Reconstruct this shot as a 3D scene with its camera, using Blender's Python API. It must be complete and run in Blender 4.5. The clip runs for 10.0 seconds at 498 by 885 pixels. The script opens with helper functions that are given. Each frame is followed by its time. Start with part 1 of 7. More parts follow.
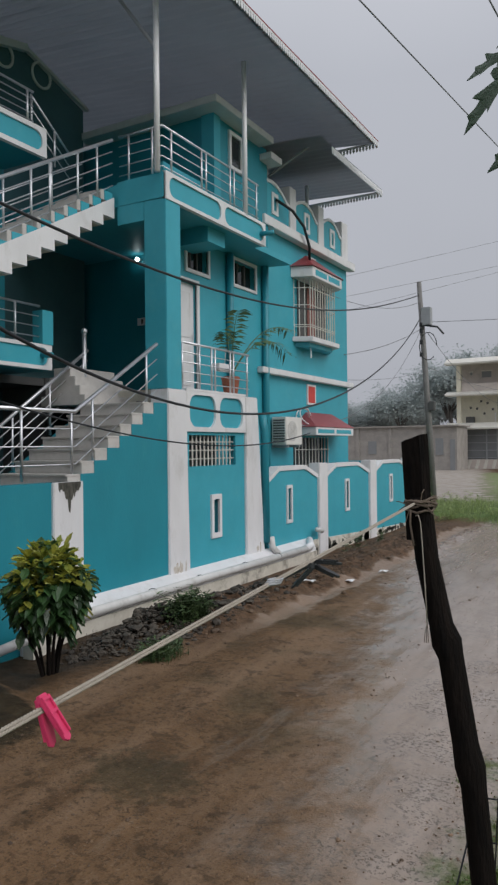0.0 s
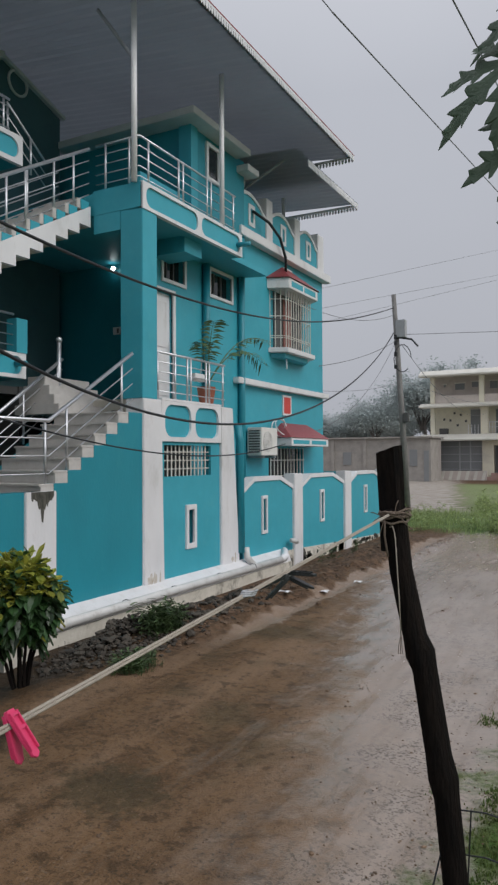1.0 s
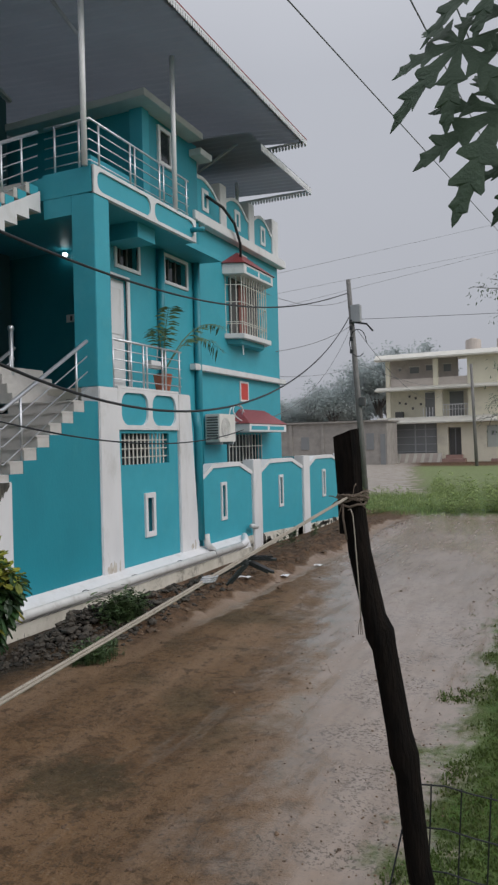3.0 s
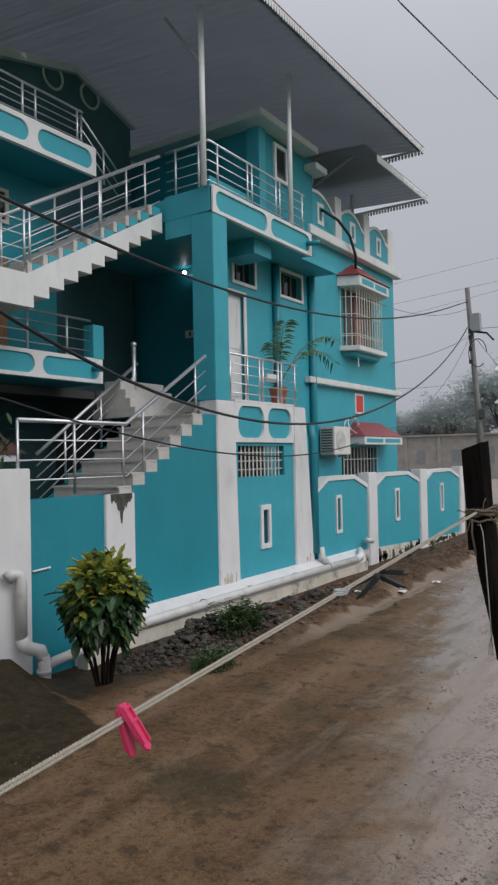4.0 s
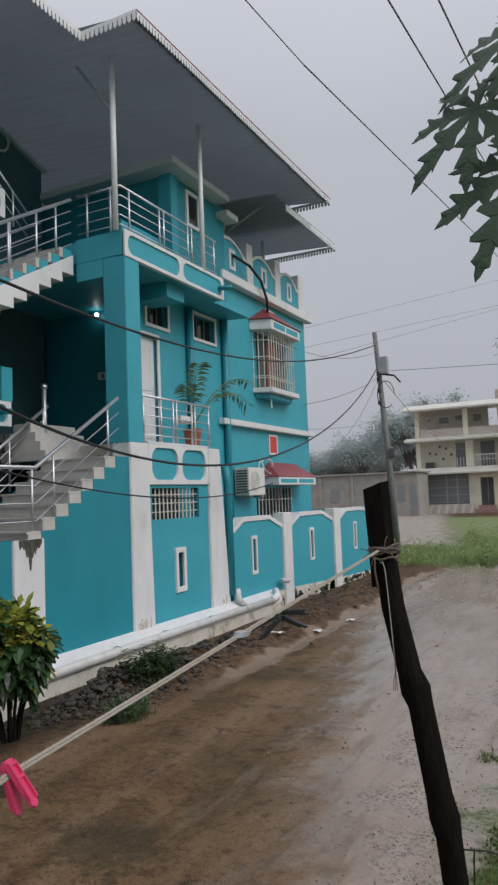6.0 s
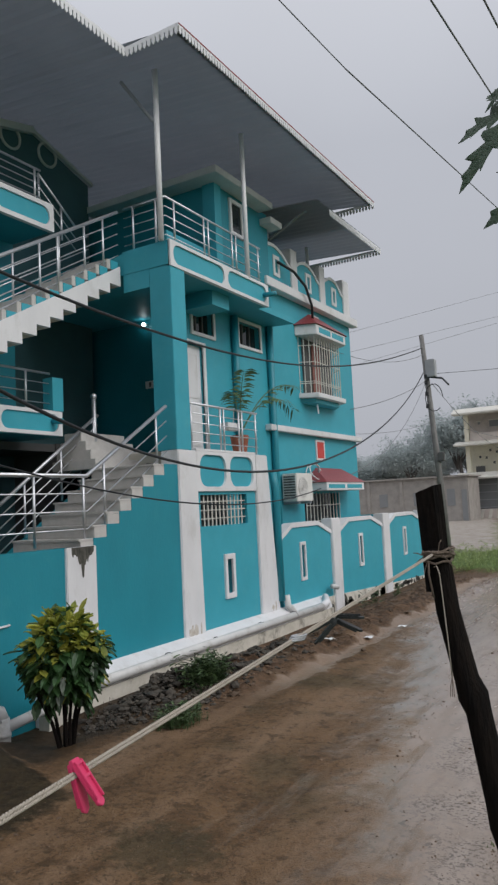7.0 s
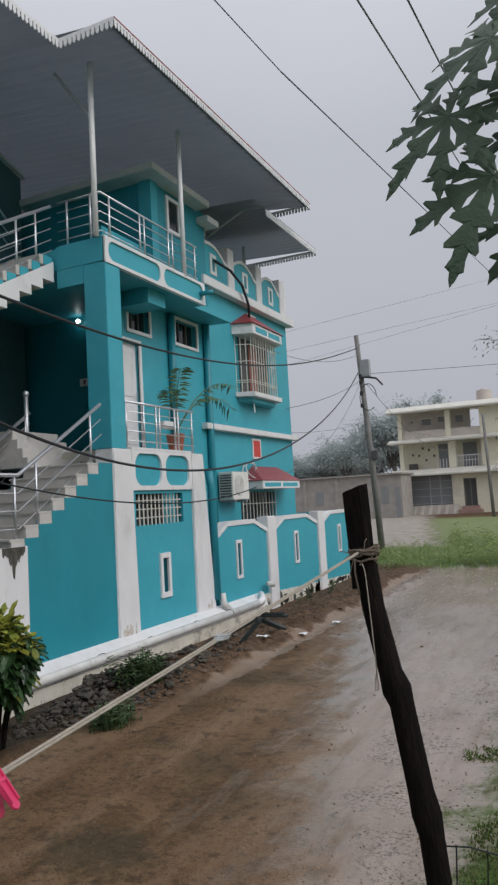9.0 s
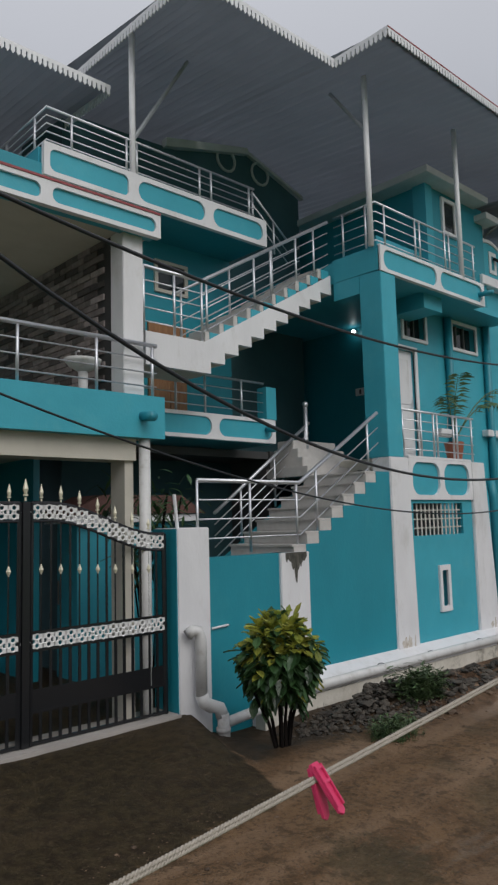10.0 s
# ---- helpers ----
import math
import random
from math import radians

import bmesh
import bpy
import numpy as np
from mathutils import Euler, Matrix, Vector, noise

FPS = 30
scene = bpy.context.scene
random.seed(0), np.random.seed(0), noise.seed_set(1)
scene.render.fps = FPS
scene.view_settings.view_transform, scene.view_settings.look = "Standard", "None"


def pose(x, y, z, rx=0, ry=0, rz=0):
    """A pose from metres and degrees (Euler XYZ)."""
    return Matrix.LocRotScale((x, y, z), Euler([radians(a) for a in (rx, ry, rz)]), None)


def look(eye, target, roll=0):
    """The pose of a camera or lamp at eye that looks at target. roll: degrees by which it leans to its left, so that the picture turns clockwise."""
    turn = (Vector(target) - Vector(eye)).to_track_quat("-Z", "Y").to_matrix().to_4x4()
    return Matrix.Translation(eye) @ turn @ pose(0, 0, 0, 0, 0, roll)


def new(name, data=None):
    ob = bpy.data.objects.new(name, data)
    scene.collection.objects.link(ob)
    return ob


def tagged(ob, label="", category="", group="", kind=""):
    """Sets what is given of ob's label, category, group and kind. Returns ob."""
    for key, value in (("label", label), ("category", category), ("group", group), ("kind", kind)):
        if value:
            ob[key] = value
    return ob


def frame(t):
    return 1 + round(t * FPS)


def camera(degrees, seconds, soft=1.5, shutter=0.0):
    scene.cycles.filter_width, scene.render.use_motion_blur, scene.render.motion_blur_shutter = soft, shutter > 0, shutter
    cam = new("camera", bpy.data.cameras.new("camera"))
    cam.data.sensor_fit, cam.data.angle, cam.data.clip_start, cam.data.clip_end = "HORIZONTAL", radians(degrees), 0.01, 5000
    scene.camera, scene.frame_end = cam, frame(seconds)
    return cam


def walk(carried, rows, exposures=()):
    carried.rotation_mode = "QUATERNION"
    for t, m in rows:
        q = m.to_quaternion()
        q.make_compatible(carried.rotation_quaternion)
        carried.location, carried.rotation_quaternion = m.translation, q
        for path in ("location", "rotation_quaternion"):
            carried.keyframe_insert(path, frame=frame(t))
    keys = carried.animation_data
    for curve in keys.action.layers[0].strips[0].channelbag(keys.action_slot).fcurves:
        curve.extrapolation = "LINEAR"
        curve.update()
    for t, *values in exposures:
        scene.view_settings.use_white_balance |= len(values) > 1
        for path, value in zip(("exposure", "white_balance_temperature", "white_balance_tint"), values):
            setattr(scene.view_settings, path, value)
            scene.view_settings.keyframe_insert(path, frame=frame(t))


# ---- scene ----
cam = camera(38.0, 10.0, soft=2.4)
PATH = [
    (0, (-0.305, 1.488, 2.377), (-1.306, 3.22, 2.39), -0.6),
    (0.5, (-0.311, 1.492, 2.376), (-1.312, 3.223, 2.394), -0.4),
    (1, (-0.308, 1.496, 2.378), (-1.249, 3.26, 2.419), -0.3),
    (1.5, (-0.307, 1.501, 2.377), (-1.191, 3.295, 2.398), -0.5),
    (2, (-0.312, 1.511, 2.373), (-1.12, 3.341, 2.4), -0.9),
    (2.2, (-0.306, 1.536, 2.369), (-1.053, 3.391, 2.403), -1.2),
    (3.5, (-0.323, 1.478, 2.378), (-1.303, 3.221, 2.369), -1.6),
    (4, (-0.345, 1.467, 2.376), (-1.454, 3.132, 2.42), -1.2),
    (4.5, (-0.341, 1.462, 2.381), (-1.401, 3.152, 2.529), -1.9),
    (5, (-0.316, 1.458, 2.386), (-1.306, 3.182, 2.606), -2.6),
    (6.3, (-0.296, 1.470, 2.374), (-1.194, 3.252, 2.514), -2.1),
    (6.5, (-0.298, 1.468, 2.371), (-1.230, 3.233, 2.526), -2.2),
    (7, (-0.307, 1.454, 2.374), (-1.322, 3.169, 2.548), -2.8),
    (7.5, (-0.321, 1.459, 2.372), (-1.364, 3.16, 2.508), -2.0),
    (8, (-0.303, 1.479, 2.372), (-1.344, 3.177, 2.549), -3.0),
    (8.5, (-0.277, 1.475, 2.38), (-1.192, 3.245, 2.553), -3.3),
    (9, (-0.265, 1.446, 2.381), (-1.129, 3.242, 2.541), -3.1),
    (9.5, (-0.311, 1.43, 2.378), (-1.469, 3.053, 2.533), -2.1),
    (10, (-0.36, 1.449, 2.368), (-1.816, 2.804, 2.585), -1.5),
]
walk(cam, [(t, look(eye, target, lean)) for t, eye, target, lean in PATH],
     ((0, -0.05), (1, 0.0), (2, 0.05), (3.5, -0.05), (4.5, -0.03), (6.5, 0.0), (8.5, 0.03), (9, 0.03), (9.5, -0.04), (10, -0.18)))

# ---- light ----
world = bpy.data.worlds.new("overcast")
scene.world = world
world.use_nodes = True
wn, wl = world.node_tree.nodes, world.node_tree.links
wn.clear()
w_out = wn.new("ShaderNodeOutputWorld")
w_bg = wn.new("ShaderNodeBackground")
w_sky = wn.new("ShaderNodeTexSky")
w_sky.sky_type = "NISHITA"
w_sky.sun_disc = False
w_sky.sun_elevation = radians(39)
w_sky.sun_rotation = radians(120)
w_sky.air_density, w_sky.dust_density = 2.0, 6.0
w_hsv = wn.new("ShaderNodeHueSaturation")
w_hsv.inputs["Saturation"].default_value = 0.25
w_hsv.inputs["Value"].default_value = 0.10
w_tc = wn.new("ShaderNodeTexCoord")
w_sep = wn.new("ShaderNodeSeparateXYZ")
w_ramp = wn.new("ShaderNodeValToRGB")
# cloud cover: dull at the horizon, brighter towards the zenith
w_ramp.color_ramp.elements[0].position, w_ramp.color_ramp.elements[0].color = 0.0, (0.44, 0.455, 0.51, 1)
w_ramp.color_ramp.elements[1].position, w_ramp.color_ramp.elements[1].color = 1.0, (0.98, 1.0, 1.07, 1)
w_mid = w_ramp.color_ramp.elements.new(0.45)
w_mid.color = (0.50, 0.52, 0.58, 1)
w_mix = wn.new("ShaderNodeMixRGB")
w_mix.inputs["Fac"].default_value = 0.9
w_noise = wn.new("ShaderNodeTexNoise")
w_noise.inputs["Scale"].default_value = 2.2
w_noise.inputs["Detail"].default_value = 4
w_nr = wn.new("ShaderNodeMapRange")
w_nr.inputs["To Min"].default_value, w_nr.inputs["To Max"].default_value = 0.93, 1.07
w_mul = wn.new("ShaderNodeVectorMath")
w_mul.operation = "SCALE"
wl.new(w_tc.outputs["Generated"], w_sep.inputs[0])
wl.new(w_tc.outputs["Generated"], w_noise.inputs["Vector"])
wl.new(w_sep.outputs["Z"], w_ramp.inputs["Fac"])
wl.new(w_sky.outputs["Color"], w_hsv.inputs["Color"])
wl.new(w_hsv.outputs["Color"], w_mix.inputs["Color1"])
wl.new(w_ramp.outputs["Color"], w_mix.inputs["Color2"])
wl.new(w_noise.outputs["Fac"], w_nr.inputs["Value"])
wl.new(w_mix.outputs["Color"], w_mul.inputs[0])
wl.new(w_nr.outputs["Result"], w_mul.inputs["Scale"])
wl.new(w_mul.outputs["Vector"], w_bg.inputs["Color"])
w_bg.inputs["Strength"].default_value = 1.0
wl.new(w_bg.outputs["Background"], w_out.inputs["Surface"])

sun_data = bpy.data.lights.new("sun", "SUN")
sun_data.energy, sun_data.angle, sun_data.color = 1.4, radians(40), (1.0, 0.97, 0.94)
sun = new("sun", sun_data)
sun.matrix_world = look((15, 7, 19), (-6, 10, 2))


# ---- materials ----
def material(name, colour, rough=0.6, metal=0.0, second=None, scale=3.0, amount=0.5, bump=0.0, bump_scale=40.0,
             stretch=(1, 1, 1), stain=None, stain_scale=1.2, stain_amount=0.5, rough2=None, random_value=0.0, coat=0.0):
    """A surface with a fine and a coarse variation, and relief."""
    m = bpy.data.materials.new(name)
    m.use_nodes = True
    n, l = m.node_tree.nodes, m.node_tree.links
    p = n["Principled BSDF"]
    p.inputs["Metallic"].default_value = metal
    p.inputs["Roughness"].default_value = rough
    p.inputs["Coat Weight"].default_value = coat
    geo = n.new("ShaderNodeNewGeometry")
    mp = n.new("ShaderNodeMapping")
    mp.inputs["Scale"].default_value = stretch
    l.new(geo.outputs["Position"], mp.inputs["Vector"])
    n1 = n.new("ShaderNodeTexNoise")
    n1.inputs["Scale"].default_value, n1.inputs["Detail"].default_value = scale, 6
    n1.inputs["Roughness"].default_value = 0.6
    l.new(mp.outputs["Vector"], n1.inputs["Vector"])
    mr = n.new("ShaderNodeMapRange")
    mr.inputs["From Min"].default_value, mr.inputs["From Max"].default_value = 0.35, 0.68
    mr.inputs["To Max"].default_value = amount
    l.new(n1.outputs["Fac"], mr.inputs["Value"])
    mix = n.new("ShaderNodeMixRGB")
    mix.inputs["Color1"].default_value = (*colour, 1)
    mix.inputs["Color2"].default_value = (*(second or [c * 0.7 for c in colour]), 1)
    l.new(mr.outputs["Result"], mix.inputs["Fac"])
    last = mix.outputs["Color"]
    if stain:
        n2 = n.new("ShaderNodeTexNoise")
        n2.inputs["Scale"].default_value, n2.inputs["Detail"].default_value = stain_scale, 8
        n2.inputs["Roughness"].default_value = 0.7
        l.new(mp.outputs["Vector"], n2.inputs["Vector"])
        r2 = n.new("ShaderNodeMapRange")
        r2.inputs["From Min"].default_value, r2.inputs["From Max"].default_value = 0.54, 0.70
        r2.inputs["To Max"].default_value = stain_amount
        l.new(n2.outputs["Fac"], r2.inputs["Value"])
        m2 = n.new("ShaderNodeMixRGB")
        m2.inputs["Color2"].default_value = (*stain, 1)
        l.new(last, m2.inputs["Color1"])
        l.new(r2.outputs["Result"], m2.inputs["Fac"])
        last = m2.outputs["Color"]
    if random_value:
        info = n.new("ShaderNodeNewGeometry")
        hv = n.new("ShaderNodeHueSaturation")
        rr = n.new("ShaderNodeMapRange")
        rr.inputs["To Min"].default_value, rr.inputs["To Max"].default_value = 1 - random_value, 1 + random_value
        l.new(info.outputs["Random Per Island"], rr.inputs["Value"])
        l.new(rr.outputs["Result"], hv.inputs["Value"])
        l.new(last, hv.inputs["Color"])
        last = hv.outputs["Color"]
    l.new(last, p.inputs["Base Color"])
    if rough2 is not None:
        r3 = n.new("ShaderNodeMapRange")
        r3.inputs["From Min"].default_value, r3.inputs["From Max"].default_value = 0.35, 0.65
        r3.inputs["To Min"].default_value, r3.inputs["To Max"].default_value = rough, rough2
        l.new(n1.outputs["Fac"], r3.inputs["Value"])
        l.new(r3.outputs["Result"], p.inputs["Roughness"])
    if bump:
        nb = n.new("ShaderNodeTexNoise")
        nb.inputs["Scale"].default_value, nb.inputs["Detail"].default_value = bump_scale, 5
        l.new(mp.outputs["Vector"], nb.inputs["Vector"])
        b = n.new("ShaderNodeBump")
        b.inputs["Strength"].default_value, b.inputs["Distance"].default_value = bump, 0.02
        l.new(nb.outputs["Fac"], b.inputs["Height"])
        l.new(b.outputs["Normal"], p.inputs["Normal"])
    return m


TEAL = material("teal_wall_paint", (0.015, 0.245, 0.315), 0.45, second=(0.012, 0.205, 0.265), scale=1.6, amount=0.7, bump=0.12,
                bump_scale=30, stretch=(1, 1, 0.5), stain=(0.04, 0.29, 0.335), stain_scale=2.5, stain_amount=0.35)
TEAL2 = material("teal_panel_paint", (0.045, 0.36, 0.455), 0.5, second=(0.035, 0.31, 0.395), scale=2.0, amount=0.7, bump=0.1, bump_scale=30,
                 stain=(0.10, 0.39, 0.44), stain_scale=3.0, stain_amount=0.3)
WHITE = material("white_wall_paint", (0.72, 0.72, 0.735), 0.6, second=(0.62, 0.62, 0.635), scale=2.5, amount=0.6, bump=0.12, bump_scale=25,
                 stretch=(1, 1, 0.45), stain=(0.42, 0.40, 0.36), stain_scale=3.2, stain_amount=0.35)
PLINTH = material("peeling_cream_plaster", (0.66, 0.63, 0.56), 0.7, second=(0.5, 0.47, 0.40), scale=4, amount=0.8, bump=0.4, bump_scale=18,
                  stain=(0.10, 0.09, 0.07), stain_scale=2.0, stain_amount=0.9)
GRIME = material("black_mould", (0.035, 0.035, 0.03), 0.8, second=(0.12, 0.115, 0.095), scale=22, amount=0.9, bump=0.3, stretch=(1, 1, 0.4))
CONCRETE = material("bare_grey_concrete", (0.55, 0.56, 0.56), 0.75, second=(0.44, 0.45, 0.45), scale=3, amount=0.7, bump=0.2)
# Tower wall colour: a darker, greyer teal than the other walls.
DARKTEAL = material("dark_dull_teal", (0.045, 0.115, 0.13), 0.8, second=(0.035, 0.09, 0.105), scale=2, amount=0.7, bump=0.2)
SOFFIT = material("beige_soffit", (0.55, 0.52, 0.45), 0.7, scale=2, amount=0.4, bump=0.1)
STEP = material("wet_cement_step", (0.56, 0.54, 0.52), 0.4, second=(0.45, 0.43, 0.41), scale=5, amount=0.8, bump=0.15, rough2=0.6)
STEEL = material("stainless_steel", (0.66, 0.67, 0.70), 0.42, metal=1.0, scale=12, amount=0.3, rough2=0.52)
WPIPE = material("white_painted_steel", (0.78, 0.78, 0.80), 0.4, scale=6, amount=0.3)
SHEET = material("roof_sheet", (0.31, 0.33, 0.36), 0.75, second=(0.27, 0.29, 0.315), scale=0.8, amount=0.6, bump=0.1, bump_scale=3.0)
RIB = material("grey_roof_steel", (0.33, 0.35, 0.375), 0.7, scale=5, amount=0.4)
SCALLOP = material("white_metal_trim", (0.78, 0.78, 0.80), 0.4, metal=0.1, scale=6, amount=0.3)
REDROOF = material("red_oxide_tiles", (0.30, 0.055, 0.06), 0.45, second=(0.2, 0.035, 0.04), scale=14, amount=0.7, bump=0.5, bump_scale=14)
RED = material("red_painted_panel", (0.55, 0.06, 0.05), 0.5, scale=8, amount=0.3)
GLASS = material("dark_window_glass", (0.02, 0.028, 0.03), 0.06, scale=2, amount=0.5)
CURTAIN = material("reddish_brown_curtain", (0.30, 0.13, 0.11), 0.8, scale=5, amount=0.7, stretch=(1, 8, 1))
BARS = material("cream_window_bars", (0.62, 0.60, 0.55), 0.5, scale=8, amount=0.4)
BLACK = material("black_gate_enamel", (0.012, 0.013, 0.015), 0.25, scale=9, amount=0.3)
LACE = material("white_cast_ornament", (0.75, 0.75, 0.74), 0.4, second=(0.5, 0.5, 0.48), scale=25, amount=0.6)
GOLD = material("pale_gold_paint", (0.72, 0.68, 0.52), 0.4, metal=0.15, scale=15, amount=0.4)
PVC = material("grey_white_pvc", (0.62, 0.62, 0.61), 0.4, scale=5, amount=0.5, stain=(0.35, 0.32, 0.28), stain_scale=5, stain_amount=0.6)
MORTAR = material("dark_mortar", (0.05, 0.05, 0.05), 0.8, scale=9, amount=0.4)
WOOD = material("brown_door_wood", (0.33, 0.17, 0.08), 0.45, second=(0.2, 0.09, 0.04), scale=4, amount=0.8, stretch=(6, 6, 0.6), bump=0.1)
BARK = material("wet_black_bark", (0.006, 0.0055, 0.0055), 0.75, second=(0.016, 0.012, 0.010), scale=9, amount=0.8, stretch=(3, 3, 0.6), bump=0.8, bump_scale=22, rough2=0.85)
POLEW = material("weathered_pole", (0.20, 0.195, 0.19), 0.7, second=(0.13, 0.125, 0.12), scale=3, amount=0.8, bump=0.3)
TREEBARK = material("grey_bark", (0.16, 0.15, 0.14), 0.8, scale=3, amount=0.7)
ROPE = material("dirty_white_rope", (0.42, 0.375, 0.32), 0.9, second=(0.30, 0.265, 0.22), scale=60, amount=0.6, bump=0.35, bump_scale=300)
TWINE = material("muddy_twine", (0.26, 0.20, 0.16), 0.9, second=(0.16, 0.12, 0.09), scale=30, amount=0.8, bump=0.9, bump_scale=200)
PINK = material("pink_plastic", (0.66, 0.05, 0.15), 0.35, second=(0.54, 0.035, 0.11), scale=20, amount=0.4)
DARKCLIP = material("black_plastic", (0.02, 0.024, 0.026), 0.45, scale=20, amount=0.4)
CABLE = material("black_cable", (0.014, 0.016, 0.02), 0.5, scale=8, amount=0.3)
GREYBOX = material("grey_meter_box", (0.38, 0.39, 0.41), 0.5, scale=6, amount=0.4)
ACWHITE = material("off_white_enamel", (0.74, 0.73, 0.70), 0.35, second=(0.6, 0.58, 0.53), scale=4, amount=0.5)
CREAM = material("cream_facade", (0.74, 0.70, 0.57), 0.7, second=(0.66, 0.62, 0.50), scale=0.7, amount=0.8, stain=(0.48, 0.45, 0.40), stain_scale=0.35, stain_amount=0.5)
CREAMTRIM = material("pale_ledge", (0.66, 0.645, 0.59), 0.6, scale=0.8, amount=0.5)
SHUT = material("grey_shutter", (0.24, 0.25, 0.26), 0.6, scale=1, amount=0.4)
# Black wires turned grey: haze is put into their colour.
WIRE = material("haze_grey_wire", (0.16, 0.165, 0.175), 0.6, scale=8, amount=0.3)
# Dark grey, also used to paint the shade inside openings.
DULL = material("dark_grey_and_painted_shade", (0.10, 0.10, 0.10), 0.7, scale=1, amount=0.4)
MUDWALL = material("grey_brown_block_wall", (0.36, 0.335, 0.31), 0.8, second=(0.26, 0.245, 0.23), scale=1.4, amount=0.9, bump=0.3, bump_scale=3)
LEAF = material("dark_green_leaf", (0.045, 0.10, 0.033), 0.32, second=(0.02, 0.055, 0.02), scale=7, amount=0.8, random_value=0.45)
LEAFY = material("yellow_green_leaf", (0.44, 0.42, 0.075), 0.4, second=(0.20, 0.28, 0.05), scale=6, amount=0.9, random_value=0.35)
# Papaya green raised and greyed, with haze put into the colour.
PAPAYA = material("papaya_leaf_green", (0.075, 0.12, 0.075), 0.5, second=(0.055, 0.09, 0.058), scale=9, amount=0.7, bump=0.3, bump_scale=60)
# Far leaves carry the rain haze in their pale grey-green colour.
TREELEAF = material("hazed_far_foliage", (0.52, 0.57, 0.57), 0.95, second=(0.45, 0.50, 0.50), scale=0.4, amount=0.8, random_value=0.1)
GRASS = material("grass_blades", (0.085, 0.135, 0.028), 0.55, second=(0.12, 0.145, 0.05), scale=1.3, amount=0.8, random_value=0.4)
DARKWEED = material("dark_weed_green", (0.045, 0.085, 0.03), 0.5, second=(0.075, 0.11, 0.04), scale=9, amount=0.8, random_value=0.5)
# Weed green set brighter, partly to carry the mist in its colour.
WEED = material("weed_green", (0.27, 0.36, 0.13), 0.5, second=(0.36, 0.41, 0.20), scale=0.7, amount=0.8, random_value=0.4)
STONE = material("grey_rubble_stone", (0.065, 0.055, 0.043), 0.8, second=(0.022, 0.018, 0.014), scale=6, amount=0.8, bump=0.5, bump_scale=20, random_value=0.5)
CLOD = material("brown_clod", (0.14, 0.092, 0.058), 0.75, second=(0.085, 0.053, 0.033), scale=8, amount=0.8, bump=0.6, bump_scale=25, random_value=0.4)
TERRA = material("terracotta", (0.36, 0.12, 0.07), 0.6, scale=8, amount=0.5)
MISTLEAF = material("grey_green_leaf", (0.15, 0.21, 0.13), 0.5, second=(0.09, 0.14, 0.085), scale=3, amount=0.8, random_value=0.3)
STAIN = material("brown_damp_stain", (0.40, 0.34, 0.27), 0.8, second=(0.62, 0.60, 0.57), scale=16, amount=1.0, bump=0.2)
RUST = material("rusty_wire", (0.06, 0.045, 0.035), 0.8, scale=30, amount=0.6)
PEBBLE = material("pale_wall_mould", (0.045, 0.045, 0.04), 0.85, second=(0.10, 0.10, 0.085), scale=20, amount=0.9, bump=0.3)
BARK.node_tree.nodes["Principled BSDF"].inputs["Specular IOR Level"].default_value = 0.06
BULB = bpy.data.materials.new("lit_bulb")
BULB.use_nodes = True
BULB.node_tree.nodes["Principled BSDF"].inputs["Emission Color"].default_value = (0.9, 1.0, 1.0, 1)
BULB.node_tree.nodes["Principled BSDF"].inputs["Emission Strength"].default_value = 9.0


def leafy(m, amount):
    """Lets light through thin leaves."""
    n, l = m.node_tree.nodes, m.node_tree.links
    p, out = n["Principled BSDF"], n["Material Output"]
    tr, mx = n.new("ShaderNodeBsdfTranslucent"), n.new("ShaderNodeMixShader")
    l.new(p.inputs["Base Color"].links[0].from_socket, tr.inputs["Color"])
    mx.inputs["Fac"].default_value = amount
    l.new(p.outputs["BSDF"], mx.inputs[1])
    l.new(tr.outputs["BSDF"], mx.inputs[2])
    l.new(mx.outputs["Shader"], out.inputs["Surface"])


for leaf_mat, amount in ((TREELEAF, 0.6), (GRASS, 0.35), (WEED, 0.4), (LEAFY, 0.35), (MISTLEAF, 0.4), (LEAF, 0.2), (PAPAYA, 0.25)):
    leafy(leaf_mat, amount)


# ---- mesh helpers ----
def box(bm, x0, x1, y0, y1, z0, z1):
    v = [bm.verts.new(c) for c in ((x0, y0, z0), (x1, y0, z0), (x1, y1, z0), (x0, y1, z0), (x0, y0, z1), (x1, y0, z1), (x1, y1, z1), (x0, y1, z1))]
    for f in ((3, 2, 1, 0), (4, 5, 6, 7), (0, 1, 5, 4), (1, 2, 6, 5), (2, 3, 7, 6), (3, 0, 4, 7)):
        bm.faces.new([v[i] for i in f])


def prism(bm, pts, axis, a0, a1):
    """A polygon in the other two axes, drawn out along axis from a0 to a1."""
    def put(p, a):
        c = list(p)
        c.insert("xyz".index(axis), a)
        return bm.verts.new(c)
    lo, hi = [put(p, a0) for p in pts], [put(p, a1) for p in pts]
    bm.faces.new(lo[::-1])
    bm.faces.new(hi)
    for i in range(len(pts)):
        j = (i + 1) % len(pts)
        bm.faces.new((lo[i], lo[j], hi[j], hi[i]))


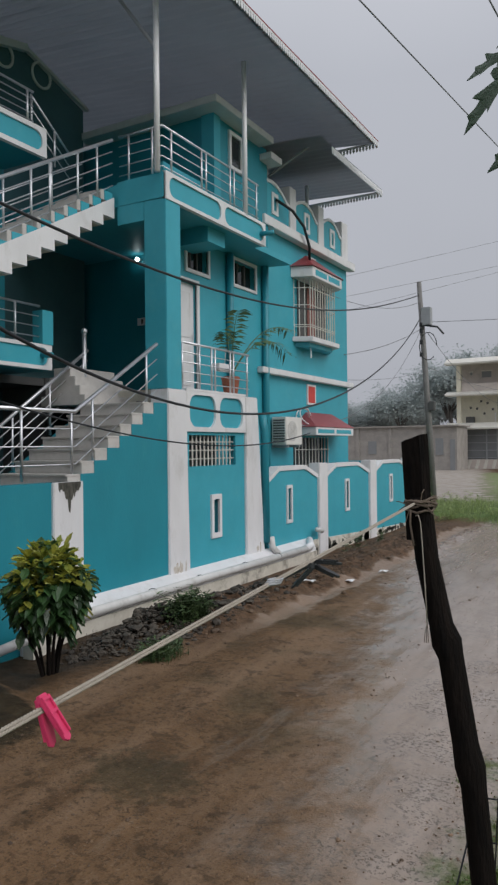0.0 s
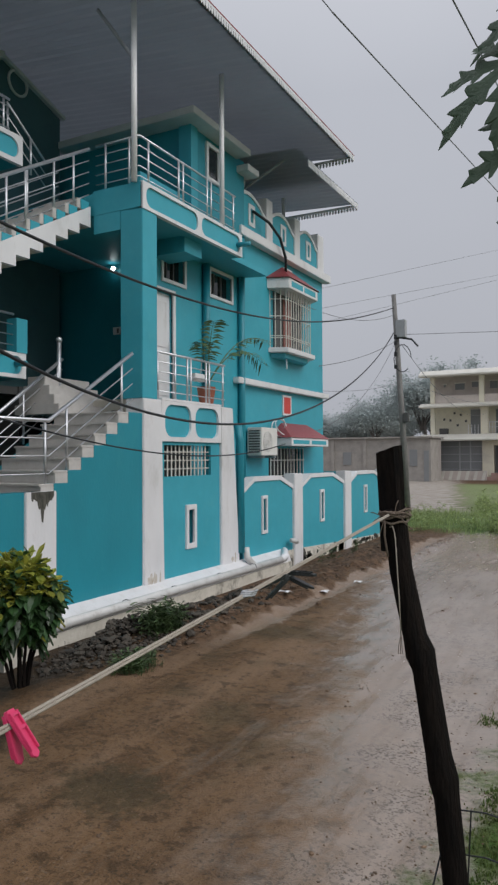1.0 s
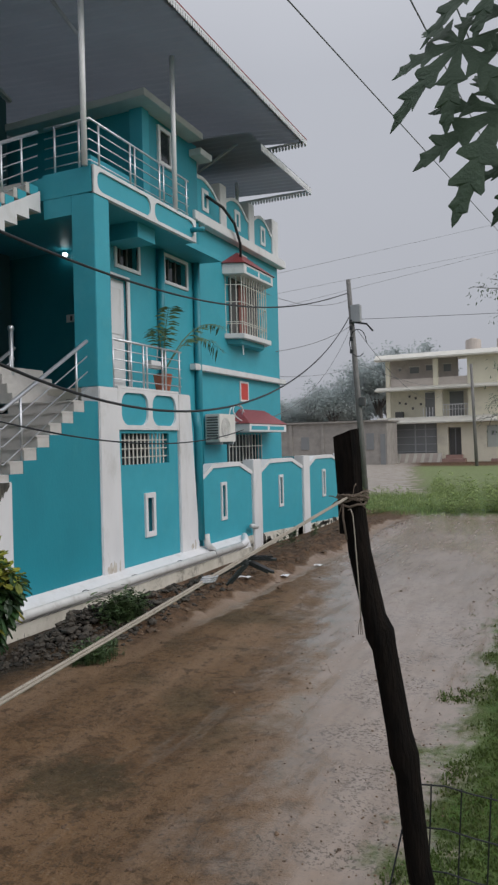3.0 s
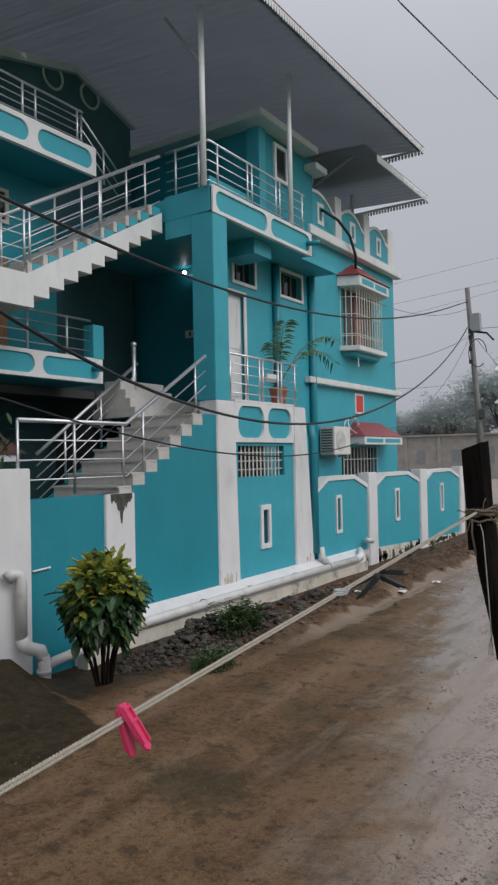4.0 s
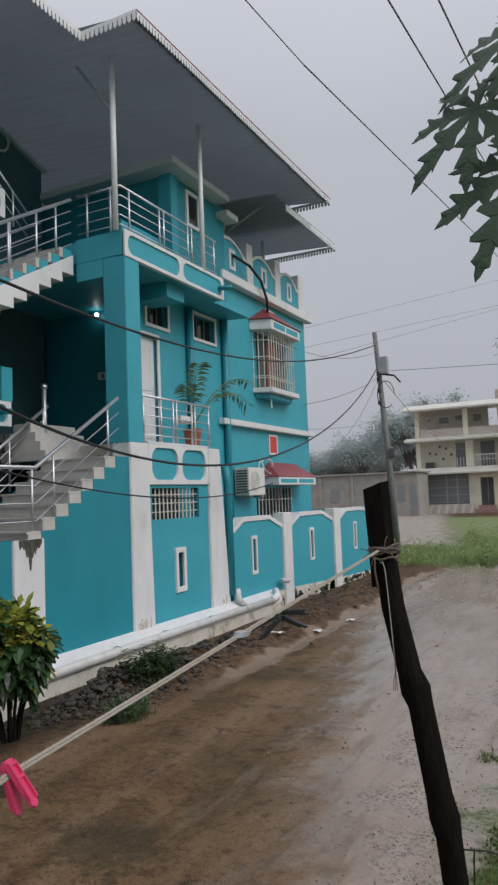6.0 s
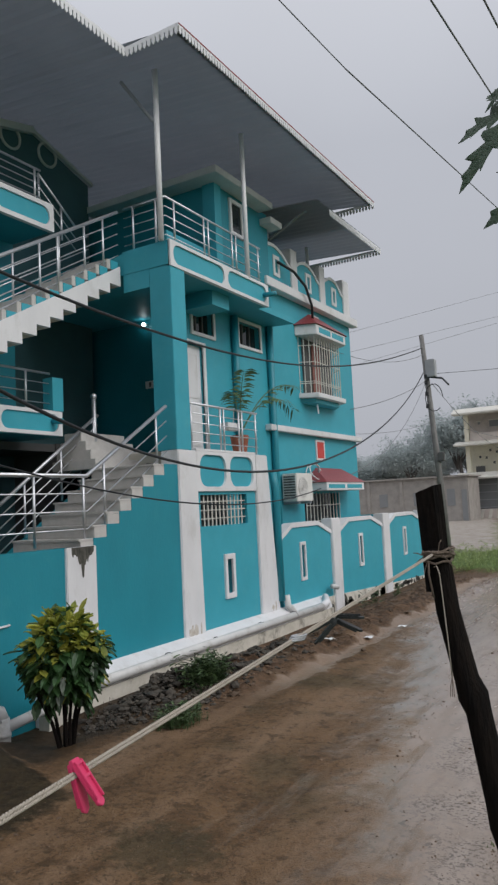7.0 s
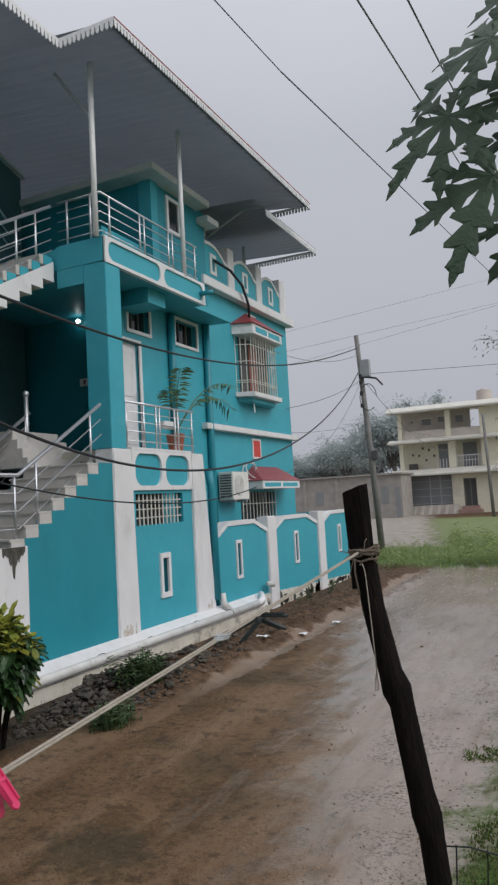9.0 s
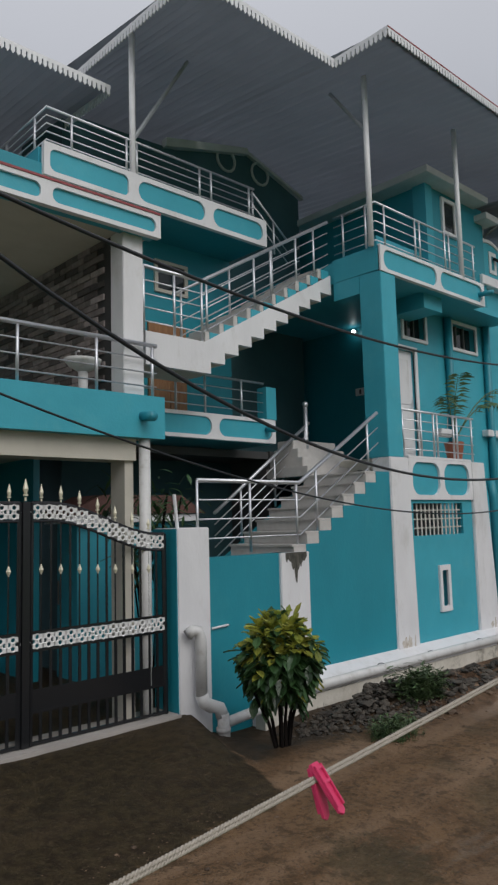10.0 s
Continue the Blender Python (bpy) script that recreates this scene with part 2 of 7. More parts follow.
def path(bm, pts, r, seg=8, caps=True):
    """A round tube along points; r is one radius or one for each point."""
    pts = [Vector(p) for p in pts]
    rs = r if isinstance(r, (list, tuple)) else [r] * len(pts)
    rings, side = [], None
    for i, p in enumerate(pts):
        d = (pts[min(i + 1, len(pts) - 1)] - pts[max(i - 1, 0)]).normalized()
        if side is None:
            side = d.orthogonal().normalized()
        side = (side - d * side.dot(d)).normalized()
        up = d.cross(side)
        rings.append([bm.verts.new(p + rs[i] * (math.cos(a) * side + math.sin(a) * up)) for a in (2 * math.pi * k / seg for k in range(seg))])
    for a, b in zip(rings, rings[1:]):
        for k in range(seg):
            bm.faces.new((a[k], a[(k + 1) % seg], b[(k + 1) % seg], b[k]))
    if caps:
        bm.faces.new(rings[0][::-1])
        bm.faces.new(rings[-1])


def rounded_sd(u, v, hu, hv, r):
    a, b = abs(u) - hu + r, abs(v) - hv + r
    return math.hypot(max(a, 0), max(b, 0)) + min(max(a, b), 0) - r


def rounded_loop(hu, hv, r, angles):
    out = []
    for a in angles:
        lo, hi, c, s = 0.0, 2 * (hu + hv), math.cos(a), math.sin(a)
        for _ in range(32):
            mid = (lo + hi) / 2
            if rounded_sd(mid * c, mid * s, hu, hv, r) < 0:
                lo = mid
            else:
                hi = mid
        out.append((lo * c, lo * s))
    return out


def ring_frame(bm, y0, y1, z0, z1, iy0, iy1, iz0, iz1, r, x0, x1, n=40):
    """A flat frame facing +x: outside a rectangle, inside a rounded opening."""
    cy, cz, hu, hv = (iy0 + iy1) / 2, (iz0 + iz1) / 2, (iy1 - iy0) / 2, (iz1 - iz0) / 2
    angles = [math.atan2(b - cz, a - cy) % (2 * math.pi) for a in (y0, y1) for b in (z0, z1)]
    for sy, sz, start in ((1, 1, 0), (-1, 1, 90), (-1, -1, 180), (1, -1, 270)):
        for k in range(n // 4 + 1):
            t = radians(start + 360.0 * k / n)
            angles.append(math.atan2(sz * (hv - r) + r * math.sin(t), sy * (hu - r) + r * math.cos(t)) % (2 * math.pi))
    angles = sorted(set(round(a, 5) for a in angles))
    inner = rounded_loop(hu, hv, r, angles)
    outer = []
    for a in angles:
        c, s = math.cos(a), math.sin(a)
        t = min(((y1 - cy) if c > 0 else (y0 - cy)) / c if abs(c) > 1e-9 else 1e9, ((z1 - cz) if s > 0 else (z0 - cz)) / s if abs(s) > 1e-9 else 1e9)
        outer.append((t * c, t * s))
    loops = [[bm.verts.new((x, cy + p[0], cz + p[1])) for p in lp] for lp, x in ((outer, x0), (outer, x1), (inner, x1), (inner, x0))]
    for a, b in ((0, 1), (1, 2), (2, 3)):
        for k in range(len(angles)):
            j = (k + 1) % len(angles)
            bm.faces.new((loops[a][k], loops[a][j], loops[b][j], loops[b][k]))


def wall_cells(bm, x0, x1, y0, y1, z0, z1, holes=()):
    """One wall across x, with rectangular openings (y0, y1, z0, z1) through it."""
    ys = sorted({y0, y1, *[v for h in holes for v in h[:2]]})
    zs = sorted({z0, z1, *[v for h in holes for v in h[2:]]})
    known = {}

    def vert(x, y, z):
        if (x, y, z) not in known:
            known[(x, y, z)] = bm.verts.new((x, y, z))
        return known[(x, y, z)]

    def solid(i, j):
        if not (0 <= i < len(ys) - 1 and 0 <= j < len(zs) - 1):
            return False
        y, z = (ys[i] + ys[i + 1]) / 2, (zs[j] + zs[j + 1]) / 2
        return not any(h[0] < y < h[1] and h[2] < z < h[3] for h in holes)

    for i in range(len(ys) - 1):
        for j in range(len(zs) - 1):
            if not solid(i, j):
                continue
            a, b, c, d = ys[i], ys[i + 1], zs[j], zs[j + 1]
            for x in (x0, x1):
                bm.faces.new((vert(x, a, c), vert(x, b, c), vert(x, b, d), vert(x, a, d)))
            for di, dj, p, q in ((-1, 0, (a, c), (a, d)), (1, 0, (b, c), (b, d)), (0, -1, (a, c), (b, c)), (0, 1, (a, d), (b, d))):
                if not solid(i + di, j + dj):
                    bm.faces.new((vert(x0, *p), vert(x0, *q), vert(x1, *q), vert(x1, *p)))


def part(name, bm, mat, parent=None, label="", bevel=0.0, smooth=False):
    """Links a bmesh as one mesh object, under a thing or a part."""
    bmesh.ops.recalc_face_normals(bm, faces=bm.faces)
    if bevel:
        bmesh.ops.remove_doubles(bm, verts=bm.verts, dist=0.0005)
        sharp = [e for e in bm.edges if len(e.link_faces) == 2 and e.calc_face_angle(0) > 0.6]
        bmesh.ops.bevel(bm, geom=sharp, offset=bevel, segments=2, affect="EDGES", clamp_overlap=True)
    me = bpy.data.meshes.new(name)
    bm.to_mesh(me)
    bm.free()
    me.materials.append(mat)
    for f in me.polygons:
        f.use_smooth = smooth
    ob = new(name, me)
    if parent is not None:
        ob.parent = parent
        if parent.data is None:
            ob.matrix_parent_inverse = parent.matrix_basis.inverted()
    if label:
        ob["label"] = label
    return ob


def mesh_part(name, verts, faces, mat, parent=None, smooth=False, label=""):
    me = bpy.data.meshes.new(name)
    me.from_pydata(verts, [], faces)
    me.materials.append(mat)
    for f in me.polygons:
        f.use_smooth = smooth
    ob = new(name, me)
    ob.parent = parent
    if parent is not None and parent.data is None:
        ob.matrix_parent_inverse = parent.matrix_basis.inverted()
    if label:
        ob["label"] = label
    return ob


def thing(name, at, label, category, group="", kind=""):
    ob = new(name)
    ob.location = at
    ob.empty_display_size = 0.2
    bpy.context.view_layer.update()
    return tagged(ob, label, category, group, kind)


def B(*boxes):
    bm = bmesh.new()
    for b in boxes:
        box(bm, *b)
    return bm


def T(pts, r, seg=8):
    bm = bmesh.new()
    path(bm, pts, r, seg)
    return bm


def lerp(a, b, t):
    return tuple(u + (v - u) * t for u, v in zip(a, b))


# ---- ground ----
def smooth(a, b, v):
    t = min(max((v - a) / (b - a), 0.0), 1.0)
    return t * t * (3 - 2 * t)


def ground_height(x, y):
    """Road at about zero, a ditch under the wall, loose earth beside it, a ramp to the gate."""
    h = 0.02 * noise.noise(Vector((x * 0.7, y * 0.5, 1.0))) * smooth(60, 20, abs(y))
    near = smooth(30, 18, y) * smooth(-12, -3, y)
    h += 0.012 * noise.noise(Vector((x * 4, y * 3, 2.0))) * near * smooth(15, 9, y)
    ditch = smooth(-6.0, -6.7, x) * smooth(6.9, 7.6, y) * smooth(26, 22, y)
    h -= 0.15 * ditch
    ruts = 0.02 * math.sin((x + 0.12 * y) * 3.1) * smooth(-5.2, -4.4, x) * smooth(-1.0, -1.8, x) * near
    h += ruts
    bank = smooth(-7.0, -6.2, x) * smooth(-4.6, -5.5, x) * smooth(8.5, 11.0, y) * smooth(24, 20, y)
    h += bank * (0.13 + 0.11 * noise.noise(Vector((x * 2.2, y * 1.8, 5.0))) + 0.08 * noise.noise(Vector((x * 6, y * 6, 7.0))))
    h -= 0.05 * smooth(0.22, 0.05, abs(x + 5.02 + 0.3 * smooth(16, 22, y))) * smooth(8.8, 10.5, y) * smooth(25, 22, y)
    inner = 4.02 - 0.3436 * x - 0.939 * y + 0.05 * noise.noise(Vector((x * 2, y * 2, 3.0)))
    ramp = smooth(-4.7, -7.2, x) * smooth(-0.06, 0.10, inner)
    h += 0.13 * ramp
    h -= 0.08 * smooth(-5.6, -6.4, x) * smooth(-0.02, -0.14, inner) * smooth(8.6, 7.9, y)
    verge = smooth(-1.5, -0.8, x) * smooth(14, 10, y)
    h += 0.05 * verge
    h += 0.14 * math.exp(-((x + 6.35) / 0.4) ** 2 - ((y - 9.3) / 0.9) ** 2)
    field = smooth(22.6, 23.6, y + 0.25 * x + 0.4 * noise.noise(Vector((x * 0.5, 3.0, 0))))
    h += 0.12 * field
    return h


def spaced(*spans):
    out = []
    for a, b, step in spans:
        n = max(1, round((b - a) / step))
        out += [a + (b - a) * i / n for i in range(n)]
    return out + [spans[-1][1]]


gx = spaced((-700, -100, 150), (-100, -30, 14), (-30, -10, 2.0), (-10, -7.6, 0.4), (-7.6, -0.6, 0.10), (-0.6, 3, 0.25), (3, 12, 1.0), (12, 40, 4), (40, 120, 20), (120, 700, 145))
gy = spaced((-700, -60, 160), (-60, -6, 9), (-6, 3, 0.6), (3, 14, 0.10), (14, 25, 0.2), (25, 40, 1.0), (40, 100, 6), (100, 200, 25), (200, 900, 140))
verts = [(x, y, ground_height(x, y)) for y in gy for x in gx]
nx = len(gx)
faces = [(j * nx + i, j * nx + i + 1, (j + 1) * nx + i + 1, (j + 1) * nx + i) for j in range(len(gy) - 1) for i in range(nx - 1)]


def ground_material():
    m = bpy.data.materials.new("wet_earth")
    m.use_nodes = True
    n, l = m.node_tree.nodes, m.node_tree.links
    p = n["Principled BSDF"]
    geo = n.new("ShaderNodeNewGeometry")
    sep = n.new("ShaderNodeSeparateXYZ")
    l.new(geo.outputs["Position"], sep.inputs[0])

    def tex(scale, detail=6, rough=0.6, vec=None):
        t = n.new("ShaderNodeTexNoise")
        t.inputs["Scale"].default_value, t.inputs["Detail"].default_value, t.inputs["Roughness"].default_value = scale, detail, rough
        l.new(vec or geo.outputs["Position"], t.inputs["Vector"])
        return t.outputs["Fac"]

    def ramp(v, a, b, lo=0.0, hi=1.0):
        r = n.new("ShaderNodeMapRange")
        r.interpolation_type = "SMOOTHSTEP"
        for key, value in (("From Min", a), ("From Max", b), ("To Min", lo), ("To Max", hi)):
            r.inputs[key].default_value = value
        l.new(v, r.inputs["Value"])
        return r.outputs["Result"]

    def op(kind, a, b):
        o = n.new("ShaderNodeMath")
        o.operation = kind
        for k, v in enumerate((a, b)):
            if isinstance(v, (int, float)):
                o.inputs[k].default_value = v
            else:
                l.new(v, o.inputs[k])
        return o.outputs[0]

    def mix(f, a, b):
        o = n.new("ShaderNodeMixRGB")
        if isinstance(f, (int, float)):
            o.inputs["Fac"].default_value = f
        else:
            l.new(f, o.inputs["Fac"])
        for k, v in (("Color1", a), ("Color2", b)):
            if isinstance(v, tuple):
                o.inputs[k].default_value = (*v, 1)
            else:
                l.new(v, o.inputs[k])
        return o.outputs["Color"]

    x, y = sep.outputs["X"], sep.outputs["Y"]
    big, mid, fine, grit = tex(0.35), tex(1.6), tex(9.0), tex(60.0, 3)
    stretch = n.new("ShaderNodeMapping")
    stretch.inputs["Scale"].default_value = (1.6, 0.28, 1)
    stretch.inputs["Rotation"].default_value = (0, 0, radians(-12))
    l.new(geo.outputs["Position"], stretch.inputs["Vector"])
    tracks = tex(1.1, 5, 0.55, stretch.outputs["Vector"])
    wob = op("MULTIPLY", op("SUBTRACT", mid, 0.5), 1.6)
    wob2 = op("MULTIPLY", op("SUBTRACT", fine, 0.5), 0.8)
    xw = op("ADD", op("ADD", x, wob), wob2)
    yw = op("ADD", op("ADD", y, wob), wob2)
    mud = mix(ramp(mid, 0.35, 0.68), (0.190, 0.114, 0.060), (0.118, 0.069, 0.036))
    mud = mix(ramp(tracks, 0.42, 0.62), mud, (0.230, 0.148, 0.090))
    mud = mix(op("MULTIPLY", ramp(grit, 0.56, 0.66), 0.6), mud, (0.05, 0.036, 0.026))
    speck = tex(26.0, 2)
    mud = mix(op("MULTIPLY", ramp(speck, 0.60, 0.68), op("MULTIPLY", ramp(mid, 0.40, 0.55), 0.75)), mud, (0.035, 0.028, 0.018))
    mud = mix(op("MULTIPLY", ramp(speck, 0.36, 0.30), 0.5), mud, (0.26, 0.19, 0.13))
    mud = mix(op("MULTIPLY", ramp(big, 0.56, 0.64), 0.55), mud, (0.075, 0.062, 0.034))
    damp = op("ADD", op("POWER", op("SUBTRACT", x, -3.67), 2.0), op("MULTIPLY", op("POWER", op("SUBTRACT", y, 5.65), 2.0), 1.3))
    mud = mix(op("MULTIPLY", ramp(op("ADD", damp, op("MULTIPLY", op("SUBTRACT", fine, 0.5), 0.8)), 0.30, 0.04), 0.6), mud, (0.040, 0.040, 0.022))
    clumpy = tex(5.0, 4, 0.65)
    mud = mix(op("MULTIPLY", ramp(clumpy, 0.54, 0.64), 0.6), mud, (0.048, 0.032, 0.018))
    crumb = tex(17.0, 5, 0.7)
    mud = mix(op("MULTIPLY", op("MULTIPLY", ramp(crumb, 0.53, 0.60), ramp(tracks, 0.62, 0.45)), 0.6), mud, (0.058, 0.036, 0.021))
    mud = mix(op("MULTIPLY", ramp(crumb, 0.42, 0.34), 0.35), mud, (0.21, 0.145, 0.092))
    # pale wet lane: silt, lightened to put sky sheen into its colour
    lane = op("MULTIPLY", ramp(op("ADD", xw, op("MULTIPLY", y, 0.28)), -1.35, 0.15), ramp(yw, 3.0, 5.0))
    streak = tex(3.2, 6, 0.6, stretch.outputs["Vector"])
    silt_sheen = mix(ramp(op("ADD", op("MULTIPLY", streak, 0.75), op("MULTIPLY", fine, 0.25)), 0.40, 0.62), (0.34, 0.285, 0.245), (0.26, 0.212, 0.176))
    col = mix(op("MULTIPLY", lane, 0.8), mud, silt_sheen)
    bank = op("MULTIPLY", ramp(xw, -4.7, -5.4), ramp(yw, 7.8, 9.5))
    earth = mix(ramp(fine, 0.38, 0.62), (0.150, 0.092, 0.056), (0.062, 0.038, 0.024))
    col = mix(bank, col, earth)
    grit_zone = op("MULTIPLY", ramp(op("ADD", xw, op("MULTIPLY", y, 0.06)), -2.2, -1.5), ramp(y, 15.0, 7.0))
    col = mix(op("MULTIPLY", op("MULTIPLY", grit_zone, ramp(op("ADD", op("MULTIPLY", grit, 0.45), op("MULTIPLY", speck, 0.55)), 0.515, 0.56)), op("MULTIPLY", ramp(mid, 0.42, 0.56), 0.75)), col, (0.055, 0.044, 0.030))
    # dark wet cement apron before the gate
    inner = op("ADD", op("ADD", op("MULTIPLY", x, -0.3436), op("MULTIPLY", y, -0.939)), op("ADD", op("MULTIPLY", op("SUBTRACT", fine, 0.5), 0.3), 4.02))
    apron = op("MULTIPLY", ramp(inner, -0.05, 0.06), ramp(op("ADD", op("ADD", op("MULTIPLY", x, -0.993), op("MULTIPLY", y, -0.12)), op("ADD", op("MULTIPLY", op("SUBTRACT", fine, 0.5), 0.5), -4.146)), -0.06, 0.14))
    # Ground turns darker beyond the apron edge, close to the wall.
    dark_ditch = op("MULTIPLY", op("MULTIPLY", ramp(inner, 0.0, -0.12), ramp(xw, -5.5, -6.1)), ramp(yw, 10.4, 9.2))
    col = mix(op("MULTIPLY", dark_ditch, 0.9), col, mix(ramp(fine, 0.4, 0.6), (0.030, 0.021, 0.013), (0.055, 0.040, 0.026)))
    cement = mix(ramp(fine, 0.35, 0.65), (0.042, 0.033, 0.017), (0.016, 0.013, 0.008))
    cement = mix(op("MULTIPLY", ramp(speck, 0.55, 0.66), 0.5), cement, (0.085, 0.065, 0.04))
    col = mix(op("MULTIPLY", apron, 0.9), col, cement)
    patch = ramp(op("ADD", mid, op("MULTIPLY", fine, 0.4)), 0.62, 0.74)
    verge = op("MULTIPLY", ramp(op("ADD", xw, op("MULTIPLY", op("SUBTRACT", y, 6.0), -0.0)), -1.55, -0.95), ramp(y, 22.0, 18.0))
    field = ramp(op("ADD", op("ADD", yw, op("MULTIPLY", x, 0.25)), 0.0), 22.6, 23.4)
    lane2 = op("MULTIPLY", ramp(y, 30.0, 33.0), ramp(op("ADD", op("ADD", x, op("MULTIPLY", wob, 2.5)), op("MULTIPLY", y, 0.22)), 1.2, -0.3))
    green = op("MAXIMUM", verge, op("MULTIPLY", op("MULTIPLY", field, ramp(yw, 64.0, 59.0)), op("SUBTRACT", 1.0, lane2)))
    turf = mix(ramp(fine, 0.35, 0.65), (0.060, 0.125, 0.024), (0.085, 0.115, 0.035))
    turf = mix(ramp(big, 0.45, 0.6), turf, (0.110, 0.175, 0.050))
    # Turf fades paler with distance: haze put into the colour.
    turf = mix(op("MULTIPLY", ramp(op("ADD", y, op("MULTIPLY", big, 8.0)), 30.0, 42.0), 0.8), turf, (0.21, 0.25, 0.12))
    col = mix(op("MULTIPLY", ramp(y, 25.0, 29.0), ramp(op("ADD", op("ADD", x, op("MULTIPLY", wob, 2.5)), op("MULTIPLY", y, 0.22)), 1.2, -0.3)), col, mix(ramp(mid, 0.4, 0.6), (0.38, 0.345, 0.31), (0.31, 0.275, 0.24)))
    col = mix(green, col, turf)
    l.new(col, p.inputs["Base Color"])
    # thin rill of muddy water along the bank
    rill_x = op("ADD", op("ADD", op("ADD", x, 5.02), op("MULTIPLY", ramp(y, 16.0, 22.0), 0.30)), op("MULTIPLY", op("SUBTRACT", mid, 0.5), 0.55))
    rill = op("MULTIPLY", ramp(op("ABSOLUTE", rill_x, 0.0), 0.20, 0.09), op("MULTIPLY", ramp(y, 8.8, 10.5), ramp(y, 25.0, 22.0)))
    col = mix(op("MULTIPLY", rill, 0.85), col, (0.235, 0.165, 0.115))
    l.new(col, p.inputs["Base Color"])
    wet = op("MAXIMUM", op("MULTIPLY", lane, ramp(streak, 0.66, 0.44, 0.5, 1.0)), op("MULTIPLY", op("MULTIPLY", ramp(tracks, 0.46, 0.36), 0.6), ramp(x, -4.2, -3.0)))
    wet = op("MULTIPLY", wet, op("SUBTRACT", 1.0, op("MAXIMUM", op("MAXIMUM", bank, green), op("MULTIPLY", apron, 0.6))))
    wet = op("MAXIMUM", wet, op("MULTIPLY", rill, 0.45))
    l.new(ramp(wet, 0.0, 0.8, 0.62, 0.17), p.inputs["Roughness"])
    l.new(ramp(wet, 0.0, 0.7, 0.12, 0.5), p.inputs["Specular IOR Level"])
    h = op("ADD", op("MULTIPLY", fine, 0.7), op("MULTIPLY", grit, 0.5))
    b = n.new("ShaderNodeBump")
    b.inputs["Distance"].default_value = 0.05
    l.new(ramp(wet, 0.0, 0.7, 0.9, 0.03), b.inputs["Strength"])
    l.new(h, b.inputs["Height"])
    l.new(b.outputs["Normal"], p.inputs["Normal"])
    return m


ground = mesh_part("ground", verts, faces, ground_material(), smooth=True)
tagged(ground, "wet brown mud lane with puddles and grassy verge", "ground", kind="structure")

# ---- boundary wall along the lane ----
AX = -7.4
G0 = -0.5
bw = thing("wall_boundary", (AX, 16, 0), "teal boundary wall with white piers and arched panels", "wall", kind="structure")


def arch_outline(y0, y1, low, high):
    a, b = y0 + (y1 - y0) * 0.20, y0 + (y1 - y0) * 0.72
    return [(y0, G0), (y1, G0), (y1, low), (b, high), (a, high), (y0, low)]


def arch_panel(y0, y1, slit_y, base0, base1):
    pts = arch_outline(y0, y1, 1.70, 1.93)
    s0, s1, q0, q1 = slit_y - 0.075, slit_y + 0.075, 0.80, 1.48
    bm = bmesh.new()
    prism(bm, [(y0, G0), (s0, G0), (s0, 1.93), (y0 + (y1 - y0) * 0.2, 1.93), (y0, 1.70)], "x", AX - 0.16, AX)
    prism(bm, [(s1, G0), (y1, G0), (y1, 1.70), (y0 + (y1 - y0) * 0.72, 1.93), (s1, 1.93)], "x", AX - 0.16, AX)
    box(bm, AX - 0.16, AX, s0, s1, G0, q0)
    box(bm, AX - 0.16, AX, s0, s1, q1, 1.93)
    panel = part("wall_panel", bm, TEAL2, bw, "teal painted panel with an arched top")
    bm = bmesh.new()
    top = pts[2:]
    for (a, b), (c, d) in zip(top, top[1:]):
        prism(bm, [(a, b - 0.06), (a, b + 0.035), (c, d + 0.035), (c, d - 0.06)], "x", AX - 0.19, AX + 0.03)
    part("coping", bm, WHITE, bw, "white arched coping")
    bm = bmesh.new()
    ring_frame(bm, s0 - 0.06, s1 + 0.06, q0 - 0.07, q1 + 0.07, s0, s1, q0, q1, 0.02, AX - 0.003, AX + 0.035)
    part("slit_frame", bm, WHITE, bw, "white frame round a narrow slit", bevel=0.006)
    bm = bmesh.new()
    prism(bm, [(y0, G0), (y1, G0), (y1, base1), (y0, base0)], "x", AX - 0.05, AX + 0.025)
    band = part("base_band", bm, PLINTH, bw, "peeling white base band with mould")
    rb = random.Random(int(y0 * 10))
    for k in range(int((y1 - y0) * 7)):
        y = rb.uniform(y0 + 0.1, y1 - 0.1)
        z, w, h = -0.05 + rb.uniform(-0.05, 0.03), rb.uniform(0.05, 0.16), rb.uniform(0.05, 0.22) * (0.55 if base1 < 0 else 1)
        bm = bmesh.new()
        prism(bm, [(y + w * rb.uniform(0.7, 1.15) * math.cos(a), z + h * rb.uniform(0.6, 1.2) * math.sin(a)) for a in [0.57 * j for j in range(11)]], "x", AX + 0.0255, AX + 0.028)
        part("mould_patch", bm, PEBBLE, band, "black mould patch")


arch_panel(14.50, 16.93, 15.46, 0.28, 0.22)
arch_panel(17.42, 20.28, 18.72, 0.20, 0.08)
arch_panel(20.78, 23.70, 22.10, 0.06, -0.03)
for y0, y1 in ((16.93, 17.42), (20.28, 20.78), (23.70, 24.10)):
    part("pier", B((AX - 0.22, AX + 0.06, y0, y1, G0, 1.99)), WHITE, bw, "white square pier", bevel=0.015)
part("return_wall", B((-12.5, AX - 0.22, 23.86, 24.02, G0, 1.9)), TEAL2, bw)

